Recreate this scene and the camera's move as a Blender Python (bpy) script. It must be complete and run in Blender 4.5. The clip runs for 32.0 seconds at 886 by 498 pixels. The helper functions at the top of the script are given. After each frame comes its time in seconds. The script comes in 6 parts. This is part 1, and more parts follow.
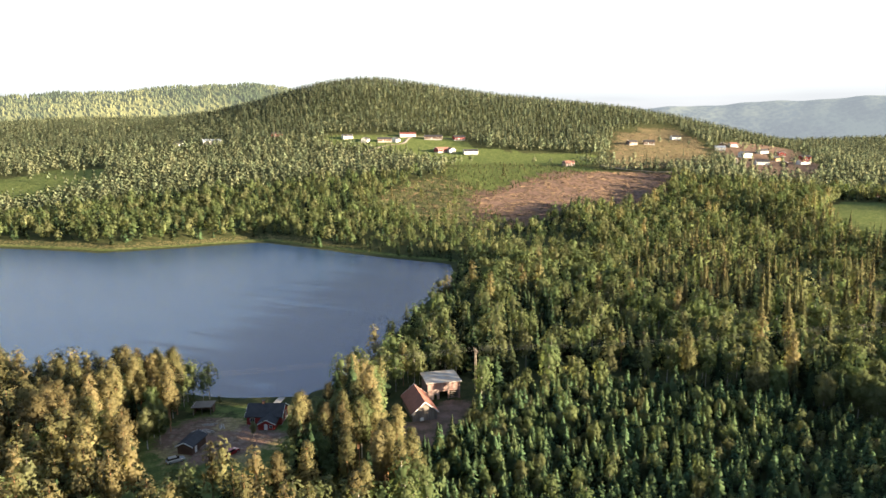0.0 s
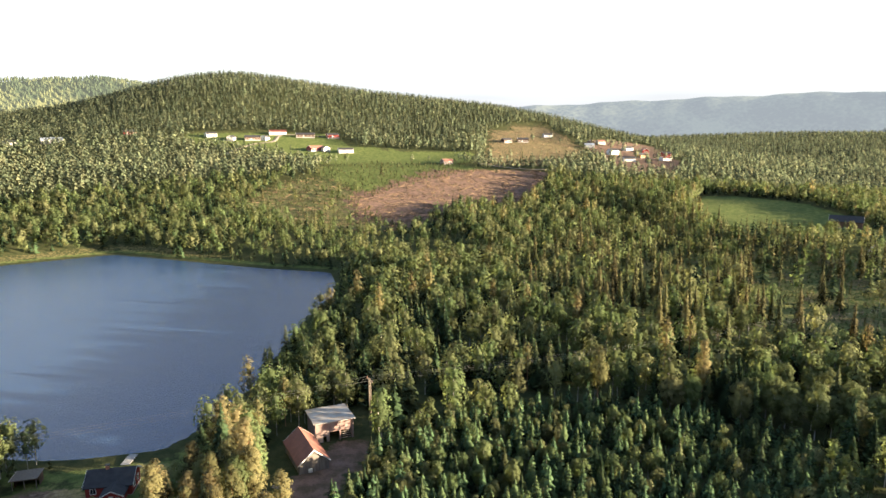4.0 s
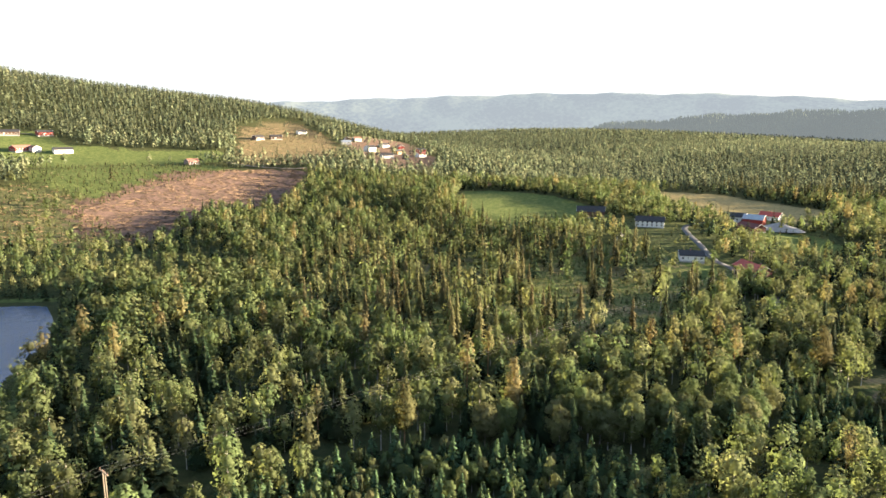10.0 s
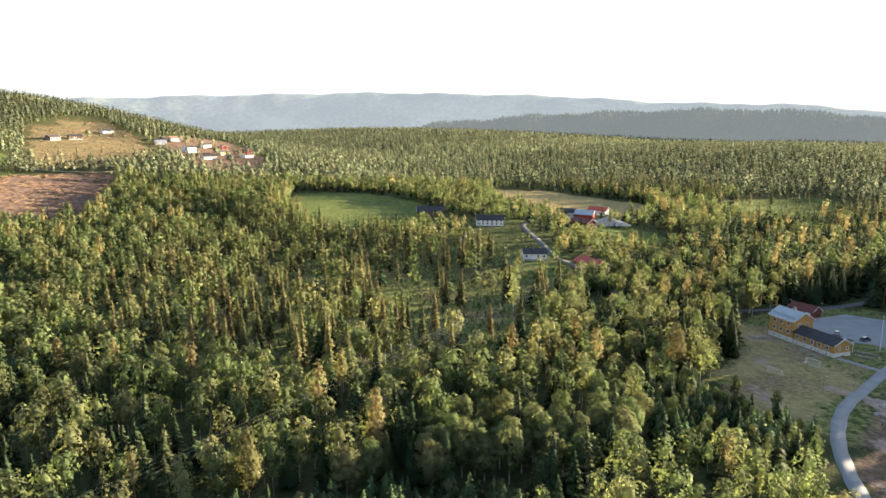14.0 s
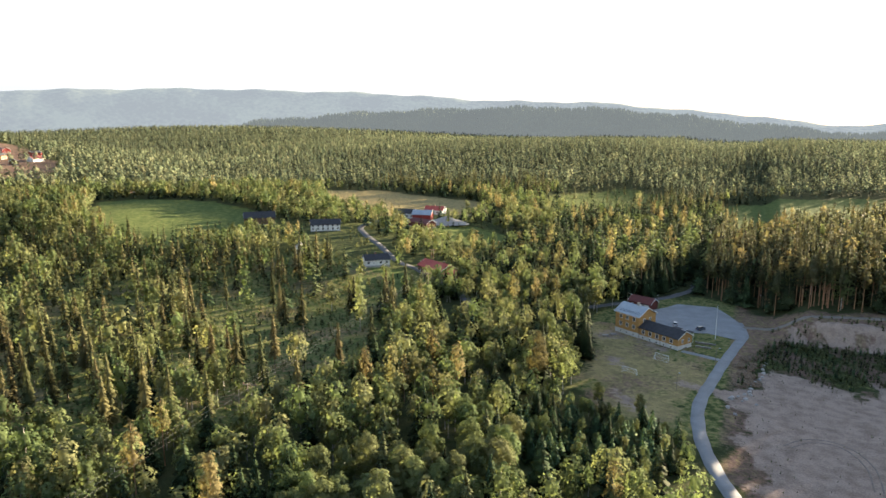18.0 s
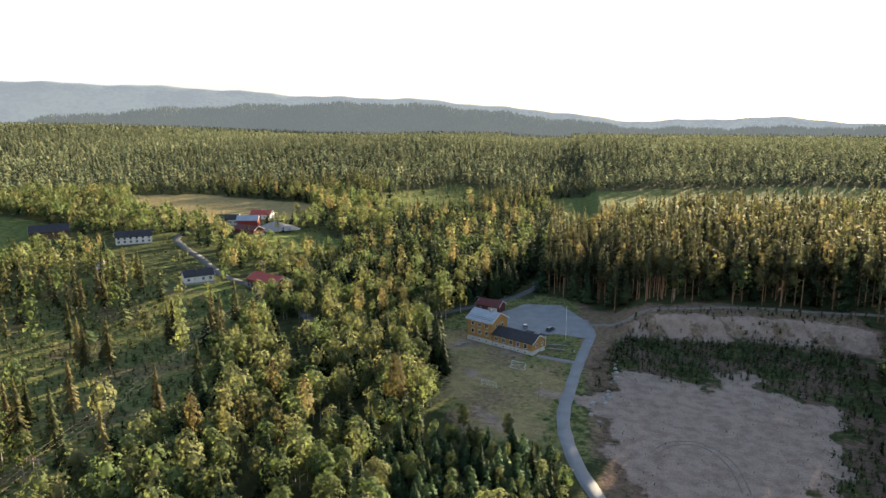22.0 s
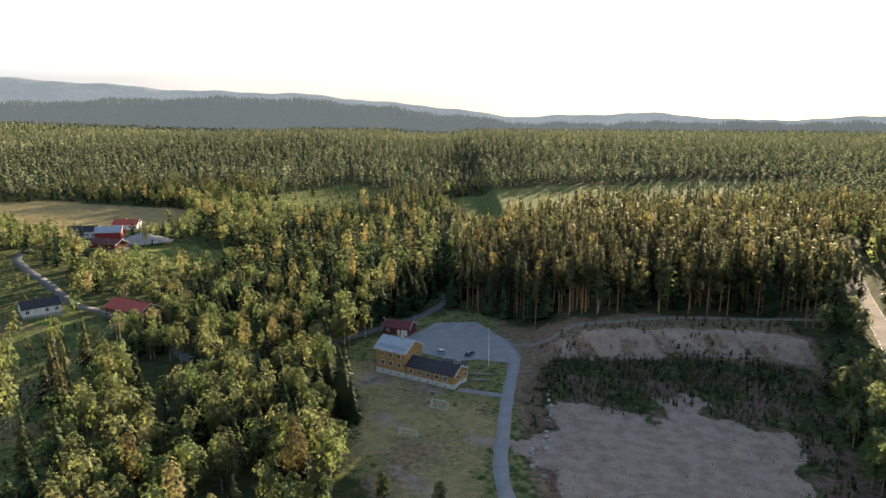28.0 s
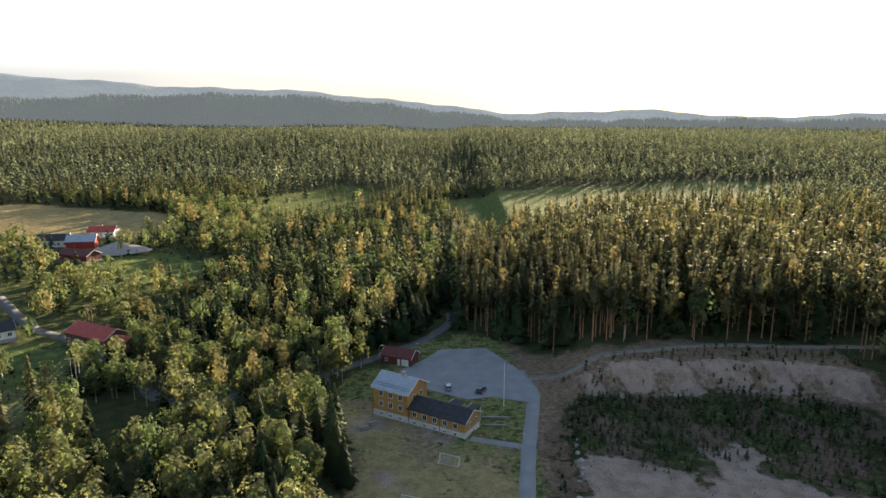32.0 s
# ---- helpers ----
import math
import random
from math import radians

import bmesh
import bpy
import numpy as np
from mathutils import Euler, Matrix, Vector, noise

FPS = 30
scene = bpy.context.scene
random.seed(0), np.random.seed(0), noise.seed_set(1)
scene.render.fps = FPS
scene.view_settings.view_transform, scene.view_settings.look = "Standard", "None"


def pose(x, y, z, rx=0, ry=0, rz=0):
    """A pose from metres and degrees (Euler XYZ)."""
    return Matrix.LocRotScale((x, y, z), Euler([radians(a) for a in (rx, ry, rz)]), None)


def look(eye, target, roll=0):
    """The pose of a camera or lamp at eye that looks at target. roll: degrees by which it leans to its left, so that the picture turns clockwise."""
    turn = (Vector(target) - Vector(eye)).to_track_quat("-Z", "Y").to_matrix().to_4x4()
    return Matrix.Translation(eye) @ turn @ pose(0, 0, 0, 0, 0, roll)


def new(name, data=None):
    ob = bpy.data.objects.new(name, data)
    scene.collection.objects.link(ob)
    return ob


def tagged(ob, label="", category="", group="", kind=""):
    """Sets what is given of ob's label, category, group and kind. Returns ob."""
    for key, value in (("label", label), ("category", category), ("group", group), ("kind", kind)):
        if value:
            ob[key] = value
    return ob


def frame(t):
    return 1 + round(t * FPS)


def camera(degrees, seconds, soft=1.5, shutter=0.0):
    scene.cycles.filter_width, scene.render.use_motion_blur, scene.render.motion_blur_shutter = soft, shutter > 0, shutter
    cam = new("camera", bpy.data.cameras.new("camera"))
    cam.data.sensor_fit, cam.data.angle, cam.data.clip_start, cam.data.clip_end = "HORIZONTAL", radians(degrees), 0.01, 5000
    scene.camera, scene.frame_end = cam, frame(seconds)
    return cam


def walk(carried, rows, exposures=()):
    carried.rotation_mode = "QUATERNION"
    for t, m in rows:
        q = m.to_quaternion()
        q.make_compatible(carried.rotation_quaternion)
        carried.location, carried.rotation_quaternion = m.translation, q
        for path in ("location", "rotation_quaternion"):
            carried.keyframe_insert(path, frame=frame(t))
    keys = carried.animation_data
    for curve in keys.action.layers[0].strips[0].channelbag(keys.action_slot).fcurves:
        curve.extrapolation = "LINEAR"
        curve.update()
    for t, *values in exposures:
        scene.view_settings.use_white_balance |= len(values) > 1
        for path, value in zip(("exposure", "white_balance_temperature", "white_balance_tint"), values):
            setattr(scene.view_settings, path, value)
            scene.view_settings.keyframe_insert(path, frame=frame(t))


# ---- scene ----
cam = camera(67.4, 32.0)
# seconds, place, tilt, roll and heading in degrees
PATH = [
    (0, 124.78, -119.80, 80.71, 79.908, -0.139, 86.121), (0.5, 121.26, -120.28, 80.64, 79.866, -0.125, 84.462),
    (1, 117.71, -120.56, 80.63, 79.830, -0.130, 83.164), (1.5, 114.27, -120.70, 80.70, 79.824, -0.150, 82.133),
    (2, 110.67, -120.80, 80.70, 79.785, -0.164, 81.024), (2.5, 107.27, -120.81, 80.68, 79.771, -0.188, 79.863),
    (3, 103.72, -120.80, 80.63, 79.743, -0.111, 78.520), (3.5, 100.65, -120.75, 80.58, 79.726, -0.085, 76.915),
    (5.5, 87.63, -119.19, 80.09, 79.647, -0.016, 70.224), (6, 84.55, -118.76, 79.94, 79.639, -0.015, 68.465),
    (6.5, 81.61, -118.18, 79.81, 79.643, 0.024, 66.733), (7, 78.62, -117.52, 79.70, 79.605, 0.001, 64.987),
    (7.5, 75.73, -116.90, 79.76, 79.581, -0.008, 63.223), (8, 72.92, -116.16, 79.78, 79.574, 0.014, 61.450),
    (8.5, 69.98, -115.06, 79.77, 79.538, -0.016, 59.707), (9, 67.43, -114.36, 79.95, 79.500, -0.013, 57.900),
    (9.5, 64.83, -113.23, 79.94, 79.466, -0.010, 56.137), (10, 62.11, -112.27, 79.90, 79.451, 0.050, 54.246),
    (10.5, 59.33, -110.85, 79.81, 79.408, 0.028, 52.449), (11, 56.53, -109.62, 79.58, 79.453, 0.188, 50.586),
    (11.5, 53.99, -108.06, 79.59, 79.386, 0.051, 48.791), (12, 51.36, -106.83, 79.44, 79.417, 0.186, 46.928),
    (12.5, 48.73, -105.46, 79.41, 79.416, 0.243, 45.066), (13, 45.98, -103.63, 79.06, 79.422, 0.220, 43.243),
    (13.5, 43.43, -102.14, 78.95, 79.451, 0.255, 41.357), (14, 41.71, -100.51, 79.08, 79.426, 0.166, 39.718),
    (14.5, 39.53, -98.66, 79.11, 79.397, 0.151, 37.914), (16.5, 30.94, -90.69, 79.49, 79.239, 0.086, 30.624),
    (17, 28.79, -88.52, 79.48, 79.234, 0.096, 28.730), (17.5, 26.78, -86.23, 79.41, 79.248, 0.074, 26.844),
    (18, 25.12, -84.14, 79.72, 79.220, -0.040, 24.983), (18.5, 23.50, -81.85, 79.83, 79.173, -0.079, 23.138),
    (19, 21.98, -79.52, 79.95, 79.156, -0.093, 21.333), (19.5, 20.11, -77.24, 80.11, 79.091, -0.079, 19.416),
    (20, 18.90, -74.82, 80.19, 79.072, -0.127, 17.629), (20.5, 17.37, -72.22, 80.30, 79.012, -0.115, 15.742),
    (21, 15.79, -69.79, 80.44, 78.944, -0.105, 13.826), (21.5, 14.41, -67.24, 80.55, 78.892, -0.069, 11.908),
    (22, 13.15, -64.78, 80.41, 78.885, -0.064, 10.010), (22.5, 11.80, -62.26, 80.85, 78.757, -0.046, 8.063),
    (23, 10.70, -59.45, 80.82, 78.715, -0.029, 6.344), (23.5, 9.83, -56.73, 80.72, 78.706, -0.033, 4.623),
    (24, 8.54, -53.98, 80.93, 78.612, 0.025, 2.967), (24.5, 7.66, -51.28, 80.59, 78.707, 0.067, 1.599),
    (25, 6.75, -48.38, 80.68, 78.635, 0.048, 1.071), (25.5, 5.86, -45.68, 80.99, 78.513, 0.165, 0.831),
    (27.5, 3.94, -34.00, 80.79, 78.469, 0.057, 0.430), (28, 3.67, -30.60, 80.65, 78.490, -0.037, 0.396),
    (28.5, 3.43, -26.90, 80.55, 78.496, -0.127, 0.373), (29, 3.07, -23.22, 80.71, 78.400, -0.109, 0.322),
    (29.5, 2.61, -19.68, 80.43, 78.469, -0.089, 0.260), (30, 2.29, -15.83, 80.71, 78.379, -0.075, 0.241),
    (30.5, 1.78, -12.20, 80.85, 78.375, -0.093, 0.187), (31, 1.22, -8.37, 81.21, 78.303, -0.068, 0.122),
    (31.5, 0.59, -4.43, 81.34, 78.302, -0.066, 0.051), (32, 0.00, -0.00, 81.55, 78.220, -0.027, -0.001)]
walk(cam, [(t, pose(x, y, z, 0, 0, yaw) @ pose(0, 0, 0, tilt) @ pose(0, 0, 0, 0, 0, roll))
           for t, x, y, z, tilt, roll, yaw in PATH],
     exposures=[(0, 2.62), (5, 2.74), (10, 2.95), (17, 2.86), (24, 2.5), (32, 2.38)])

# ---- world, sun ----
SUN_AZ, SUN_EL = 26.0, 8.8          # clockwise from +y, above the horizon
world = bpy.data.worlds.new("evening_sky")
scene.world = world
world.use_nodes = True
wn, wl = world.node_tree.nodes, world.node_tree.links
sky = wn.new("ShaderNodeTexSky")
sky.sky_type, sky.sun_disc = 'NISHITA', False
sky.sun_elevation, sky.sun_rotation = radians(SUN_EL), radians(SUN_AZ)
sky.air_density, sky.dust_density = 1.0, 2.0
back = wn["Background"]
back.inputs["Strength"].default_value = 0.015
wl.new(sky.outputs[0], back.inputs["Color"])
# a high thin veil of cloud, brighter than the clear sky
veil = wn.new("ShaderNodeBackground")
veil.inputs["Strength"].default_value = 0.222
tc = wn.new("ShaderNodeTexCoord")
stretch = wn.new("ShaderNodeMapping")
stretch.inputs["Scale"].default_value = (1.2, 1.2, 14.0)
wl.new(tc.outputs["Generated"], stretch.inputs["Vector"])
wisps = wn.new("ShaderNodeTexNoise")
wisps.inputs["Scale"].default_value, wisps.inputs["Detail"].default_value = 2.2, 5.0
wl.new(stretch.outputs[0], wisps.inputs["Vector"])
sep = wn.new("ShaderNodeSeparateXYZ")
wl.new(tc.outputs["Generated"], sep.inputs[0])
lift = wn.new("ShaderNodeMapRange")      # bank of blue-grey cloud low over the horizon
lift.inputs["From Min"].default_value, lift.inputs["From Max"].default_value = 0.045, 0.125
wl.new(sep.outputs["Z"], lift.inputs["Value"])
wadd = wn.new("ShaderNodeMath")
wadd.operation, wadd.use_clamp = 'MULTIPLY_ADD', True
wl.new(wisps.outputs["Fac"], wadd.inputs[0])
wadd.inputs[1].default_value = 0.55
wl.new(lift.outputs[0], wadd.inputs[2])
veil_mix = wn.new("ShaderNodeMix")
veil_mix.data_type = 'RGBA'
veil_mix.inputs["A"].default_value = (0.36, 0.40, 0.50, 1)
veil_mix.inputs["B"].default_value = (0.97, 0.99, 1.0, 1)
wl.new(wadd.outputs[0], veil_mix.inputs["Factor"])
high = wn.new("ShaderNodeMapRange")      # the veil thins out overhead
high.inputs["From Min"].default_value, high.inputs["From Max"].default_value = 0.14, 0.34
wl.new(sep.outputs["Z"], high.inputs["Value"])
thin = wn.new("ShaderNodeMix")
thin.data_type = 'RGBA'
thin.inputs["B"].default_value = (0.172, 0.250, 0.390, 1)
wl.new(high.outputs[0], thin.inputs["Factor"])
wl.new(veil_mix.outputs["Result"], thin.inputs["A"])
wl.new(thin.outputs["Result"], veil.inputs["Color"])
both = wn.new("ShaderNodeAddShader")
wl.new(back.outputs[0], both.inputs[0])
wl.new(veil.outputs[0], both.inputs[1])
wl.new(both.outputs[0], wn["World Output"].inputs["Surface"])

sun_data = bpy.data.lights.new("sun", 'SUN')
sun_data.energy, sun_data.angle, sun_data.color = 5.0, radians(0.6), (1.0, 0.80, 0.55)
sun = new("sun", sun_data)
az, el = radians(SUN_AZ), radians(SUN_EL)
to_sun = Vector((math.sin(az) * math.cos(el), math.cos(az) * math.cos(el), math.sin(el)))
sun.matrix_world = look(to_sun * 300, (0, 0, 0))


# ---- materials ----
def mat(name, color, color2=None, scale=1.0, rough=0.85, metal=0.0, bump=0.0, bump_scale=None, spread=0.0,
        coords="Object", stretch=(1, 1, 1), fine=0.25, spec=0.3):
    """A surface with stains at one size and grain at a smaller one."""
    m = bpy.data.materials.new(name)
    m.use_nodes = True
    n, l = m.node_tree.nodes, m.node_tree.links
    b = n["Principled BSDF"]
    b.inputs["Roughness"].default_value, b.inputs["Metallic"].default_value = rough, metal
    b.inputs["Specular IOR Level"].default_value = spec
    c2 = color2 or tuple(v * 0.7 for v in color)
    t = n.new("ShaderNodeTexCoord")
    mp = n.new("ShaderNodeMapping")
    mp.inputs["Scale"].default_value = stretch
    l.new(t.outputs[coords], mp.inputs["Vector"])
    big, small = n.new("ShaderNodeTexNoise"), n.new("ShaderNodeTexNoise")
    big.inputs["Scale"].default_value, big.inputs["Detail"].default_value = scale, 6.0
    small.inputs["Scale"].default_value, small.inputs["Detail"].default_value = scale * 9, 4.0
    for q in (big, small):
        l.new(mp.outputs[0], q.inputs["Vector"])
    ramp = n.new("ShaderNodeMapRange")
    ramp.inputs["From Min"].default_value, ramp.inputs["From Max"].default_value = 0.35, 0.68
    l.new(big.outputs["Fac"], ramp.inputs["Value"])
    mix = n.new("ShaderNodeMix")
    mix.data_type = 'RGBA'
    mix.inputs["A"].default_value, mix.inputs["B"].default_value = (*color, 1), (*c2, 1)
    l.new(ramp.outputs[0], mix.inputs["Factor"])
    hsv = n.new("ShaderNodeHueSaturation")
    val = n.new("ShaderNodeMapRange")
    val.inputs["To Min"].default_value, val.inputs["To Max"].default_value = 1 - fine, 1 + fine
    l.new(small.outputs["Fac"], val.inputs["Value"])
    last = val.outputs[0]
    if spread:
        info = n.new("ShaderNodeObjectInfo")
        r = n.new("ShaderNodeMapRange")
        r.inputs["To Min"].default_value, r.inputs["To Max"].default_value = 1 - spread, 1 + spread
        l.new(info.outputs["Random"], r.inputs["Value"])
        mul = n.new("ShaderNodeMath")
        mul.operation = 'MULTIPLY'
        l.new(last, mul.inputs[0]), l.new(r.outputs[0], mul.inputs[1])
        last = mul.outputs[0]
    l.new(last, hsv.inputs["Value"])
    l.new(mix.outputs["Result"], hsv.inputs["Color"])
    l.new(hsv.outputs[0], b.inputs["Base Color"])
    if bump:
        bp, bn = n.new("ShaderNodeBump"), n.new("ShaderNodeTexNoise")
        bn.inputs["Scale"].default_value, bn.inputs["Detail"].default_value = bump_scale or scale * 6, 5.0
        l.new(mp.outputs[0], bn.inputs["Vector"])
        bp.inputs["Strength"].default_value, bp.inputs["Distance"].default_value = bump, 0.2
        l.new(bn.outputs["Fac"], bp.inputs["Height"])
        l.new(bp.outputs[0], b.inputs["Normal"])
    return m


def leaves(name, color, color2, color3, through_light=0.35, rough=0.7, uneven=0.13, soft=True, gaps=0.22):
    """Foliage: tint goes from tree to tree, value from clump to clump; part of the light passes through."""
    m = bpy.data.materials.new(name)
    m.use_nodes = True
    n, l = m.node_tree.nodes, m.node_tree.links
    b = n["Principled BSDF"]
    b.inputs["Roughness"].default_value = rough
    b.inputs["Specular IOR Level"].default_value = 0.02
    info, geo, at = n.new("ShaderNodeObjectInfo"), n.new("ShaderNodeNewGeometry"), n.new("ShaderNodeAttribute")
    at.attribute_name = "tint"
    add = n.new("ShaderNodeMath")
    add.operation = 'ADD'
    l.new(info.outputs["Random"], add.inputs[0]), l.new(at.outputs["Fac"], add.inputs[1])
    fr = n.new("ShaderNodeMath")
    fr.operation = 'FRACT'
    l.new(add.outputs[0], fr.inputs[0])
    ramp = n.new("ShaderNodeValToRGB")
    e = ramp.color_ramp.elements
    e[0].color, e[1].color = (*color, 1), (*color3, 1)
    mid = e.new(0.5)
    mid.color = (*color2, 1)
    l.new(fr.outputs[0], ramp.inputs["Fac"])
    val = n.new("ShaderNodeMapRange")
    val.inputs["To Min"].default_value, val.inputs["To Max"].default_value = 1 - uneven, 1 + uneven
    l.new(geo.outputs["Random Per Island"], val.inputs["Value"])
    own = n.new("ShaderNodeMath")                 # some trees are darker than others
    own.operation = 'MULTIPLY'
    own.inputs[1].default_value = 7.31
    l.new(fr.outputs[0], own.inputs[0])
    own_fr, age, both_ = n.new("ShaderNodeMath"), n.new("ShaderNodeMapRange"), n.new("ShaderNodeMath")
    own_fr.operation, both_.operation = 'FRACT', 'MULTIPLY'
    l.new(own.outputs[0], own_fr.inputs[0]), l.new(own_fr.outputs[0], age.inputs["Value"])
    age.inputs["To Min"].default_value, age.inputs["To Max"].default_value = 0.66, 1.22
    l.new(age.outputs[0], both_.inputs[0]), l.new(val.outputs[0], both_.inputs[1])
    hsv = n.new("ShaderNodeHueSaturation")
    l.new(ramp.outputs["Color"], hsv.inputs["Color"]), l.new(both_.outputs[0], hsv.inputs["Value"])
    l.new(hsv.outputs[0], b.inputs["Base Color"])
    tr = n.new("ShaderNodeBsdfTranslucent")       # light that has passed a leaf is yellower
    yellow = n.new("ShaderNodeMix")
    yellow.data_type, yellow.blend_type = 'RGBA', 'MULTIPLY'
    yellow.inputs["Factor"].default_value = 1.0
    yellow.inputs["B"].default_value = (1.25, 1.22, 0.86, 1)
    l.new(hsv.outputs[0], yellow.inputs["A"])
    l.new(yellow.outputs["Result"], tr.inputs["Color"])
    if soft:                                      # a crown is shaded as one rounded mass of tufts
        sn, vt = n.new("ShaderNodeAttribute"), n.new("ShaderNodeVectorTransform")
        sn.attribute_name = "soft_normal"
        vt.vector_type, vt.convert_from, vt.convert_to = 'NORMAL', 'OBJECT', 'WORLD'
        l.new(sn.outputs["Vector"], vt.inputs[0])
        l.new(vt.outputs[0], b.inputs["Normal"]), l.new(vt.outputs[0], tr.inputs["Normal"])
    mx = n.new("ShaderNodeMixShader")
    mx.inputs["Fac"].default_value = through_light
    l.new(b.outputs[0], mx.inputs[1]), l.new(tr.outputs[0], mx.inputs[2])
    airy = n.new("ShaderNodeMixShader")            # gaps between the leaves of a clump
    airy.inputs["Fac"].default_value = gaps
    l.new(mx.outputs[0], airy.inputs[1]), l.new(n.new("ShaderNodeBsdfTransparent").outputs[0], airy.inputs[2])
    l.new(airy.outputs[0] if gaps else mx.outputs[0], n["Material Output"].inputs["Surface"])
    return m


M_BIRCH = leaves("birch_leaves", (0.140, 0.200, 0.088), (0.183, 0.224, 0.102), (0.236, 0.245, 0.126), 0.54)
M_SPRUCE = leaves("spruce_needles", (0.030, 0.054, 0.028), (0.044, 0.068, 0.033), (0.072, 0.082, 0.040), 0.10, gaps=0.2)
M_THIN = leaves("thin_spruce_needles", (0.074, 0.088, 0.042), (0.100, 0.102, 0.048), (0.142, 0.122, 0.062), 0.25)
M_PINE = leaves("pine_needles", (0.196, 0.200, 0.096), (0.236, 0.216, 0.106), (0.280, 0.236, 0.124), 0.50, gaps=0.35)
M_TALL = leaves("tall_pine_needles", (0.092, 0.108, 0.060), (0.116, 0.122, 0.066), (0.144, 0.138, 0.076), 0.30)
M_YOUNG = leaves("young_needles", (0.064, 0.114, 0.060), (0.082, 0.132, 0.064), (0.108, 0.148, 0.068), 0.22)
M_BUSH = leaves("bush_leaves", (0.104, 0.128, 0.062), (0.130, 0.146, 0.070), (0.156, 0.162, 0.090), 0.40)
# far foliage: greyer and bluer, with a little haze put into the colour
M_FARB = leaves("hazed_far_birch_leaves", (0.104, 0.136, 0.082), (0.130, 0.154, 0.090), (0.158, 0.166, 0.098), 0.06, 0.9, 0.14, gaps=0.2)
M_FAR = leaves("hazed_far_needles", (0.058, 0.078, 0.052), (0.074, 0.090, 0.056), (0.096, 0.104, 0.062), 0.03, 0.9, 0.14, gaps=0.2)
M_BARK = mat("grey_bark", (0.16, 0.13, 0.10), (0.09, 0.075, 0.06), 3.0, 0.95, stretch=(1, 1, 0.3))
M_PALE = mat("birch_bark", (0.55, 0.52, 0.46), (0.16, 0.14, 0.12), 2.5, 0.9, stretch=(1, 1, 0.6))
M_PBARK = mat("pine_bark", (0.36, 0.19, 0.10), (0.20, 0.12, 0.08), 2.5, 0.95, stretch=(1, 1, 0.3))

# ---- helpers ----
def smooth(a, b, v):
    u = np.clip((np.asarray(v, float) - a) / (b - a), 0, 1)
    return u * u * (3 - 2 * u)


def bell(x, y, cx, cy, sx, sy):
    return np.exp(-0.5 * (((x - cx) / sx) ** 2 + ((y - cy) / sy) ** 2))


def inside(x, y, poly):
    """Signed distance in metres to a closed outline, positive inside."""
    x, y = np.asarray(x, float), np.asarray(y, float)
    best, odd = np.full(x.shape, 1e18), np.zeros(x.shape, bool)
    for (ax, ay), (bx, by) in zip(poly, poly[1:] + poly[:1]):
        dx, dy = bx - ax, by - ay
        u = np.clip(((x - ax) * dx + (y - ay) * dy) / (dx * dx + dy * dy + 1e-9), 0, 1)
        best = np.minimum(best, (x - ax - u * dx) ** 2 + (y - ay - u * dy) ** 2)
        if ay != by:
            odd ^= ((ay > y) != (by > y)) & (x < (bx - ax) * (y - ay) / (by - ay) + ax)
    return np.where(odd, 1, -1) * np.sqrt(best)


def off_line(x, y, line):
    """Distance in metres to an open line."""
    best = np.full(np.shape(x), 1e18)
    for (ax, ay), (bx, by) in zip(line, line[1:]):
        dx, dy = bx - ax, by - ay
        u = np.clip(((x - ax) * dx + (y - ay) * dy) / (dx * dx + dy * dy + 1e-9), 0, 1)
        best = np.minimum(best, (x - ax - u * dx) ** 2 + (y - ay - u * dy) ** 2)
    return np.sqrt(best)


def wave(x, y, size, seed=0.0):
    """Cheap smooth noise, about -1 to 1."""
    a, b = x / size + seed * 7.3, y / size - seed * 3.1
    return (np.sin(a * 1.7 + 1.3 * np.sin(b * 1.1)) + np.sin(b * 2.1 + 1.7 * np.sin(a * 0.9 + 2.0)) +
            0.6 * np.sin(a * 4.3 + b * 3.1 + seed)) / 2.6


# ---- the plan ----
LAKE_Z = -2.7
LAKE = [(-119, -290), (-92, -235), (-80, -190), (-75, -172), (-75, -150), (-92, -135), (-122, -124), (-152, -116),
        (-190, -105), (-232, -88), (-262, -84), (-290, -84), (-313, -124), (-353, -177), (-386, -222), (-362, -285),
        (-349, -327), (-362, -363), (-378, -420), (-370, -560), (-230, -620), (-140, -470)]
SOIL = [(-641, 64), (-634, 140), (-626, 204), (-560, 166), (-519, 137), (-478, 105), (-487, 46), (-440, 10), (-400, -22), (-473, -53), (-536, -45), (-577, -4)]       # the clear-cut
CUT_GREEN = [(-640, -75), (-530, -30), (-584, 42), (-640, 125), (-690, 110), (-690, 50), (-710, 0), (-685, -61)]
CUT_LOW = [(-600, -105), (-520, -150), (-470, -128), (-430, -100), (-392, -58), (-400, -15), (-530, -40), (-570, -30), (-615, -70)]
MEADOW = [(-812, -160), (-775, -110), (-715, -70), (-690, 0), (-696, 53), (-705, 125), (-775, 159), (-800, 60), (-812, 0), (-880, -30), (-905, -100), (-900, -220), (-850, -230)]
HILL_CUT = [(-960, 234), (-1040, 315), (-1060, 380), (-846, 339), (-762, 319), (-652, 222), (-660, 146), (-676, 132), (-780, 165), (-812, 182)]
TOWN = [(-600, 285), (-590, 345), (-640, 390), (-690, 430), (-780, 450), (-900, 530), (-960, 470), (-850, 350), (-780, 322)]
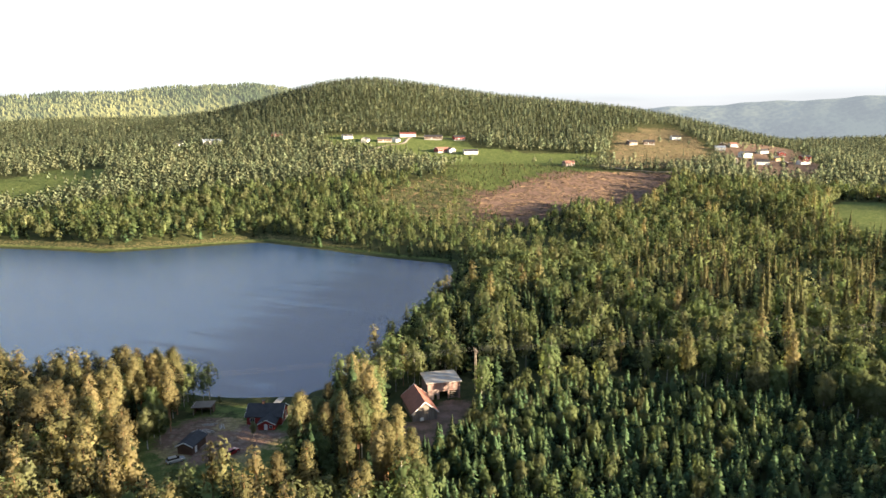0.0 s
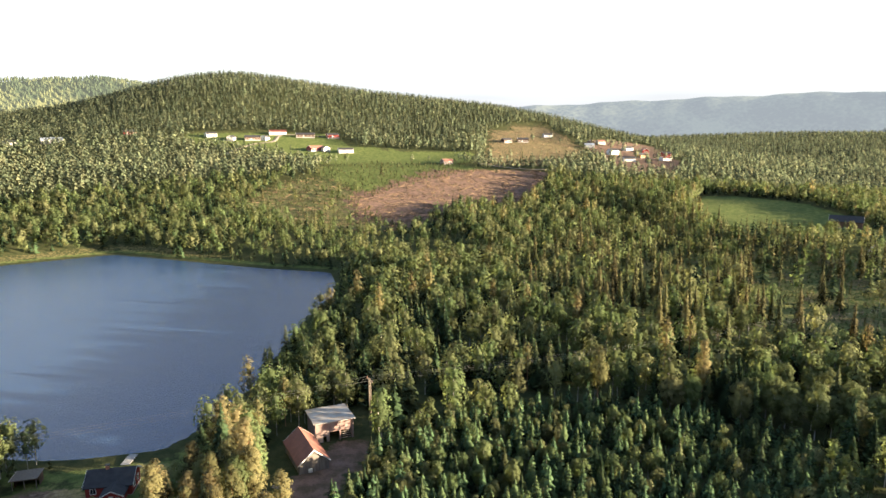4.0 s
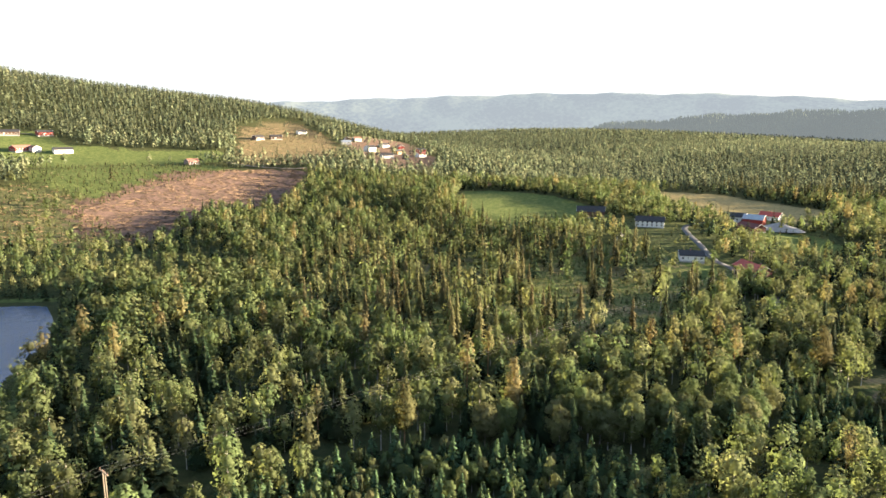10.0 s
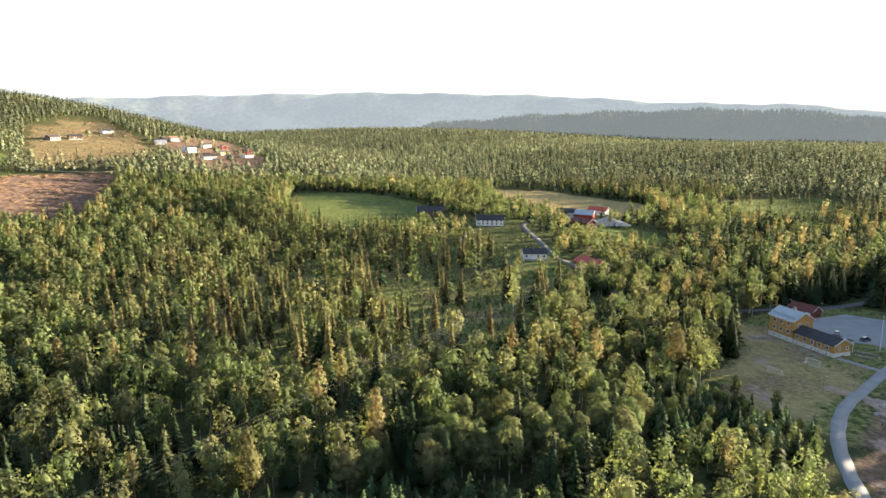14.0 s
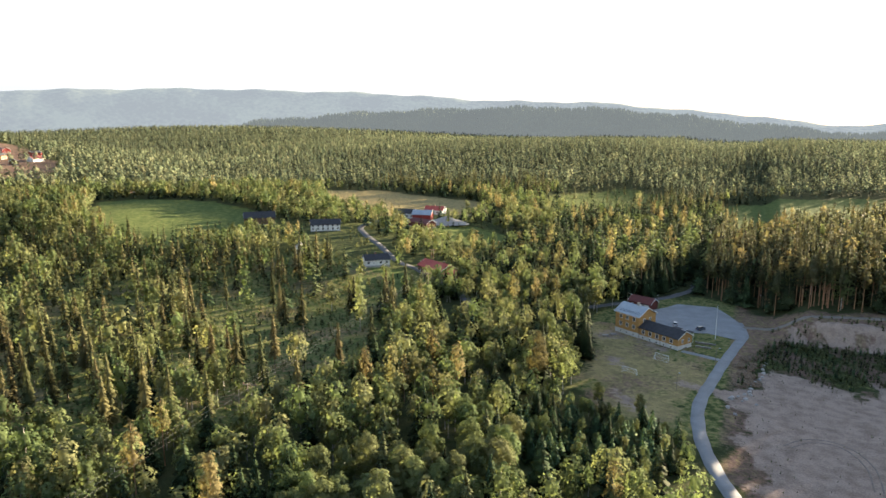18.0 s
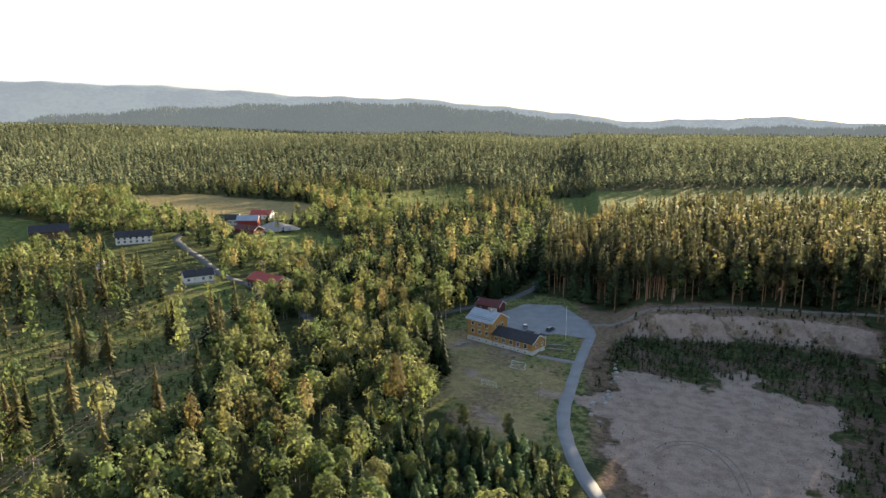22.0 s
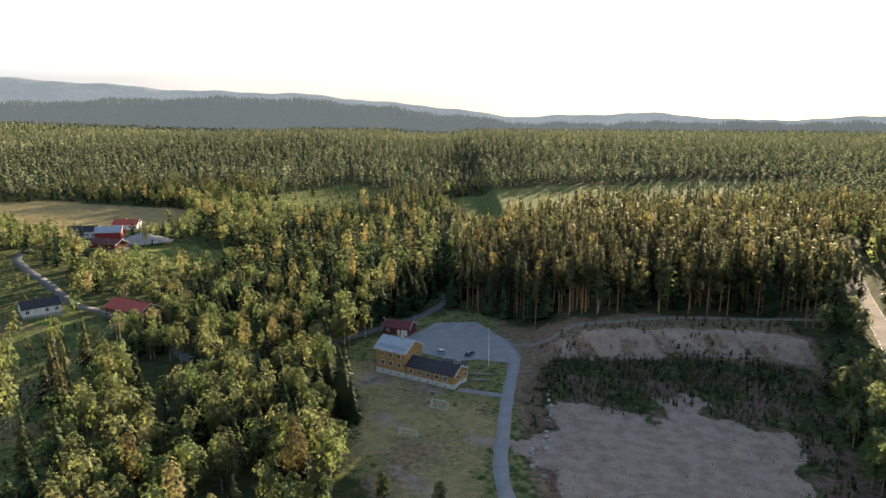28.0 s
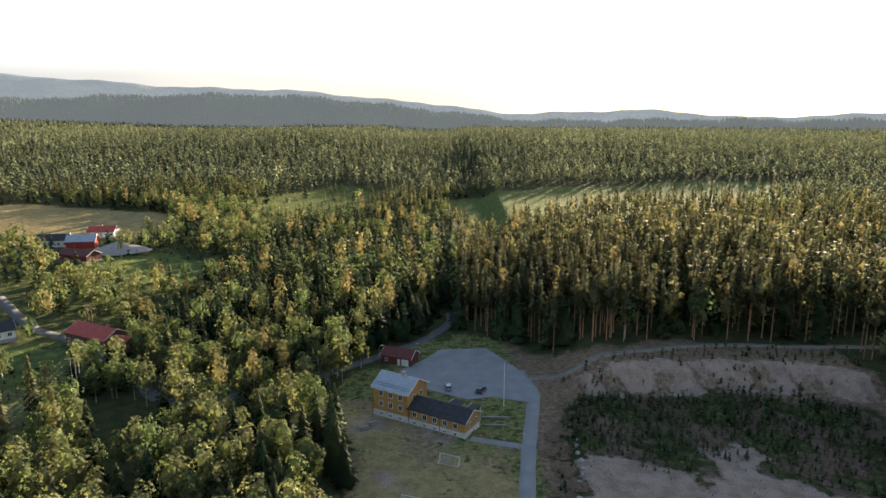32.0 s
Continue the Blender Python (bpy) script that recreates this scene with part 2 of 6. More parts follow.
YELLOW = [(-205, 372), (-240, 356), (-300, 390), (-380, 480), (-330, 520), (-200, 475), (-165, 420), (-172, 385)]
GREEN2 = [(-148, 300), (-172, 330), (-160, 350), (-120, 348), (-103, 318), (-118, 300)]
PADDOCK = [(-395, 225), (-300, 195), (-262, 230), (-290, 300), (-330, 330), (-400, 350), (-470, 330), (-480, 300)]
FARM_YARD = [(-160, 200), (-140, 215), (-165, 262), (-230, 300), (-300, 300), (-290, 262), (-230, 250), (-180, 205)]
FAR_FIELD = [(-6, 594), (25, 432), (92, 472), (167, 516), (250, 552), (345, 628), (380, 690), (274, 700), (119, 630)]
LOGGED = [(-235, 0), (-310, 60), (-305, 140), (-250, 185), (-200, 225), (-140, 208), (-108, 170), (-88, 110), (-80, 60), (-90, 35), (-125, 5), (-180, -5)]
OPEN = [(-95, 60), (-140, 85), (-185, 110), (-195, 135), (-150, 185), (-118, 165), (-92, 105)]      # within the logged wood
WEST_CUT = [(-540, -520), (-530, -468), (-620, -434), (-722, -474), (-742, -540), (-640, -572)]
PLANTATION = [(-160, 560), (-110, 690), (-30, 640), (-52, 598), (-60, 520), (-130, 476)]
PITCH = [(-24, 150), (-36, 172), (-30, 186), (-20, 178), (8, 158), (18, 152), (16, 125), (9, 98), (0, 90), (-12, 92), (-20, 106), (-22, 130)]
PIT = [(24, 118), (28, 150), (33, 168), (40, 181), (60, 180.5), (90, 180), (108, 179), (117, 170), (120, 150), (110, 122), (100, 92), (80, 70), (50, 62), (30, 70)]
PIT_SAND = [(24, 118), (30, 140), (35, 147), (48, 143), (57, 138), (66, 146), (72, 150), (77, 140), (84, 131), (91, 127), (88, 108), (76, 84), (74, 60), (74, 30), (58, 26), (44, 44), (30, 66)]
LOT = [(-16, 192), (-13, 201), (-5, 211), (-1, 219), (15, 220), (20, 210), (24, 201), (27, 183), (25, 176), (14, 180), (7, 178)]
YARD = [(-62, -184), (-64, -168), (-58, -166), (-50, -148), (-42, -150), (-32, -160), (-28, -172), (-40, -186)]
BARN_YARD = [(-68, -106), (-64, -96), (-54, -100), (-42, -107), (-28, -118), (-16, -128), (-20, -134), (-36, -124), (-50, -118)]
ROAD_SCHOOL = [(60, 10), (42, 36), (28, 58), (20, 80), (16.5, 100), (16.3, 114), (18.3, 130), (20.5, 146), (22.5, 158), (25, 172), (26.5, 184), (24, 200)]
ROAD_WEST = [(3, 262), (3, 250), (-3, 236), (-9, 226), (-26, 208), (-39, 196), (-52, 186), (-72, 176), (-84, 180), (-100, 199), (-131, 221), (-148, 228),
             (-172, 250), (-196, 274), (-216, 300), (-222, 330), (-205, 356)]
ROAD_EAST = [(62, 0), (82, 46), (101, 84), (128, 135), (154, 187), (168, 216), (190, 262), (240, 360)]
FARM_ZONE = [(-130, 170), (-100, 240), (-110, 300), (-150, 400), (-260, 350), (-300, 300), (-320, 225), (-220, 200), (-160, 160)]
YOUNG = [(-20, -118), (-48, -101), (-68, -90), (-75, -62), (-68, -38), (-52, -8), (-20, 12), (12, -14), (40, -50), (60, -80), (50, -110)]
CLEAR = [(-24, 150), (-40, 172), (-34, 190), (-22, 204), (-12, 222), (4, 236), (24, 228), (34, 214), (48, 206), (126, 207), (128, 160), (108, 90), (100, 50), (84, 22), (60, 10),
         (42, 28), (28, 56), (22, 84), (10, 88), (-4, 88), (-16, 100), (-22, 130)]
LAKESIDE = [(-64, -186), (-72, -146), (-60, -134), (-44, -139), (-24, -146), (-6, -152), (-6, -170), (-36, -192)]
YOUNG_SCHOOL = [(-24, 100), (-16, 88), (8, 86), (14, 86), (17, 72), (14, 52), (-8, 46), (-30, 72)]
STRIP = [(118, 165), (104, 122), (93, 90), (80, 60), (66, 30), (74, 28), (94, 58), (108, 88), (121, 120), (142, 165)]
LAWN = [(-165, 178), (-120, 158), (-108, 178), (-122, 205), (-140, 216), (-166, 206)]
TRACK_EAST = [(24, 194), (34, 194), (44, 194), (54, 197), (66, 200.5), (91, 204), (118, 204), (150, 206), (190, 216)]


def bank_line(x, y):
    """Distance northwards over the pit's bank, with gullies."""
    return y + 0.6 * np.maximum(0, x - 112) + 1.1 * wave(x, y, 6, 4) + 1.5 * wave(x, y * 0.4, 2.6, 6)


def height(x, y):
    """The lie of the land."""
    x, y = np.asarray(x, float), np.asarray(y, float)
    z = 0.6 * wave(x, y, 60, 1) + 0.25 * wave(x, y, 17, 2)
    west = 33 * smooth(-420, -700, x) + 26 * smooth(-680, -960, x) + 14 * smooth(-950, -1150, x) + 4 * smooth(-280, -430, x)
    z = z + west * (1 - 0.75 * smooth(330, 800, y)) * (1 - 0.25 * smooth(-250, -700, y))
    z = z + 9 * smooth(-95, -190, x) * smooth(150, 230, y) * (1 - smooth(-420, -560, x))
    z = z + 62 * bell(x, y, -1350, 60, 230, 330) + 52 * bell(x, y, -1350, -215, 230, 150)
    z = z + 40 * bell(x, y, -1500, -800, 300, 300)
    z = z + 7 * smooth(182.5, 191.0, bank_line(x, y)) * smooth(34, 50, x) * (1 - 0.5 * smooth(128, 185, x))
    z = z + 14 * smooth(500, 1000, y) + 16 * bell(x, y, 40, 1150, 420, 200)
    z = z + 24 * bell(x, y, -1500, 1500, 500, 300)
    d = inside(x, y, LAKE)
    z = np.where(d > -40, z * smooth(0, -40, d) + (LAKE_Z + 0.15) * (1 - smooth(0, -40, d)), z)
    z = np.where(d > 0, LAKE_Z + 0.15 - 4 * smooth(0, 30, d), z)
    flat = smooth(-12, 2, inside(x, y, LOT + [(9, 150), (-24, 166)]))
    z = z * (1 - flat) + 0.1 * flat
    p = smooth(-3, 3, inside(x, y, PIT))
    return z * (1 - p) + (-0.8 + 0.12 * wave(x, y, 21, 3)) * p


def h(x, y):
    return float(height(np.array([x]), np.array([y]))[0])


def finish(name, verts, faces, material=None, smooth_faces=False, parent=None):
    me = bpy.data.meshes.new(name)
    me.from_pydata([tuple(map(float, v)) for v in verts], [], [tuple(map(int, q)) for q in faces])
    if material:
        me.materials.append(material)
    if smooth_faces:
        me.polygons.foreach_set("use_smooth", [True] * len(me.polygons))
    ob = new(name, me)
    if parent:
        ob.parent = parent
    return ob


def mesh_np(name, verts, quads, material, tint=None, soft=None):
    """A mesh from arrays: quads is n x 4 (or n x 3); soft: a shading normal for each point."""
    me = bpy.data.meshes.new(name)
    k = quads.shape[1]
    me.vertices.add(len(verts)), me.loops.add(quads.size), me.polygons.add(len(quads))
    me.vertices.foreach_set("co", np.ascontiguousarray(verts, dtype=np.float32).ravel())
    me.loops.foreach_set("vertex_index", np.ascontiguousarray(quads, dtype=np.int32).ravel())
    me.polygons.foreach_set("loop_start", np.arange(len(quads), dtype=np.int32) * k)
    me.polygons.foreach_set("loop_total", np.full(len(quads), k, dtype=np.int32))
    if tint is not None:
        a = me.attributes.new("tint", 'FLOAT', 'POINT')
        a.data.foreach_set("value", np.ascontiguousarray(tint, dtype=np.float32))
    if soft is not None:
        a = me.attributes.new("soft_normal", 'FLOAT_VECTOR', 'POINT')
        a.data.foreach_set("vector", np.ascontiguousarray(soft, dtype=np.float32).ravel())
    me.materials.append(material)
    me.update(calc_edges=True)
    return me


# ---- ground ----
def spaced(lo, hi, fine_lo, fine_hi, step):
    """Even steps in the middle, ever wider ones outwards."""
    mid = list(np.arange(fine_lo, fine_hi + 0.1, step))
    a, b, s = [], [], step
    v = fine_hi
    while v < hi:
        s = min(s * 1.09, 90)
        v += s
        b.append(v)
    v, s = fine_lo, step
    while v > lo:
        s = min(s * 1.09, 90)
        v -= s
        a.append(v)
    return np.array(a[::-1] + mid + b)


gx, gy = spaced(-4700, 4700, -470, 140, 4.4), spaced(-2500, 4700, -320, 400, 4.4)
gx = np.unique(np.concatenate([gx, np.arange(21, 140, 4.4), np.arange(38, 128, 1.1) + 0.3, np.arange(-40, 24, 4.4) + 1.3]))
gy = np.unique(np.concatenate([gy, np.arange(177, 200, 1.2), np.arange(90, 176, 4.4) + 1.9]))
GX, GY = np.meshgrid(gx, gy)
gxf, gyf = GX.ravel(), GY.ravel()
wob = 4.0 * wave(gxf, gyf, 9, 5) + 2.0 * wave(gxf, gyf, 4, 6)


def area(poly, soft=4.0, rough=1.0):
    return smooth(-soft, soft, inside(gxf, gyf, poly) + rough * wob)


patch_a, patch_b = wave(gxf, gyf, 12, 8), wave(gxf, gyf, 7, 13)
in_pit = area(PIT, 4)
pit_green = in_pit * (1 - area(PIT_SAND, 3, 1.4))
bank_s = bank_line(gxf, gyf)
bank_face = smooth(180.5, 183, bank_s) * (1 - smooth(190.0, 192.0, bank_s + 0.3 * wob)) * smooth(37, 46, gxf) * (1 - smooth(122, 128, gxf))
a_grass = np.maximum.reduce([area(MEADOW, 6), area(PADDOCK), area(GREEN2), area(FAR_FIELD, 8), area(LAWN), 0.42 * pit_green * (1 - bank_face), 0.4 * area(FARM_ZONE, 8), 0.8 * area(WEST_CUT, 10), 0.8 * area(PLANTATION, 10), 0.75 * area(CUT_GREEN, 15),
                             0.55 * area(CUT_LOW, 10), 0.7 * area(LOGGED, 10), 0.72 * area(PITCH, 3), 0.62 * area(CLEAR, 3) * (1 - in_pit), 0.4 * area(HILL_CUT, 10),
                             0.9 * smooth(6, 0, np.abs(inside(gxf, gyf, LAKE) + 6)), 0.85 * area(LAKESIDE, 3)])
a_soil = np.maximum.reduce([area(SOIL, 14, 3), 0.42 * area(CUT_LOW, 10), 0.52 * area(HILL_CUT, 10), 0.66 * area(TOWN, 8), 0.9 * area(BARN_YARD, 2, .3), 0.85 * area(YARD, 4, .5),
                            0.78 * area(CLEAR, 3) * smooth(19, 25, gxf) * (1 - pit_green), 0.5 * area(LOGGED, 10) * smooth(-.4, .5, patch_a), 0.8 * area(PITCH, 4) * smooth(-1.0, .2, patch_b), 0.62 * pit_green * smooth(-.7, .2, patch_b)])
a_sand = np.maximum.reduce([area(PIT_SAND, 3, 1.6), 0.38 * area(YARD, 3, .3), bank_face * (0.36 + 0.6 * smooth(-.7, .3, wave(gxf, gyf, 4, 19))), 0.55 * area([(-27, 156), (-24, 168), (-17, 172), (-12, 164), (-18, 155)], 2, .4),
                            0.72 * area(PITCH, 6) * smooth(.2, .8, wave(gxf, gyf, 9, 17))])
a_dry = np.maximum.reduce([area(YELLOW), 0.2 * pit_green * (1 - bank_face), 0.42 * area(CLEAR, 3) * (1 - in_pit), area(PITCH, 5) * (0.48 + 0.28 * smooth(-0.7, 0.5, patch_a)), 0.28 * area(PADDOCK) * smooth(-.2, .5, wave(gxf, gyf, 40, 2)),
                           0.46 * area(HILL_CUT, 10), 0.40 * area(LOGGED, 10), 0.2 * area(MEADOW, 6), 0.6 * area(LAKESIDE, 3) * smooth(-.2, .5, patch_b),
                           0.4 * smooth(14, 4, np.abs(inside(gxf, gyf, LAKE) + 12)) * smooth(-330, -350, gxf)])
nx, ny = len(gx), len(gy)
idx = np.arange(nx * ny).reshape(ny, nx)
quads = np.stack([idx[:-1, :-1], idx[:-1, 1:], idx[1:, 1:], idx[1:, :-1]], -1).reshape(-1, 4)


def ground_material():
    m = bpy.data.materials.new("forest_ground")
    m.use_nodes = True
    n, l = m.node_tree.nodes, m.node_tree.links
    b = n["Principled BSDF"]
    b.inputs["Roughness"].default_value, b.inputs["Specular IOR Level"].default_value = 1.0, 0.02
    t = n.new("ShaderNodeTexCoord")

    def noise_at(scale, detail=6.0):
        q = n.new("ShaderNodeTexNoise")
        q.inputs["Scale"].default_value, q.inputs["Detail"].default_value = scale, detail
        l.new(t.outputs["Object"], q.inputs["Vector"])
        return q.outputs["Fac"]

    def blend(fac, a, c):
        q = n.new("ShaderNodeMix")
        q.data_type = 'RGBA'
        for key, v in (("A", a), ("B", c)):
            if isinstance(v, tuple):
                q.inputs[key].default_value = (*v, 1)
            else:
                l.new(v, q.inputs[key])
        l.new(fac, q.inputs["Factor"])
        return q.outputs["Result"]

    def ranged(v, lo, hi):
        q = n.new("ShaderNodeMapRange")
        q.inputs["From Min"].default_value, q.inputs["From Max"].default_value = lo, hi
        l.new(v, q.inputs["Value"])
        return q.outputs[0]

    at = n.new("ShaderNodeAttribute")
    at.attribute_name = "cover"
    s = n.new("ShaderNodeSeparateColor")
    l.new(at.outputs["Color"], s.inputs[0])
    big, mid, tiny = noise_at(0.05), noise_at(0.3), noise_at(2.2, 8)

    patchy = noise_at(0.75, 7)

    def masked(v):
        q = n.new("ShaderNodeMath")
        q.operation = 'ADD'
        l.new(v, q.inputs[0])
        w = n.new("ShaderNodeMapRange")
        w.inputs["To Min"].default_value, w.inputs["To Max"].default_value = -0.28, 0.28
        l.new(mid, w.inputs["Value"]), l.new(w.outputs[0], q.inputs[1])
        q2, w2 = n.new("ShaderNodeMath"), n.new("ShaderNodeMapRange")
        q2.operation = 'ADD'
        w2.inputs["To Min"].default_value, w2.inputs["To Max"].default_value = -0.45, 0.45
        l.new(patchy, w2.inputs["Value"]), l.new(q.outputs[0], q2.inputs[0]), l.new(w2.outputs[0], q2.inputs[1])
        return ranged(q2.outputs[0], 0.36, 0.64)

    col = blend(ranged(mid, .35, .65), (0.042, 0.054, 0.024), (0.076, 0.078, 0.036))
    grass = blend(ranged(mid, .4, .65), (0.084, 0.114, 0.038), (0.152, 0.178, 0.062))
    soil = blend(ranged(mid, .38, .66), (0.215, 0.140, 0.112), (0.115, 0.086, 0.060))
    sand = blend(ranged(mid, .40, .70), (0.365, 0.280, 0.225), (0.240, 0.182, 0.145))
    dry = blend(ranged(mid, .4, .65), (0.350, 0.280, 0.132), (0.225, 0.188, 0.092))
    for mask, c in ((s.outputs["Red"], grass), (s.outputs["Green"], soil), (at.outputs["Alpha"], dry), (s.outputs["Blue"], sand)):
        col = blend(masked(mask), col, c)
    hsv = n.new("ShaderNodeHueSaturation")
    vr = n.new("ShaderNodeMapRange")
    vr.inputs["To Min"].default_value, vr.inputs["To Max"].default_value = 0.55, 1.45
    l.new(tiny, vr.inputs["Value"]), l.new(vr.outputs[0], hsv.inputs["Value"])
    l.new(col, hsv.inputs["Color"])
    l.new(hsv.outputs[0], b.inputs["Base Color"])
    bp = n.new("ShaderNodeBump")
    bp.inputs["Strength"].default_value, bp.inputs["Distance"].default_value = 0.8, 0.35
    l.new(noise_at(1.3, 8), bp.inputs["Height"]), l.new(bp.outputs[0], b.inputs["Normal"])
    return m


gz = height(gxf, gyf)
gm = mesh_np("ground", np.stack([gxf, gyf, gz], -1), quads, ground_material())
cover = gm.attributes.new("cover", 'FLOAT_COLOR', 'POINT')
cover.data.foreach_set("color", np.stack([a_grass, a_soil, a_sand, a_dry], -1).astype(np.float32).ravel())
gm.polygons.foreach_set("use_smooth", [True] * len(gm.polygons))
ground = tagged(new("ground", gm), "mossy forest floor with meadows, clear-cut soil and a sand pit", "ground", kind="structure")

# lake
M_LAKE = bpy.data.materials.new("lake_water")
M_LAKE.use_nodes = True
q = M_LAKE.node_tree.nodes
b = q["Principled BSDF"]
b.inputs["Base Color"].default_value = (0.030, 0.066, 0.145, 1)
b.inputs["Roughness"].default_value, b.inputs["IOR"].default_value = 0.12, 1.5
tcw, nw, bw = q.new("ShaderNodeTexCoord"), q.new("ShaderNodeTexNoise"), q.new("ShaderNodeBump")
nw.inputs["Scale"].default_value, nw.inputs["Detail"].default_value = 1.6, 6.0
bw.inputs["Strength"].default_value, bw.inputs["Distance"].default_value = 0.9, 0.2
M_LAKE.node_tree.links.new(tcw.outputs["Object"], nw.inputs["Vector"])
M_LAKE.node_tree.links.new(nw.outputs["Fac"], bw.inputs["Height"])
M_LAKE.node_tree.links.new(bw.outputs[0], b.inputs["Normal"])
lx, ly = np.mean([p[0] for p in LAKE]), np.mean([p[1] for p in LAKE])
lake_out = [(lx + (x - lx) * 1.05, ly + (y - ly) * 1.05, LAKE_Z) for x, y in LAKE]
tagged(finish("water", lake_out, [range(len(LAKE))], M_LAKE), "dark blue lake with a light ripple", "lake", kind="structure")


# roads
def ribbon(line, width, lift=0.06, step=3.0):
    """A strip along a line, draped on the ground."""
    pts = [Vector((*p, 0)) for p in line]
    path = []
    for i in range(len(pts) - 1):
        p0, p1, p2, p3 = pts[max(i - 1, 0)], pts[i], pts[i + 1], pts[min(i + 2, len(pts) - 1)]
        n = max(2, int((p2 - p1).length / step))
        for k in range(n):
            u = k / n
            path.append(0.5 * (2 * p1 + (p2 - p0) * u + (2 * p0 - 5 * p1 + 4 * p2 - p3) * u * u + (3 * p1 - p0 - 3 * p2 + p3) * u ** 3))
    path.append(pts[-1])
    verts, faces = [], []
    for i, p in enumerate(path):
        d = (path[min(i + 1, len(path) - 1)] - path[max(i - 1, 0)]).normalized()
        side = Vector((-d.y, d.x, 0)) * width / 2 * (1 + 0.06 * math.sin(i * 1.7))
        zc = max(h(*(p + side * k)[:2]) for k in (-1, 0, 1)) + lift
        for k, dz in ((-1.12, -0.5), (-1, 0), (0, 0.04), (1, 0), (1.12, -0.5)):
            v = p + side * k
            verts.append((v.x, v.y, zc + dz))
        if i:
            o = 5 * i
            faces += [(o - 5 + k, o - 4 + k, o + 1 + k, o + k) for k in range(4)]
    return verts, faces


M_ROAD = mat("gravel_asphalt", (0.200, 0.200, 0.198), (0.148, 0.148, 0.146), 0.25, 0.9, fine=0.15, bump=0.2, bump_scale=6)
M_LOT = mat("pale_gravel", (0.285, 0.29, 0.295), (0.225, 0.228, 0.232), 0.2, 0.9, fine=0.15, bump=0.2, bump_scale=6)
M_ASPHALT = mat("worn_asphalt", (0.125, 0.126, 0.128), (0.095, 0.096, 0.098), 0.3, 0.9, fine=0.15, bump=0.15, bump_scale=6)
M_HIGHWAY = mat("sun_bleached_asphalt", (0.150, 0.132, 0.122), (0.120, 0.106, 0.098), 0.3, 0.95, fine=0.12, spec=0.05)
M_RUT = mat("rutted_sand", (0.265, 0.215, 0.18), (0.19, 0.155, 0.13), 0.8, 0.95, bump=0.4, bump_scale=5)
M_TRACK = mat("dirt_track", (0.26, 0.22, 0.185), (0.17, 0.15, 0.12), 0.4, 0.95, bump=0.3, bump_scale=4)
for nm, line, w, mm, lab in (("road", ROAD_SCHOOL, 3.6, M_LOT, "narrow grey gravel road beside the sand pit"),
                             ("road", ROAD_WEST, 4.0, M_ASPHALT, "grey asphalt road winding past the farms"),
                             ("road", ROAD_EAST, 7.0, M_HIGHWAY, "straight two-lane asphalt road through the pine wood"),
                             ("road", TRACK_EAST, 3.2, M_TRACK, "dirt track along the top of the pit bank"),
                             ("road", [(20, 151), (12, 153.5), (7, 155)], 2.4, M_LOT, "short gravel path to the school basement"),
                             ("road", [(-780, -170), (-830, -140), (-848, -112), (-890, -96), (-880, -40)], 5.0, M_TRACK, "pale village road across the meadow"),
                             ("road", [(-700, 130), (-655, 150), (-636, 205), (-690, 300), (-760, 340)], 5.0, M_TRACK, "pale road above the clear-cut"),
                             ("wheel_track", [(39, 93), (43, 98), (48, 99.5), (52, 97), (55, 89), (55, 78)], 0.36, M_RUT, "wheel rut curving over the sand"),
                             ("wheel_track", [(37.4, 93.5), (42, 99.5), (48, 101.2), (53.2, 98.4), (56.8, 89.5), (56.8, 78)], 0.36, M_RUT, "wheel rut curving over the sand")):
    tagged(finish(nm, *ribbon(line, w, 0.05 if w < 1 else 0.06), mm, True), lab, "road", kind="structure")
lot_v = [(x, y, max(0.1, 0.0) + 0.18) for x, y in LOT]
lot_n = len(LOT)
tagged(finish("pavement", lot_v + [(x, y, -0.6) for x, y in LOT],
              [range(lot_n)] + [(i, i + lot_n, (i + 1) % lot_n + lot_n, (i + 1) % lot_n) for i in range(lot_n)], M_LOT),
       "pale grey gravel parking area beside the school", "parking area", kind="structure")


# ---- trees ----
rng = np.random.default_rng(7)


def cards(centres, normals, size, rg):
    """Small tilted leaf clumps, one three-cornered piece each."""
    n = len(centres)
    a = np.cross(normals, rg.normal(size=(n, 3)))
    a /= np.linalg.norm(a, axis=1, keepdims=True) + 1e-9
    b = np.cross(normals, a)
    s = (size * rg.uniform(0.65, 1.35, n))[:, None]
    v = np.stack([centres + a * s * rg.uniform(0.8, 1.4, (n, 1)), centres + (b * 0.87 - a * 0.5) * s * rg.uniform(0.7, 1.2, (n, 1)) - normals * s * 0.2,
                  centres - (b * 0.87 + a * 0.5) * s * rg.uniform(0.7, 1.2, (n, 1)) - normals * s * 0.2], 1)
    return v.reshape(-1, 3), np.arange(3 * n).reshape(n, 3)


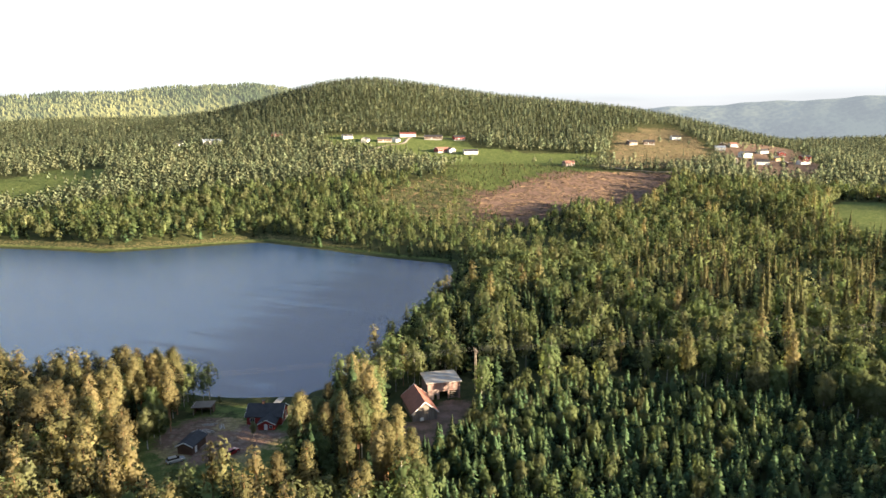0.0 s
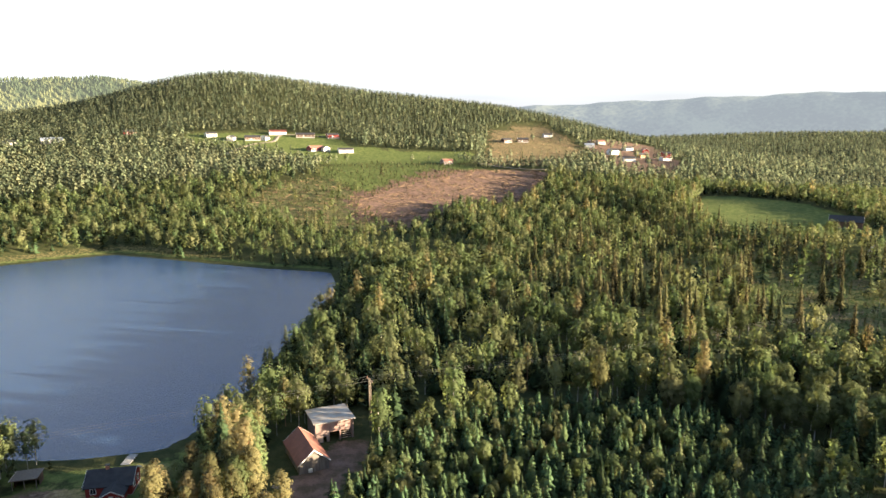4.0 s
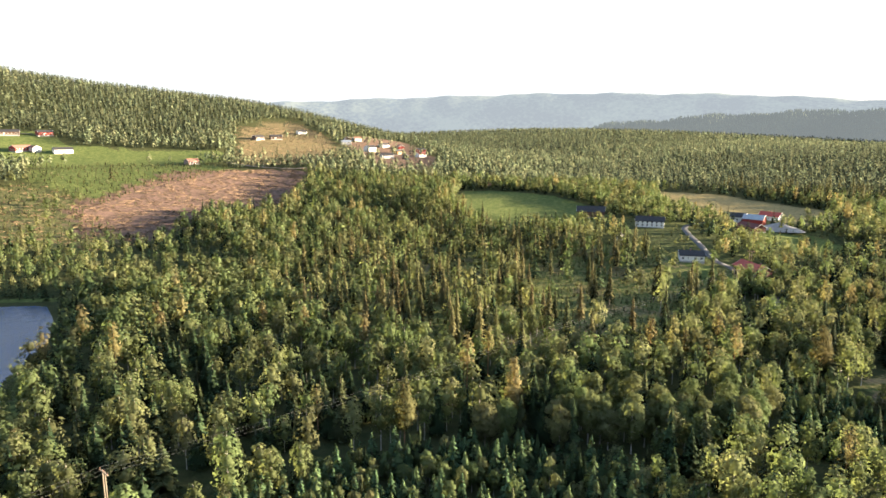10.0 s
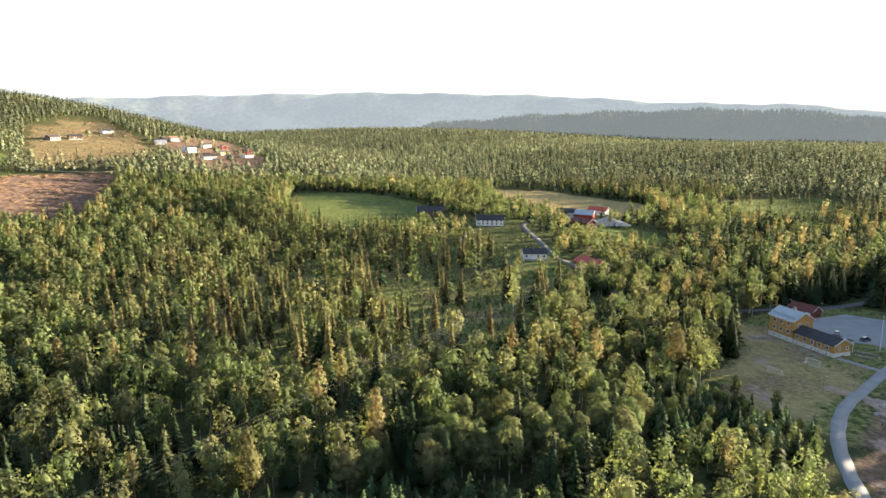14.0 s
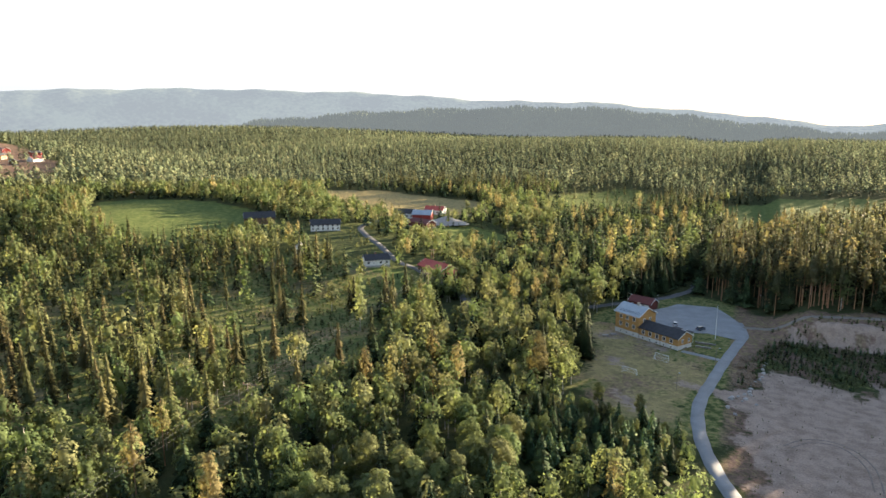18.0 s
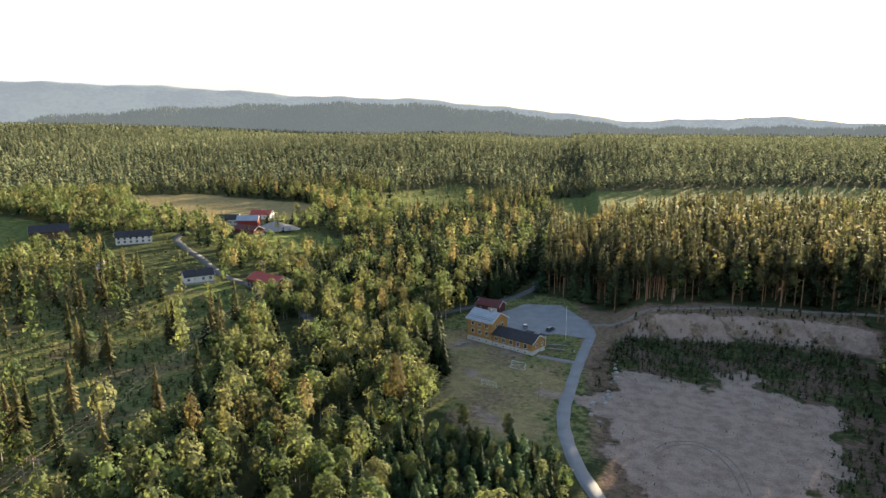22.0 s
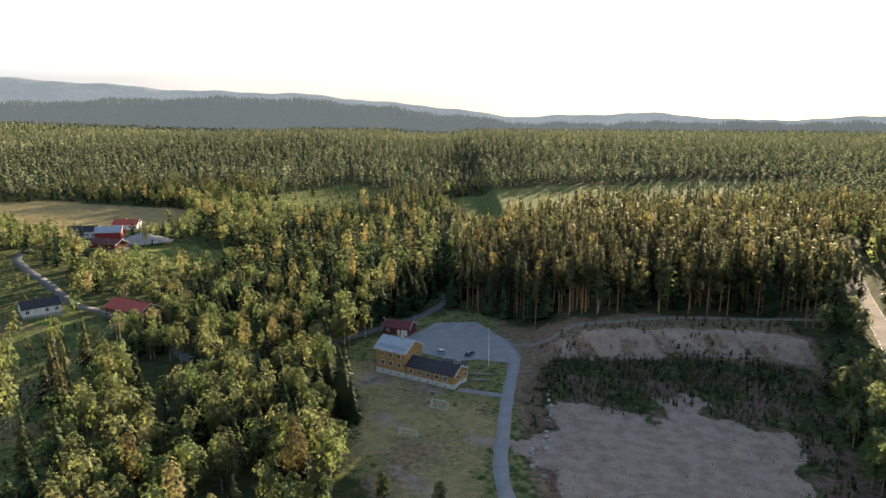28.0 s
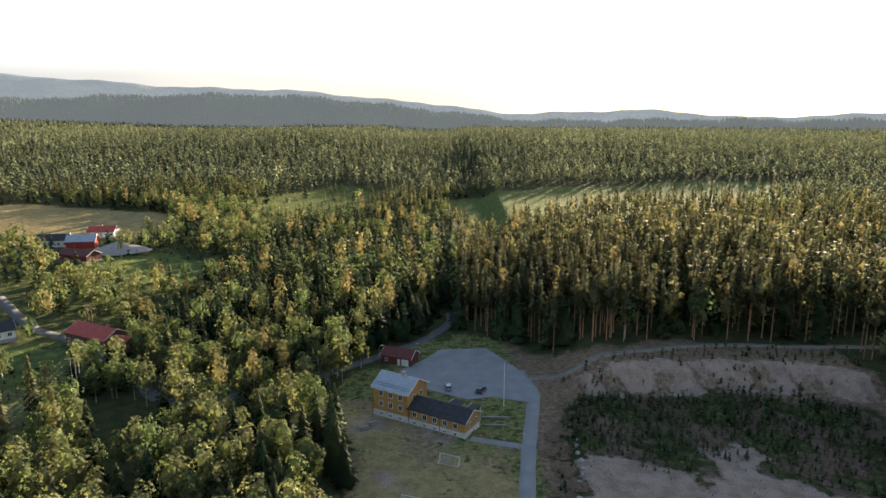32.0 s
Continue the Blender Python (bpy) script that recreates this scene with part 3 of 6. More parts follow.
G = (1 + 5 ** 0.5) / 2
ICOSA_V = np.array([(-1, G, 0), (1, G, 0), (-1, -G, 0), (1, -G, 0), (0, -1, G), (0, 1, G), (0, -1, -G), (0, 1, -G), (G, 0, -1), (G, 0, 1), (-G, 0, -1), (-G, 0, 1)]) / (1 + G * G) ** 0.5
ICOSA_F = np.array([(0, 11, 5), (0, 5, 1), (0, 1, 7), (0, 7, 10), (0, 10, 11), (1, 5, 9), (5, 11, 4), (11, 10, 2), (10, 7, 6), (7, 1, 8),
                    (3, 9, 4), (3, 4, 2), (3, 2, 6), (3, 6, 8), (3, 8, 9), (4, 9, 5), (2, 4, 11), (6, 2, 10), (8, 6, 7), (9, 8, 1)])
OCTA_V = np.array([(1, 0, 0), (0, 1, 0), (-1, 0, 0), (0, -1, 0), (0, 0, 1), (0, 0, -1)]) * 1.12
OCTA_F = np.array([(0, 1, 4), (1, 2, 4), (2, 3, 4), (3, 0, 4), (1, 0, 5), (2, 1, 5), (3, 2, 5), (0, 3, 5)])


def tuft_crown(rg, tall, low, wide, outline, tufts, total, size, puff=0.36, flat=1.0, rough=False):
    """A crown of dense leafy tufts within an outline, ragged with leaf pieces. Gives points, faces, soft normals and the tufts' middles."""
    deep = tall - low
    u = (np.arange(tufts) + rg.uniform(0.1, 0.9, tufts)) / tufts
    u = 0.04 + 0.92 * u ** 0.9
    th = np.arange(tufts) * 2.4 + rg.uniform(-0.7, 0.7, tufts)
    r = wide * outline(u)
    rad = wide * puff * rg.uniform(0.75, 1.2, tufts) * (0.45 + 0.55 * outline(u))
    away = np.maximum(0, r - rad * 0.85) * rg.uniform(0.65, 1.05, tufts)
    c = np.stack([away * np.cos(th), away * np.sin(th), low + deep * u - rad * 0.3], -1)
    core = np.array([0.3, 0.68])
    c = np.concatenate([c, np.stack([0 * core, 0 * core, low + deep * core], -1)])
    rad = np.concatenate([rad, wide * outline(core) * 0.45])
    rad3 = np.stack([rad, rad, rad * flat], -1)
    rad3[tufts:, 2] = np.maximum(rad3[tufts:, 2], deep * 0.2)

    def outward(p):
        out = p - np.array([0, 0, low + deep * 0.36])
        out[..., 2] *= wide / deep * 1.7
        return out / (np.linalg.norm(out, axis=-1, keepdims=True) + 1e-6)

    bv, bf = (OCTA_V, OCTA_F) if rough else (ICOSA_V, ICOSA_F)
    k = slice(tufts, None) if rough else slice(None)
    mids, size3 = c[k], rad3[k]
    turn = np.linalg.qr(rg.normal(size=(len(mids), 3, 3)))[0]
    ball = np.einsum('vi,tij->tvj', bv, turn)
    lump = rg.uniform(0.84, 1.14, ball.shape[:2] + (1,))
    cv = mids[:, None] + ball * size3[:, None] * lump * (0.9 if rough else 0.62)
    cn = 0.3 * ball + 0.7 * outward(cv)
    cf = (bf[None] + (np.arange(len(mids)) * len(bv))[:, None, None]).reshape(-1, 3)
    flip = np.linalg.det(turn) < 0
    cf = cf.reshape(len(mids), -1, 3)
    cf[flip] = cf[flip][:, :, ::-1]
    cv, cn, cf = cv.reshape(-1, 3), cn.reshape(-1, 3), cf.reshape(-1, 3)
    who = rg.choice(len(c), total * 4, p=rad ** 2 / (rad ** 2).sum())
    d = rg.normal(size=(len(who), 3)) + 0.5 * outward(c[who])
    d[:, 2] += 0.3
    d /= np.linalg.norm(d, axis=1, keepdims=True)
    p = c[who] + d * rad3[who] * rg.uniform(0.78, 1.14, (len(who), 1))
    buried = np.zeros(len(p), bool)
    for j in range(len(c)):
        buried |= (who != j) & ((((p - c[j]) / rad3[j]) ** 2).sum(1) < 0.62)
    keep = np.nonzero(~buried)[0][:total]
    soft = 0.3 * d[keep] + 0.7 * outward(p[keep])
    soft /= np.linalg.norm(soft, axis=1, keepdims=True)
    nrm = soft + rg.normal(size=soft.shape) * 0.34
    nrm /= np.linalg.norm(nrm, axis=1, keepdims=True)
    v, f = cards(p[keep], nrm, size, rg)
    n = np.concatenate([cn / np.linalg.norm(cn, axis=1, keepdims=True), np.repeat(0.88 * soft + 0.12 * nrm, 3, 0)])
    return np.concatenate([cv, v]), np.concatenate([cf, f + len(cv)]), n, c[:tufts]


def birch_outline(u):
    return np.sin(np.pi * np.clip(0.07 + 0.90 * u, 0, 1) ** 1.08) ** 0.62


def pine_outline(u):
    return np.minimum(1, 0.55 + 1.8 * u) * np.clip(1.02 - u, 0, 1) ** 0.45


def tall_outline(u):
    return np.minimum(1, 0.5 + 2.4 * u) * np.clip(1.0 - u, 0, 1) ** 0.75


def bush_outline(u):
    return np.clip(1.05 - u, 0, 1) ** 0.5


def bough_crown(rg, tall, wide, low, whorls, each, belly=0.8, droop=0.32, fat=0.30):
    """A spruce's crown: whorls of drooping boughs, each one folded kite, shorter towards the tip."""
    u = np.repeat((np.arange(whorls) + 0.5) / whorls, each) + rg.normal(0, 0.55, whorls * each) / whorls
    u = np.clip(np.abs(u), 0, 0.985)
    th = rg.uniform(0, 6.283, len(u))
    one_side = 1 + 0.10 * np.sin(th * 2 + rg.uniform(0, 6)) + 0.08 * np.sin(th * 3 + u * 9)
    r = (wide * (1 - u) ** belly * np.minimum(1, 0.55 + u * 5) * one_side * rg.uniform(0.5, 1.16, len(u)) + 0.16)
    z = low + (tall - low) * u
    drop = droop * rg.uniform(0.6, 1.4, len(u))
    ax, ay = np.cos(th), np.sin(th)
    half = r * fat * rg.uniform(0.8, 1.3, len(u)) + 0.10
    fold = half * rg.uniform(0.35, 0.75, len(u))

    def spot(along, side, dz):
        return np.stack([ax * along - ay * side, ay * along + ax * side, z + dz], -1)

    lift = 0.30 + 0.12 * r
    mid = 0.72
    v = np.stack([spot(0.04 * r, 0 * r, lift), spot(mid * r, half, -drop * r * 0.75 - fold + 0.5 * lift), spot(r, 0 * r, -drop * r),
                  spot(mid * r, -half, -drop * r * 0.75 - fold + 0.5 * lift)], 1).reshape(-1, 3)
    k = np.arange(len(u))[:, None] * 4
    f = np.concatenate([k + [[0, 2, 1]], k + [[0, 3, 2]]])
    out = np.stack([ax, ay, np.full(len(u), 0.62)], -1) + rg.normal(size=(len(u), 3)) * 0.5
    sides = np.stack([-ay, ax, 0 * ax], -1)
    soft = np.stack([out + [0, 0, 0.3], out + 0.75 * sides, out, out - 0.75 * sides], 1).reshape(-1, 3)
    soft /= np.linalg.norm(soft, axis=1, keepdims=True)
    top = np.array([(0.10, 0, tall - 0.9), (-0.05, 0.09, tall - 0.9), (-0.05, -0.09, tall - 0.9), (0, 0, tall + 0.15)])
    f = np.concatenate([f, len(v) + np.array([(0, 1, 3), (1, 2, 3), (2, 0, 3)])])
    return np.concatenate([v, top]), f, np.concatenate([soft, [(1, 0, .3), (-.5, .8, .3), (-.5, -.8, .3), (0, 0, 1)]])


def stem(rg, tall, r0, limbs=(), lean=0.15, sides=6):
    """A tapered trunk, a little crooked, with thin limbs to the given ends."""
    v, f = [], []

    def tube(points, radii, m):
        base = len(v)
        for (x, y, z), r in zip(points, radii):
            for k in range(m):
                a = 6.283 * k / m
                v.append((x + r * math.cos(a), y + r * math.sin(a), z))
        for i in range(len(points) - 1):
            for k in range(m):
                f.append((base + i * m + k, base + i * m + (k + 1) % m, base + (i + 1) * m + (k + 1) % m, base + (i + 1) * m + k))

    bx, by = rg.normal(0, lean, 2)
    tube([(bx * u * u, by * u * u, -0.4 + tall * u) for u in (0, .06, .35, .65, 1)], [r0 * 1.35, r0, r0 * .8, r0 * .5, 0.03], sides)
    for c in limbs:
        z0 = max(1.5, c[2] - 1.2 - 0.45 * math.hypot(c[0], c[1]))
        tube([(0, 0, z0), (c[0] * .5, c[1] * .5, (z0 + c[2]) / 2 + .1), tuple(c)], [r0 * .35, r0 * .22, .02], 3)
    return np.array(v), np.array(f)


def shape(kind, lod, rg):
    """Trunk (points, faces) and crown (points, faces, soft normals) of one tree as arrays."""
    sides = (6, 4, 3)[lod]
    if kind == "birch":
        tall = rg.uniform(13.5, 16.5)
        v, f, n, c = tuft_crown(rg, tall, tall * rg.uniform(0.2, 0.3), rg.uniform(3.3, 4.3), birch_outline, (24, 16, 10)[lod], (2400, 470, 108)[lod], (0.215, 0.39, 0.72)[lod], (0.42, 0.44, 0.48)[lod], 1.0, lod > 0)
        return stem(rg, tall * 0.95, 0.17, c[::4][:7] if lod == 0 else (), sides=sides), (v, f, n)
    if kind == "spruce":
        tall = rg.uniform(15, 20)
        wide = rg.uniform(3.4, 4.3)
        return (stem(rg, tall, 0.18, sides=sides, lean=.03),
                bough_crown(rg, tall, wide, tall * 0.06, (34, 17, 9)[lod], (11, 8, 5)[lod], 0.92, 0.30, (0.20, 0.36, 0.50)[lod]))
    if kind == "thin_spruce":
        tall = rg.uniform(16, 20)
        return (stem(rg, tall, 0.17, sides=sides, lean=.03),
                bough_crown(rg, tall, rg.uniform(2.0, 2.7), tall * rg.uniform(0.10, 0.32), (30, 18, 10)[lod], (10, 7, 5)[lod], 0.75, 0.45, (0.22, 0.32, 0.44)[lod]))
    if kind == "young_spruce":
        tall = rg.uniform(6.5, 10)
        return (stem(rg, tall, 0.10, sides=(5, 3, 3)[lod], lean=.03),
                bough_crown(rg, tall, rg.uniform(2.1, 2.8), 0.3, (18, 11, 7)[lod], (11, 8, 6)[lod], 0.80, 0.15, (0.28, 0.36, 0.46)[lod]))
    if kind == "tall_pine":
        tall = rg.uniform(20, 24)
        v, f, n, c = tuft_crown(rg, tall, tall * rg.uniform(0.34, 0.46), rg.uniform(2.5, 3.0), tall_outline, (20, 13, 9)[lod], (1000, 300, 90)[lod], (0.25, 0.38, 0.66)[lod], (0.36, 0.40, 0.44)[lod], 0.85, lod > 0)
        return stem(rg, tall * 0.97, 0.19, sides=sides, lean=.05), (v, f, n)
    if kind == "bush":
        tall = rg.uniform(2.6, 4.5)
        v, f, n, c = tuft_crown(rg, tall, 0.3, rg.uniform(1.3, 2.0), bush_outline, (7, 2, 1)[lod], (160, 24, 10)[lod], (0.26, 0.42, 0.6)[lod], 0.55, 1.0, lod > 0)
        return stem(rg, tall * .8, 0.06, c[:4] if lod == 0 else (), sides=3), (v, f, n)
    tall = rg.uniform(17, 21)                                   # pine
    v, f, n, c = tuft_crown(rg, tall, tall * rg.uniform(0.26, 0.42), rg.uniform(3.2, 4.2), pine_outline, (26, 16, 10)[lod], (2000, 300, 84)[lod], (0.215, 0.46, 0.78)[lod], (0.42, 0.46, 0.50)[lod], 0.95, lod > 0)
    return stem(rg, tall * 0.96, 0.19, c[::3] if lod == 0 else (), sides=sides, lean=.1), (v, f, n)


KINDS = ["birch", "spruce", "thin_spruce", "young_spruce", "pine", "bush", "tall_pine"]
LEAF = dict(birch=M_BIRCH, spruce=M_SPRUCE, thin_spruce=M_THIN, young_spruce=M_YOUNG, pine=M_PINE, bush=M_BUSH, tall_pine=M_TALL)
BARK = dict(birch=M_PALE, spruce=M_BARK, thin_spruce=M_BARK, young_spruce=M_BARK, pine=M_PBARK, bush=M_BARK, tall_pine=M_PBARK)
SHAPES = {(k, lod): [shape(k, lod, np.random.default_rng(100 * i + 10 * KINDS.index(k) + lod)) for i in range(5)] for k in KINDS for lod in (0, 1, 2)}

HOUSES = []        # spots kept free of trees: x, y, radius


def place_trees():
    """Where each tree stands, and of which kind: x, y, kind, size, nearness to the flight."""
    spots = []
    course = [(125, -120), (62, -112), (25, -80), (0, 0)]
    for step, near, far in ((4.7, 0, 330), (6.5, 330, 700), (7.0, 700, 1600), (13.0, 1600, 2300)):
        R = far + 200
        ax = np.arange(-R, R, step)
        X, Y = np.meshgrid(ax, ax)
        X = (X + rng.uniform(-0.48, 0.48, X.shape) * step).ravel()
        Y = (Y + rng.uniform(-0.48, 0.48, Y.shape) * step).ravel()
        d = off_line(X, Y, course)
        bearing = np.degrees(np.arctan2(X - 40, Y + 60))
        keep = (d >= near) & (d < far) & ((bearing > -138) & (bearing < 46) | (d < 330))
        keep &= (d > 12) | (X < 60)
        behind = ((X > 70) & (Y < 30)) | ((Y < -175) & (X > 40)) | ((X > 190) & (Y < 150)) | ((bearing < -138) & (Y < -330))
        keep &= (inside(X, Y, [(-78, -240), (-66, -190), (-42, -192), (-14, -180), (16, -200), (4, -262), (-60, -285)]) < 0) | (rng.random(X.shape) < 0.25)
        # unseen woods, added; thicker to the east to keep sun off the pit
        keep &= ~behind | (rng.random(X.shape) < np.where((X < 220) & (Y > -80), 0.6, 0.25))
        X, Y, d, behind = X[keep], Y[keep], np.where(behind & (d > 200), np.maximum(d, 640), np.where(behind, 420, d))[keep], behind[keep]
        w = 2.5 * wave(X, Y, 8, 9)
        keep = np.ones(len(X), bool)
        for poly, grow in ((LAKE, 1.5), (MEADOW, 2), (YELLOW, 0), (GREEN2, 0), (PADDOCK, 0), (FAR_FIELD, 2), (LAWN, 0), (FARM_YARD, 0), (PITCH, 0), (LOT, 5), (PIT, 3), (CLEAR, 0), (LAKESIDE, 0),
                           (BARN_YARD, 1), (SOIL, 0)):
            keep &= inside(X, Y, poly) + w * 0.5 < -grow
        for line, wd in ((ROAD_SCHOOL, 5), ([(60, 0), (42, 30), (27, 58)], 11), (ROAD_WEST, 4.2), (ROAD_EAST, 7.5), (TRACK_EAST, 4), ([(-75, -96), (-89, 42), (-104, 176)], 2.2), ([(-75, -96), (-60, -170)], 3.2)):
            keep &= off_line(X, Y, line) > wd
        for hx, hy, hr in HOUSES:
            keep &= np.hypot(X - hx, Y - hy) > hr
        keep &= (X > -1440) | (Y > 500)
        keep &= (inside(X, Y, LAKE) < -15) | (X > -325) | (Y > -200)
        r = rng.random(len(X))
        if step < 5:
            tight = behind | ((Y > 186) & (X > -110)) | (inside(X, Y, LAKESIDE + [(-30, -110)]) > -60) & (Y < -100)
            keep &= tight | (rng.random(len(X)) < 0.62)
        for poly, share in ((FARM_ZONE, 0.78), (OPEN, 0.13), (LOGGED, 0.6), (CUT_LOW, 0.16), (CUT_GREEN, 0.05), (HILL_CUT, 0.025), (TOWN, 0.07), (WEST_CUT, 0.06), (PLANTATION, 0.05)):
            keep &= ~((inside(X, Y, poly) + w > 0) & (r > share))
        X, Y, d = X[keep], Y[keep], d[keep]
        n, w = len(X), 2.5 * wave(X, Y, 8, 9)
        r, patch, fine = rng.random(n), wave(X, Y, 34, 4), wave(X, Y, 13, 11)
        kind = np.where(r + 0.22 * patch < 0.74, 0, np.where(r < 0.965, 1, 4))
        size = rng.uniform(0.76, 1.06, n) * (1 + 0.06 * fine)
        size = np.where(d >= 330, rng.uniform(0.62, 1.16, n), size)
        farm = inside(X, Y, FARM_ZONE) + w > 0
        size = np.where(farm, size * 0.8, size)
        young = (inside(X, Y, YOUNG) + w > 0) | (inside(X, Y, YOUNG_SCHOOL) + w > 0)
        kind = np.where(young, np.where(r < 0.25, 0, np.where(r < 0.5, 1, 3)), kind)
        size = np.where(young & (kind != 3), size * 0.55, size)
        wood = [(-60, -60), (-78, -92), (-150, -104), (-215, -86), (-150, -40), (-100, -20)]
        inw = inside(X, Y, wood) + w > 0
        kind = np.where(inw, np.where(r < 0.5, 1, np.where(r < 0.96, 0, 4)), kind)
        cabin = inside(X, Y, [(-90, -100), (-30, -100), (60, -160), (60, -320), (-130, -320), (-95, -235), (-72, -150)]) > 0
        kind = np.where(cabin & ~young, np.where(r < 0.5, 4, np.where(r < 0.88, 0, 1)), kind)
        logged = inside(X, Y, LOGGED) + w > 0
        kind = np.where(logged, np.where(r < 0.56, 2, np.where(r < 0.68, 1, 0)), kind)
        size = np.where(logged, np.maximum(size, 0.9) * 1.05, size)
        top = inside(X, Y, [(-150, 20), (-310, 60), (-420, 200), (-330, 200), (-200, 205), (-160, 190), (-300, 140), (-240, 10)]) > 0
        kind = np.where(top & ~logged, np.where(r < .45, 2, np.where(r < .9, 0, 1)), kind)
        east = (Y > 192) & (X > 8) | (Y > 235) & (X > -60)
        kind = np.where(east, np.where(r < 0.62, 6, np.where(r < .72, 4, np.where(r < .95, 1, 0))), kind)
        size = np.where(east, np.maximum(size, 0.8) * np.where(kind == 6, 1.08, 1.2) * (1 + 0.15 * smooth(70, 110, X)) * (1 - 0.28 * smooth(290, 430, Y)), size)
        dark = (Y > 215) & (X > -110) & (X <= 8)
        kind = np.where(dark, np.where(r < 0.84, 1, np.where(r < .88, 4, 0)), kind)
        far_n = (Y > 500)
        kind = np.where(far_n, np.where(r < 0.5, 1, np.where(r < .86, 6, 0)), kind)
        hill = (X < -860)
        kind = np.where(hill, np.where(r < 0.45, 1, np.where(r < .85, 4, 0)), kind)
        shore = (X < -290) & (X > -620) & (Y < 20) & ~logged
        kind = np.where(shore, np.where(r < 0.55, 0, np.where(r < 0.68, 3, 1)), kind)
        slope = (X < -600) & (X > -860) & ~logged
        kind = np.where(slope, np.where(r < 0.55, 0, np.where(r < 0.9, 1, 4)), kind)
        size = np.where(shore & (X > -420) & (Y > -150), size * 0.66, size)
        cut = (inside(X, Y, CUT_LOW) + w > 0) | (inside(X, Y, CUT_GREEN) + w > 0)
        kind = np.where(cut, np.where(r < 0.22, 0, np.where(r < 0.36, 2, 5)), kind)
        edge = inside(X, Y, LAKE) > -9
        kind = np.where(edge & (r < .6), 5, kind)
        for a in zip(X, Y, kind, size, d):
            spots.append(a)
    # low growth in the pit, on its bank, in the logged wood and on the cuttings
    scrub = [(46, 190), (60, 190), (100, 190), (124, 186), (130, 204), (118, 202), (91, 202), (66, 198), (54, 195)]
    face = [(40, 181), (60, 181), (110, 181), (122, 172), (126, 182), (110, 190), (60, 190), (42, 189)]
    for poly, share, step in ((PIT, 0.92, 1.75), (PIT_SAND, 0.8, 1.5), (face, 0.2, 2.2), ([(82, 180), (80, 186), (90, 189), (98, 186), (98, 180)], 0.8, 1.8), ([(36, 182), (34, 192), (44, 193), (50, 189), (46, 184)], 0.8, 2.0), (scrub, 0.8, 2.4), (YOUNG, 0.92, 3.0), (YOUNG_SCHOOL, 0.85, 3.2), (STRIP, 0.97, 3.4), (LOGGED, 0.6, 2.8),
                              (OPEN, 0.5, 3.4), (FARM_ZONE, 0.3, 4.5), ([(-105, 50), (-30, 55), (-28, 150), (-55, 188), (-115, 175)], 0.3, 4.4), (CUT_GREEN, 0.85, 5.0), (CUT_LOW, 0.6, 4.6), (SOIL, 0.05, 6.0), (WEST_CUT, 0.3, 6.0), (PLANTATION, 0.9, 4.2), (HILL_CUT, 0.10, 8.0)):
        xs, ys = [p[0] for p in poly], [p[1] for p in poly]
        X, Y = np.meshgrid(np.arange(min(xs), max(xs), step), np.arange(min(ys), max(ys), step))
        X, Y = (X + rng.uniform(-.5, .5, X.shape) * step).ravel(), (Y + rng.uniform(-.5, .5, Y.shape) * step).ravel()
        k = (inside(X, Y, poly) > 0) & (rng.random(X.shape) < share) & (off_line(X, Y, ROAD_EAST) > 6.5) & (off_line(X, Y, ROAD_WEST) > 4) & (off_line(X, Y, ROAD_SCHOOL) > 4) & (off_line(X, Y, TRACK_EAST) > 2.3)
        for hx, hy, hr in HOUSES:
            k &= np.hypot(X - hx, Y - hy) > hr
        if poly is PIT:
            k &= (inside(X, Y, PIT_SAND) + 4 * wave(X, Y, 7, 3) < -1) & (wave(X, Y, 6, 21) > -0.62) & (inside(X, Y, STRIP) < -3)
            k &= (Y > 128) | (X > 60)
        if poly is PIT_SAND:
            k &= rng.random(X.shape) < 0.10 + 0.75 * np.exp(-inside(X, Y, PIT_SAND) / 4.5)
        X, Y = X[k], Y[k]
        u = rng.random(len(X))
        if poly in (YOUNG, YOUNG_SCHOOL):
            kinds, sizes = np.where(u < 0.6, 3, 0), rng.uniform(0.55, 1.0, len(X))
            sizes = np.where(kinds == 0, sizes * 0.50, sizes)
        elif poly is STRIP:
            kinds, sizes = np.where(u < .72, 0, np.where(u < .8, 3, 1)), rng.uniform(0.7, 1.05, len(X))
        elif poly is PIT:
            kinds = np.where(u < 0.22, 3, 5)
            sizes = np.where(kinds == 3, rng.uniform(0.20, 0.38, len(X)), rng.uniform(0.35, 0.8, len(X))) * (0.8 + 0.4 * smooth(140, 180, Y))
        elif poly is PIT_SAND:
            kinds, sizes = np.full(len(X), 5), rng.uniform(0.05, 0.19, len(X))
        else:
            kinds, sizes = np.full(len(X), 5), rng.uniform(0.2, 0.75, len(X)) * (1.7 if poly in (CUT_GREEN, CUT_LOW, FARM_ZONE) else 1)
        for a in zip(X, Y, kinds, sizes, np.minimum(off_line(X, Y, course) + (60 if poly is PIT else 100), 600)):
            spots.append(a)
    # pines by the cabin
    grove = [(-78, -240), (-66, -190), (-42, -192), (-14, -180), (16, -200), (4, -262), (-60, -285)]
    X, Y = np.meshgrid(np.arange(-80, 20, 4.8), np.arange(-285, -178, 4.8))
    X, Y = (X + rng.uniform(-1.6, 1.6, X.shape)).ravel(), (Y + rng.uniform(-1.6, 1.6, Y.shape)).ravel()
    for x, y in zip(X, Y):
        if float(inside(np.array([x]), np.array([y]), grove)[0]) > 0 and float(inside(np.array([x]), np.array([y]), LAKE)[0]) < -3:
            spots.append((x, y, 4 if rng.random() < 0.72 else 0, rng.uniform(0.8, 1.1), 110.0))
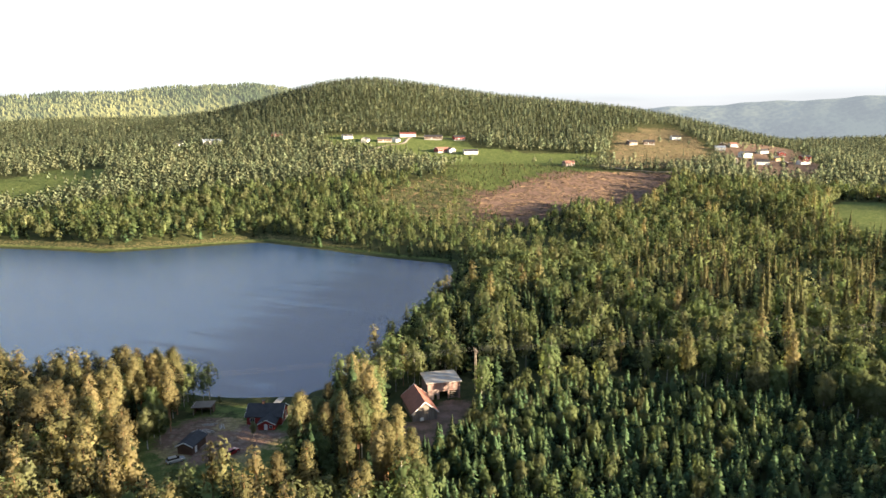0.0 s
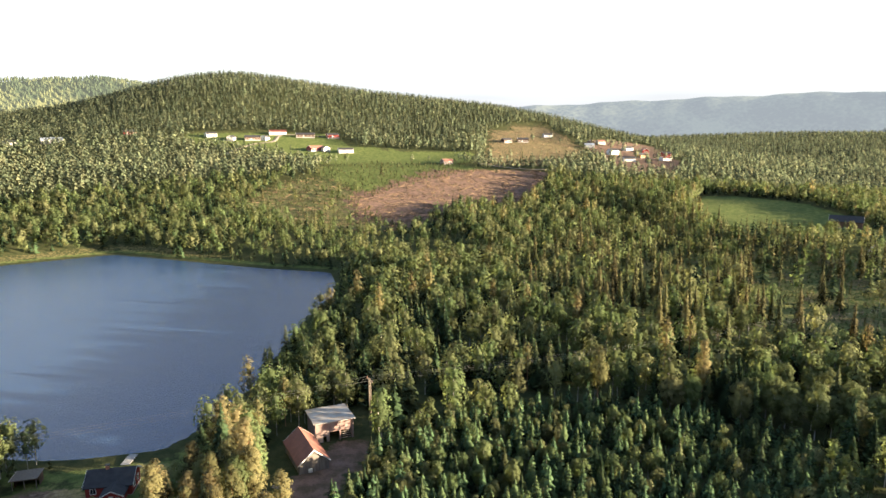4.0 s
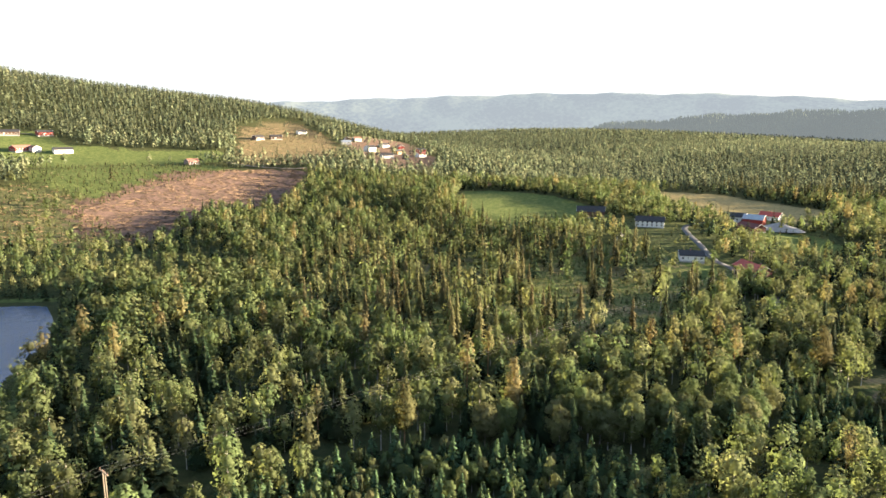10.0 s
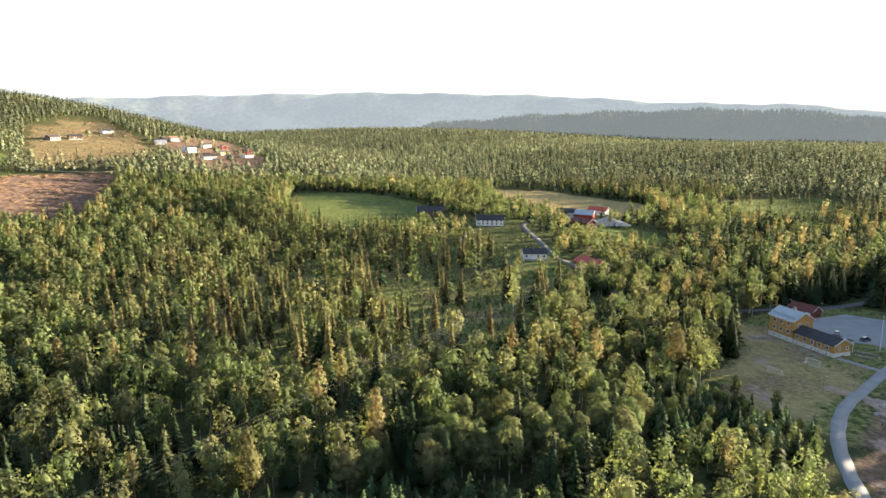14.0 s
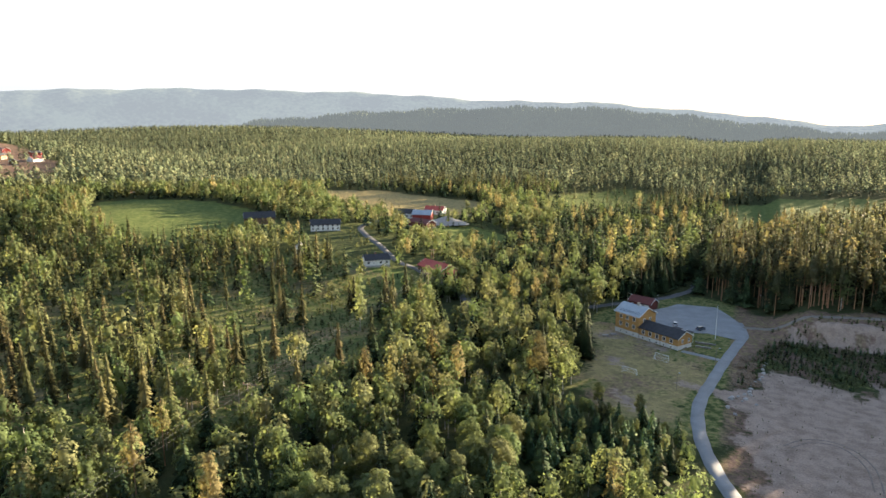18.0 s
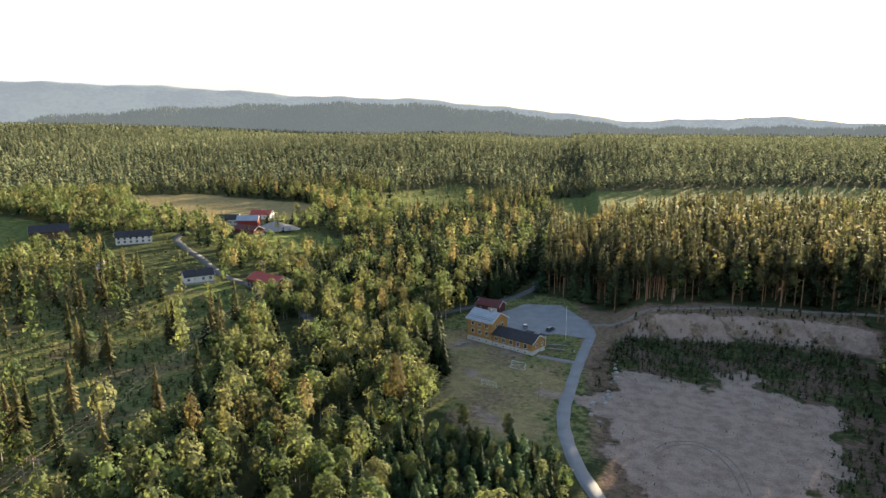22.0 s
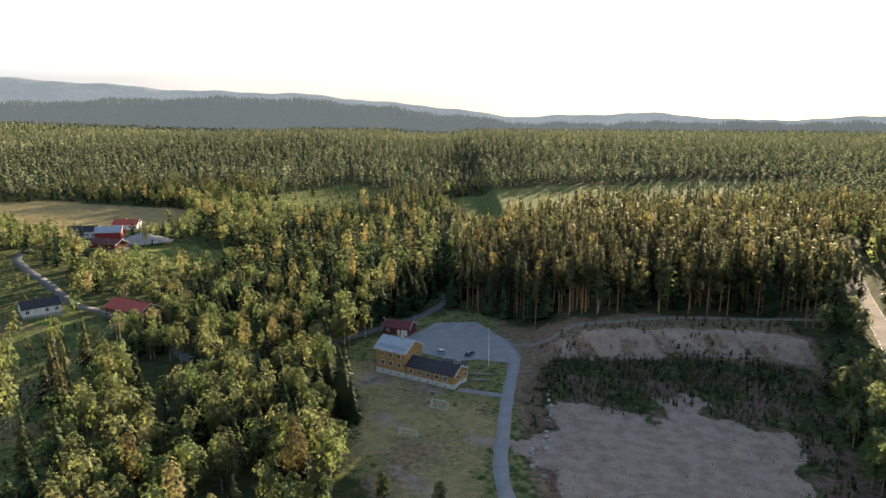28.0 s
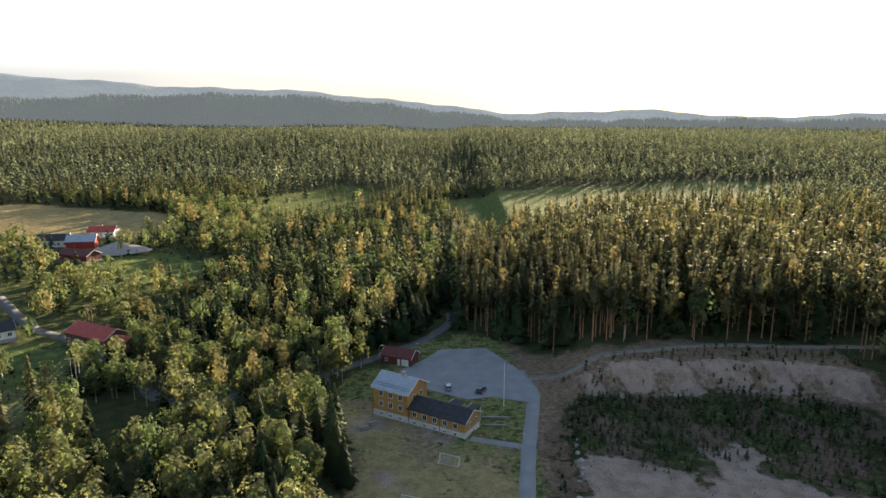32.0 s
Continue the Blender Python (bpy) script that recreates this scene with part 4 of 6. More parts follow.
    # trees that stand out by themselves; first six: pines added to shade the pitch
    for x, y, k, sz in ((50, 211, 6, 1.1), (53, 214, 6, 1.15), (56, 211, 6, 1.1), (58, 216, 6, 1.15), (47, 213, 6, 1.1), (61, 212, 6, 1.1), (-24.5, 139, 1, 1.05), (-25.5, 146, 1, 1.1), (-22, 134, 1, 0.85), (-33, 196, 0, 1.2), (-31, 192, 0, 1.0),
                        (-63, -131, 0, 1.0), (-60, -128, 0, 1.05), (-57, -133, 0, 1.1), (-66, -128, 0, 0.9), (-54, -129, 0, 1.0), (-155, 187, 1, 1.0), (-147, 189, 0, 0.85), (-132, 187, 0, 0.85), (-34, 203, 0, 1.1), (-10, 96, 0, 0.55), (2, 93, 0, 0.5), (-46, -137, 1, 1.15), (-49, -133, 1, 1.2), (-44, -133, 1, 1.0), (-66, -134, 0, 0.8),
                        (-462, -115, 1, 1.25), (-401, -88, 2, 1.05), (-408, -73, 0, 0.8), (-410, -61, 0, 0.85), (-425, -94, 2, 0.95), (-376, 22, 1, 1.0), (-490, 112, 0, 0.75), (-489, -149, 2, 1.1),
                        (-528, -133, 0, 0.9), (-675, 217, 2, 1.0), (-704, 195, 2, 0.95), (-157, 191, 1, 1.05), (-213, 304, 1, 1.1), (-217, 309, 1, 1.0), (-232, 321, 1, 1.1), (-224, 342, 0, 1.1),
                        (-36, -131, 4, 0.95), (-30, -134, 4, 0.9), (-33, -127, 4, 0.85), (-26, -130, 4, 0.9), (-40, -129, 4, 1.0), (-28, -138, 4, 0.8), (-22, -138, 4, 0.85), (-68, -189, 0, 1.0), (-72, -193, 4, 0.95), (-65, -194, 0, 1.05), (-75, -188, 0, 0.9), (-62, -192, 4, 1.0), (-75, -184, 0, 0.9), (-78, -180, 0, 0.95), (-72, -186, 0, 0.85), (-39.5, -185, 0, 0.75), (-43, -183, 0, 0.8), (-51, -183, 4, 0.9), (-47, -186, 0, 0.85), (-57, -185, 4, 0.95), (-62, -186, 0, 0.9), (-46, -159.6, 0, 0.3), (-49, -150, 0, 0.26), (-46, -148, 0, 0.3), (-75, -181, 0, 0.7), (-76, -186, 0, 0.9), (-24.6, -202, 0, 0.9), (-27, -195, 0, 0.85), (-19.6, -190, 0, 0.8), (-18, -200, 0, 0.85), (-4, -152, 0, 0.75), (-1, -148, 0, 0.75), (-70, -198, 4, 1.0)):
        spots.append((x, y, k, sz, 61.0))
    # no spruces on the cabin's shore, and a free view over the jetty
    return [s for s in spots if not (s[2] == 1 and -90 < s[0] < -50 and -186 < s[1] < -140 or -90 < s[0] < -60 and -174 < s[1] < -142)]


def plant():
    spots = place_trees()
    X, Y, K, S, D = (np.array(v) for v in zip(*spots))
    Z = height(X, Y)
    squat = np.where(K == 0, rng.uniform(0.80, 1.06, len(X)), np.where(K == 1, 0.9, 1.0))
    spin, tint, pick = rng.uniform(0, 6.283, len(X)), rng.random(len(X)), rng.integers(0, 5, len(X))
    LABEL = dict(birch="tall silver birch with pale bark and yellow-green leaves", spruce="dark green spruce with drooping boughs",
                 thin_spruce="slim brownish spruce remaining in the logged wood", young_spruce="young bushy spruce in a dense stand",
                 pine="tall pine with an orange trunk and olive crown", bush="low leafy bush", tall_pine="tall straight pine of the dense pine wood")
    most = dict(birch=240, spruce=110, thin_spruce=60, young_spruce=110, pine=90, bush=0, tall_pine=60)
    near = off_line(X, Y, [(-50, -190), (-15, -112), (-52, -40), (-47, 8), (-28, 50), (5, 92), (-30, 150)])
    single = np.zeros(len(X), bool)
    for i, k in enumerate(KINDS):
        ids = np.nonzero((K == i) & (D < 330))[0]
        ids = ids[np.argsort(near[ids])][:{'spruce': 180, 'thin_spruce': 115, 'pine': 185, 'tall_pine': 110}.get(k, 300) if most[k] else 0]
        ids = np.concatenate([ids[:most[k]], ids[most[k]:][near[ids[most[k]:]] < 215]])
        single[ids] = True
        if not len(ids):
            continue
        name = {"thin_spruce": "spruce", "tall_pine": "pine"}.get(k, k) + "_tree"
        models = [[(mesh_np("trunk", sv, sf, BARK[k]), mesh_np("crown", cv, cf, LEAF[k], soft=cn)) for (sv, sf), (cv, cf, cn) in SHAPES[k, lod]] for lod in (0, 1)]
        for place, j in enumerate(ids):
            t, c = models[place >= most[k]][pick[j]]
            root = tagged(new(name), LABEL[k], "tree", group=k.replace("_", " ") + " trees of the wood")
            root.matrix_world = Matrix.Translation((X[j], Y[j], Z[j])) @ Matrix.Rotation(spin[j], 4, 'Z') @ Matrix.Diagonal((S[j], S[j], S[j] * squat[j], 1))
            for nm, me in (("trunk", t), ("crown", c)):
                ob = new(nm, me)
                ob.parent = root
    # the rest of the woods, joined
    for i, k in enumerate(KINDS):
        split = 180 if k == "tall_pine" else 120
        for lod, lo, hi in ((1, 0, split), (2, split, 2000)):
            ids = np.nonzero((K == i) & ~single & (near >= lo) & (near < hi) & (D < 620))[0]
            if not len(ids):
                continue
            for which, material, nm in ((1, LEAF[k], k + "_woods"), (0, BARK[k], k + "_trunks")):
                if which == 0 and (k == "bush" or lod == 2):
                    continue
                V, F, T, N, n0 = [], [], [], [], 0
                for p in range(5):
                    sel = ids[pick[ids] == p]
                    v, f, *sn = SHAPES[k, lod][p][which]
                    if not len(sel):
                        continue
                    co, si = np.cos(spin[sel])[:, None], np.sin(spin[sel])[:, None]
                    s = S[sel][:, None]
                    W = np.stack([(v[:, 0] * co - v[:, 1] * si) * s + X[sel][:, None], (v[:, 0] * si + v[:, 1] * co) * s + Y[sel][:, None],
                                  v[:, 2] * s * squat[sel][:, None] + Z[sel][:, None]], -1)
                    V.append(W.reshape(-1, 3))
                    F.append((f[None] + (np.arange(len(sel)) * len(v))[:, None, None] + n0).reshape(-1, f.shape[1]))
                    T.append(np.repeat(tint[sel], len(v)))
                    if which:
                        q = sn[0]
                        N.append(np.stack([q[:, 0] * co - q[:, 1] * si, q[:, 0] * si + q[:, 1] * co, np.broadcast_to(q[:, 2], (len(sel), len(q)))], -1).reshape(-1, 3))
                    n0 += len(sel) * len(v)
                me = mesh_np(nm, np.concatenate(V), np.concatenate(F), material, np.concatenate(T), np.concatenate(N) if which else None)
                tagged(new(nm, me), "dense " + k.replace("_", " ") + (" foliage of the woods" if which else " stems of the woods"), "forest", kind="stuff")
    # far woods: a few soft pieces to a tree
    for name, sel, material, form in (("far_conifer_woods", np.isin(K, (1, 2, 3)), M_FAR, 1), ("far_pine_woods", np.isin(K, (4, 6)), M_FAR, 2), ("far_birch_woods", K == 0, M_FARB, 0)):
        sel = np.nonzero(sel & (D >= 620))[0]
        V, F, T, N, n0 = [], [], [], [], 0
        for p in range(5):
            rg, ids = np.random.default_rng(900 + 10 * form + p), sel[pick[sel] == p]
            m = 12
            u = (np.arange(m) + rg.uniform(0.2, 0.8, m)) / m
            th = np.arange(m) * 2.4 + rg.uniform(-0.4, 0.4, m)
            tall, low, wide = ((14.0, 3.5, 3.1), (17.0, 2.0, 2.9), (17.0, 6.5, 2.6))[form]
            reach = wide * (birch_outline(u), (1 - u) ** 0.85, pine_outline(u))[form] * 0.62
            c = np.stack([reach * np.cos(th), reach * np.sin(th), low + (tall - low) * u * 0.94], -1)
            soft = np.stack([np.cos(th), np.sin(th), 0.35 + 0.5 * u], -1)
            soft /= np.linalg.norm(soft, axis=1, keepdims=True)
            size = np.maximum(0.8, 1.65 * reach / (0.62 * wide))[:, None]
            up = np.tile((0.0, 0.0, 1.0), (m, 1))
            a_ = np.cross(up, soft)
            a_ /= np.linalg.norm(a_, axis=1, keepdims=True)
            b_ = np.cross(soft, a_)
            tip, base = (1.35, 0.75) if form == 1 else (1.15, 0.95)
            v = np.stack([c + b_ * size * tip, c - b_ * size * base + a_ * size * rg.uniform(0.8, 1.2, (m, 1)), c - b_ * size * base - a_ * size * rg.uniform(0.8, 1.2, (m, 1))], 1).reshape(-1, 3)
            f = np.arange(3 * m).reshape(m, 3)
            sn = np.repeat(soft, 3, 0)
            n = len(ids)
            wider = np.where(D[ids] > 1600, 1.7, 1.12)
            co, si = np.cos(spin[ids])[:, None], np.sin(spin[ids])[:, None]
            s = (S[ids] * wider)[:, None]
            V.append(np.stack([(v[:, 0] * co - v[:, 1] * si) * s + X[ids][:, None], (v[:, 0] * si + v[:, 1] * co) * s + Y[ids][:, None],
                               v[:, 2] * S[ids][:, None] + Z[ids][:, None]], -1).reshape(-1, 3))
            N.append(np.stack([sn[:, 0] * co - sn[:, 1] * si, sn[:, 0] * si + sn[:, 1] * co, np.broadcast_to(sn[:, 2], (n, len(v)))], -1).reshape(-1, 3))
            F.append((f[None] + (np.arange(n) * len(v))[:, None, None] + n0).reshape(-1, 3))
            T.append(np.repeat(tint[ids], len(v)))
            n0 += n * len(v)
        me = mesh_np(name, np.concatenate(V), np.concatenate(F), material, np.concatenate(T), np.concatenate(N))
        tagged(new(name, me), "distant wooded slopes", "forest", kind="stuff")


# ---- distant hills ----
def distant_hills():
    """Wooded ridges at the edge of sight, their haze put into colour and emission."""
    def ridge_material(low, lit, haze_tint, haze_strength, grain):
        m = bpy.data.materials.new("haze_painted_woods")
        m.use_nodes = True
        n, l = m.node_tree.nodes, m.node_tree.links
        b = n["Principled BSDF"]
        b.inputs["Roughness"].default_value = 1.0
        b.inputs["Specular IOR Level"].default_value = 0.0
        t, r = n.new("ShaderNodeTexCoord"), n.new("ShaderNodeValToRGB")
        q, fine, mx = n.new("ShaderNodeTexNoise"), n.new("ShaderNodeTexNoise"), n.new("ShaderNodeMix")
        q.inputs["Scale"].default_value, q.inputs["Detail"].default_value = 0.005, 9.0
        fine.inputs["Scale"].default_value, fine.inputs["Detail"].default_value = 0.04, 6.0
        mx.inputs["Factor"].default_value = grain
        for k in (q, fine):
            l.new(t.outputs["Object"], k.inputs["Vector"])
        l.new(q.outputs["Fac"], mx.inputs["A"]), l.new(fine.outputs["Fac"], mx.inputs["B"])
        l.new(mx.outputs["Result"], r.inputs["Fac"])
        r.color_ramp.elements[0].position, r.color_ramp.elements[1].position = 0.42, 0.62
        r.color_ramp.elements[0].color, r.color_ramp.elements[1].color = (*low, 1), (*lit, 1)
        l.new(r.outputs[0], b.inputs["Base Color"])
        # distance haze, painted as a pale emission of the woods themselves
        b.inputs["Emission Color"].default_value = (*haze_tint, 1)
        b.inputs["Emission Strength"].default_value = haze_strength
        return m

    # rings of ridges: bearing and height in degrees above the eye; span: bearings on which trees can be told apart
    far = ((-150, 1.0), (-75, 1.5), (-68, 1.85), (-60, 2.2), (-51, 2.5), (-45, 2.65), (-38, 2.55), (-32, 2.45), (-26, 2.1), (-22, 1.8), (-12, 1.6), (-7, 1.05),
           (-1.5, 0.6), (5, -0.3), (10, -0.1), (17, 0.1), (22, -0.5), (28, -0.4), (34, 0.0), (50, 0.4), (80, 0.3))
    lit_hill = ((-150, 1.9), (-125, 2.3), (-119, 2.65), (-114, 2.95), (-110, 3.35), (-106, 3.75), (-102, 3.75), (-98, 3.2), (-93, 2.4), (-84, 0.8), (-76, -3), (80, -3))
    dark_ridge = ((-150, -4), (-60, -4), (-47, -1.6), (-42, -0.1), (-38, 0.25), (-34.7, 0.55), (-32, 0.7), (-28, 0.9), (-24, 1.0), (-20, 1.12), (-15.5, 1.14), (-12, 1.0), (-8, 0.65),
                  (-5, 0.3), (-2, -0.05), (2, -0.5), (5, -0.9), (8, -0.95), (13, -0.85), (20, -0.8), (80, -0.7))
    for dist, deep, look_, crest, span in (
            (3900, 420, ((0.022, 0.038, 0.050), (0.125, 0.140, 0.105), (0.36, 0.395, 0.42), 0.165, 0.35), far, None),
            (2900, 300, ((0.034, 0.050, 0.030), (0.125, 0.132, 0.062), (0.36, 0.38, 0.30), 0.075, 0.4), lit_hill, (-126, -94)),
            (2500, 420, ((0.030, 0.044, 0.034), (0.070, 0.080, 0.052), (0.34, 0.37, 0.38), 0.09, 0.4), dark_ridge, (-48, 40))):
        bearings, heights = [c[0] for c in crest], [c[1] for c in crest]

        def spot(deg, u):
            deg = np.asarray(deg, float)
            top = np.mean([np.interp(deg + o, bearings, heights) for o in (-1.6, -0.8, 0, 0.8, 1.6)], 0)
            top = 81 + dist * np.tan(np.radians(top)) + 4 * np.sin(deg * 0.9) + 2 * np.sin(deg * 2.3 + 1) - (9 if span else 0)
            d = dist + deep * 2 * (u - 0.5)
            z = (top + 30) * np.sin(math.pi * u) ** 1.2 - 30
            return np.stack([40 + d * np.sin(np.radians(deg)), -60 + d * np.cos(np.radians(deg)), z], -1)

        deg, u = np.meshgrid(np.arange(-150, 80, 0.35), np.linspace(0, 1, 13))
        v = spot(deg, u).reshape(-1, 3)
        m = deg.shape[1]
        f = [(k * m + i, k * m + i + 1, (k + 1) * m + i + 1, (k + 1) * m + i) for k in range(12) for i in range(m - 1)]
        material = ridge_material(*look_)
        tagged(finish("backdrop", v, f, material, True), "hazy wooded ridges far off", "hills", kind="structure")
        # these trees share the ridge's material, painted haze included
        if span:
            rg = np.random.default_rng(int(dist))
            n = int((span[1] - span[0]) * 120)
            p = spot(rg.uniform(*span, n), 0.08 + 0.46 * rg.random(n) ** 0.8)
            p = p[p[:, 2] > -10]
            n, s = len(p), rg.uniform(0.7, 1.25, len(p))[:, None]
            a = rg.uniform(0, 6.283, (n, 1)) + np.arange(4) * 1.571
            ring = np.stack([4.0 * s * np.cos(a), 4.0 * s * np.sin(a), 2 + 0 * a], -1)
            body = np.stack([2.7 * s * np.cos(a + .78), 2.7 * s * np.sin(a + .78), 9 * s + 0 * a], -1)
            tip = np.stack([0 * s, 0 * s, 17 * s], -1)
            w = np.concatenate([ring, body, tip], 1) + p[:, None]
            q = np.array([t for k in range(4) for t in ((k, (k + 1) % 4, 4 + k), ((k + 1) % 4, 4 + (k + 1) % 4, 4 + k), (4 + k, 4 + (k + 1) % 4, 8))])
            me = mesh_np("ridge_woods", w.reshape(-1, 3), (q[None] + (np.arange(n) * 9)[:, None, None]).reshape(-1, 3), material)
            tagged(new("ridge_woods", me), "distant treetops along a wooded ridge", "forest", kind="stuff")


distant_hills()


# ---- buildings ----
def part(name, bm, material, parent, label=""):
    me = bpy.data.meshes.new(name)
    bm.to_mesh(me), bm.free()
    me.materials.append(material)
    ob = new(name, me)
    ob.parent = parent
    if label:
        ob["label"] = label
    return ob


def box(bm, x0, y0, z0, x1, y1, z1):
    vs = [bm.verts.new((x, y, z)) for x in (x0, x1) for y in (y0, y1) for z in (z0, z1)]
    for q in ((0, 1, 3, 2), (4, 6, 7, 5), (0, 4, 5, 1), (2, 3, 7, 6), (0, 2, 6, 4), (1, 5, 7, 3)):
        bm.faces.new([vs[i] for i in q])
    return bm


def boxed(*c):
    return box(bmesh.new(), *c)


def gable_walls(L, W, z0, z1, rise):
    """Four walls with two gables; the ridge runs along x."""
    bm = bmesh.new()
    a = [bm.verts.new(p) for p in ((0, 0, z0), (L, 0, z0), (L, W, z0), (0, W, z0), (0, 0, z1), (L, 0, z1), (L, W, z1), (0, W, z1), (0, W / 2, z1 + rise), (L, W / 2, z1 + rise))]
    for q in ((0, 1, 5, 4), (2, 3, 7, 6), (1, 2, 6, 9, 5), (3, 0, 4, 8, 7), (4, 5, 9, 8), (6, 7, 8, 9), (3, 2, 1, 0)):
        bm.faces.new([a[i] for i in q])
    return bm


def roof_slab(L, W, z1, rise, over, side, thick=0.22):
    """One slope of a gable roof, with its eave; side 0 is the front."""
    bm = bmesh.new()
    k = rise / (W / 2)
    y_e, y_r = (-over, W / 2) if side == 0 else (W + over, W / 2)
    ze, zr = z1 - k * over + 0.05, z1 + rise + 0.05
    vs = [bm.verts.new(p) for p in ((-over, y_e, ze), (L + over, y_e, ze), (L + over, y_r, zr), (-over, y_r, zr))]
    vt = [bm.verts.new((v.co.x, v.co.y, v.co.z + thick)) for v in vs]
    bm.faces.new(vs[::-1]), bm.faces.new(vt)
    for i in range(4):
        bm.faces.new((vs[i], vs[(i + 1) % 4], vt[(i + 1) % 4], vt[i]))
    return bm


def glass(name, color):
    m = bpy.data.materials.new(name)
    m.use_nodes = True
    b = m.node_tree.nodes["Principled BSDF"]
    b.inputs["Base Color"].default_value, b.inputs["Roughness"].default_value = (*color, 1), 0.08
    return m


M_GLASS = glass("window_glass", (0.02, 0.025, 0.03))
M_WHITE = mat("white_paint", (0.78, 0.77, 0.74), (0.66, 0.65, 0.62), 0.8, 0.6, fine=0.08)
M_OCHRE = mat("ochre_boards", (0.43, 0.245, 0.085), (0.36, 0.20, 0.07), 0.5, 0.7, fine=0.15, stretch=(1, 1, 3))
M_RED = mat("red_boards", (0.30, 0.045, 0.035), (0.22, 0.035, 0.03), 0.6, 0.8, fine=0.2)
M_DARKRED = mat("dark_red_boards", (0.15, 0.045, 0.036), (0.11, 0.036, 0.03), 0.6, 0.8, fine=0.2)
M_OLDRED = mat("weathered_red_boards", (0.235, 0.140, 0.120), (0.28, 0.23, 0.21), 0.5, 0.9, fine=0.3, stretch=(2, 2, .4))
M_GREYWOOD = mat("grey_weathered_boards", (0.21, 0.185, 0.16), (0.13, 0.112, 0.10), 0.7, 0.9, fine=0.35, stretch=(3, 3, .4))
M_BROWN = mat("brown_boards", (0.13, 0.075, 0.05), (0.09, 0.055, 0.04), 0.6, 0.8)
M_TILE_RED = mat("red_roof_sheet", (0.44, 0.085, 0.060), (0.34, 0.065, 0.05), 0.7, 0.6, fine=0.2)
M_TILE_FADED = mat("faded_red_tiles", (0.30, 0.145, 0.11), (0.22, 0.11, 0.085), 0.7, 0.8, fine=0.25)
M_TILE_MAROON = mat("maroon_roof_tiles", (0.16, 0.045, 0.04), (0.11, 0.04, 0.035), 0.9, 0.7, fine=0.25)
M_TILE_DARK = mat("dark_roof_felt", (0.050, 0.050, 0.055), (0.034, 0.034, 0.038), 0.7, 0.75, fine=0.25)
M_METAL = mat("grey_metal_roof", (0.42, 0.46, 0.50), (0.33, 0.37, 0.41), 0.6, 0.38, metal=0.35, fine=0.1)
M_PLASTER = mat("pale_plaster", (0.62, 0.61, 0.58), (0.50, 0.49, 0.47), 0.7, 0.85, fine=0.12)
M_CONCRETE = mat("concrete", (0.38, 0.37, 0.35), (0.28, 0.27, 0.26), 0.9, 0.9, fine=0.2)
M_WORNROOF = mat("worn_pale_roof_sheet", (0.46, 0.44, 0.41), (0.34, 0.28, 0.23), 0.5, 0.6, fine=0.25)
M_RUST = mat("rusty_red_roof_sheet", (0.29, 0.125, 0.092), (0.22, 0.10, 0.075), 0.6, 0.8, fine=0.3)
M_POLE = mat("grey_pole_wood", (0.24, 0.20, 0.16), (0.17, 0.14, 0.11), 1.5, 0.9, stretch=(1, 1, .2))
M_STEEL = mat("dark_steel", (0.07, 0.07, 0.075), None, 2.0, 0.45, metal=0.7)
M_BRICK = mat("chimney_brick", (0.30, 0.16, 0.12), (0.22, 0.12, 0.09), 2.0, 0.9)


def window(parent, u, z, wall, L, W, w=1.1, hgt=1.25, frame_mat=None, name="window", bars=True, out=0.0):
    """A window on a wall: 0 front (y=0), 1 right end (x=L), 2 back, 3 left end."""
    m = {0: pose(u, -out, z), 1: pose(L + out, u, z, 0, 0, 90), 2: pose(u, W + out, z, 0, 0, 180), 3: pose(-out, u, z, 0, 0, -90)}[wall]
    fr, t = bmesh.new(), 0.13
    for c in ((-w / 2 - t, -.06, -hgt / 2 - t, -w / 2, .05, hgt / 2 + t), (w / 2, -.06, -hgt / 2 - t, w / 2 + t, .05, hgt / 2 + t),
              (-w / 2, -.06, hgt / 2, w / 2, .05, hgt / 2 + t), (-w / 2, -.08, -hgt / 2 - t, w / 2, .05, -hgt / 2)):
        box(fr, *c)
    if bars:
        box(fr, -.035, -.05, -hgt / 2, .035, .04, hgt / 2)
    ob = part(name, fr, frame_mat or M_WHITE, parent)
    ob.matrix_local = m
    part("pane", boxed(-w / 2, -.03, -hgt / 2, w / 2, .03, hgt / 2), M_GLASS, ob)
    return ob


def gutter(parent, L, y, z, material):
    bm = boxed(-0.4, y - 0.07, z - 0.08, L + 0.4, y + 0.07, z + 0.04)
    return part("gutter", bm, material, parent)


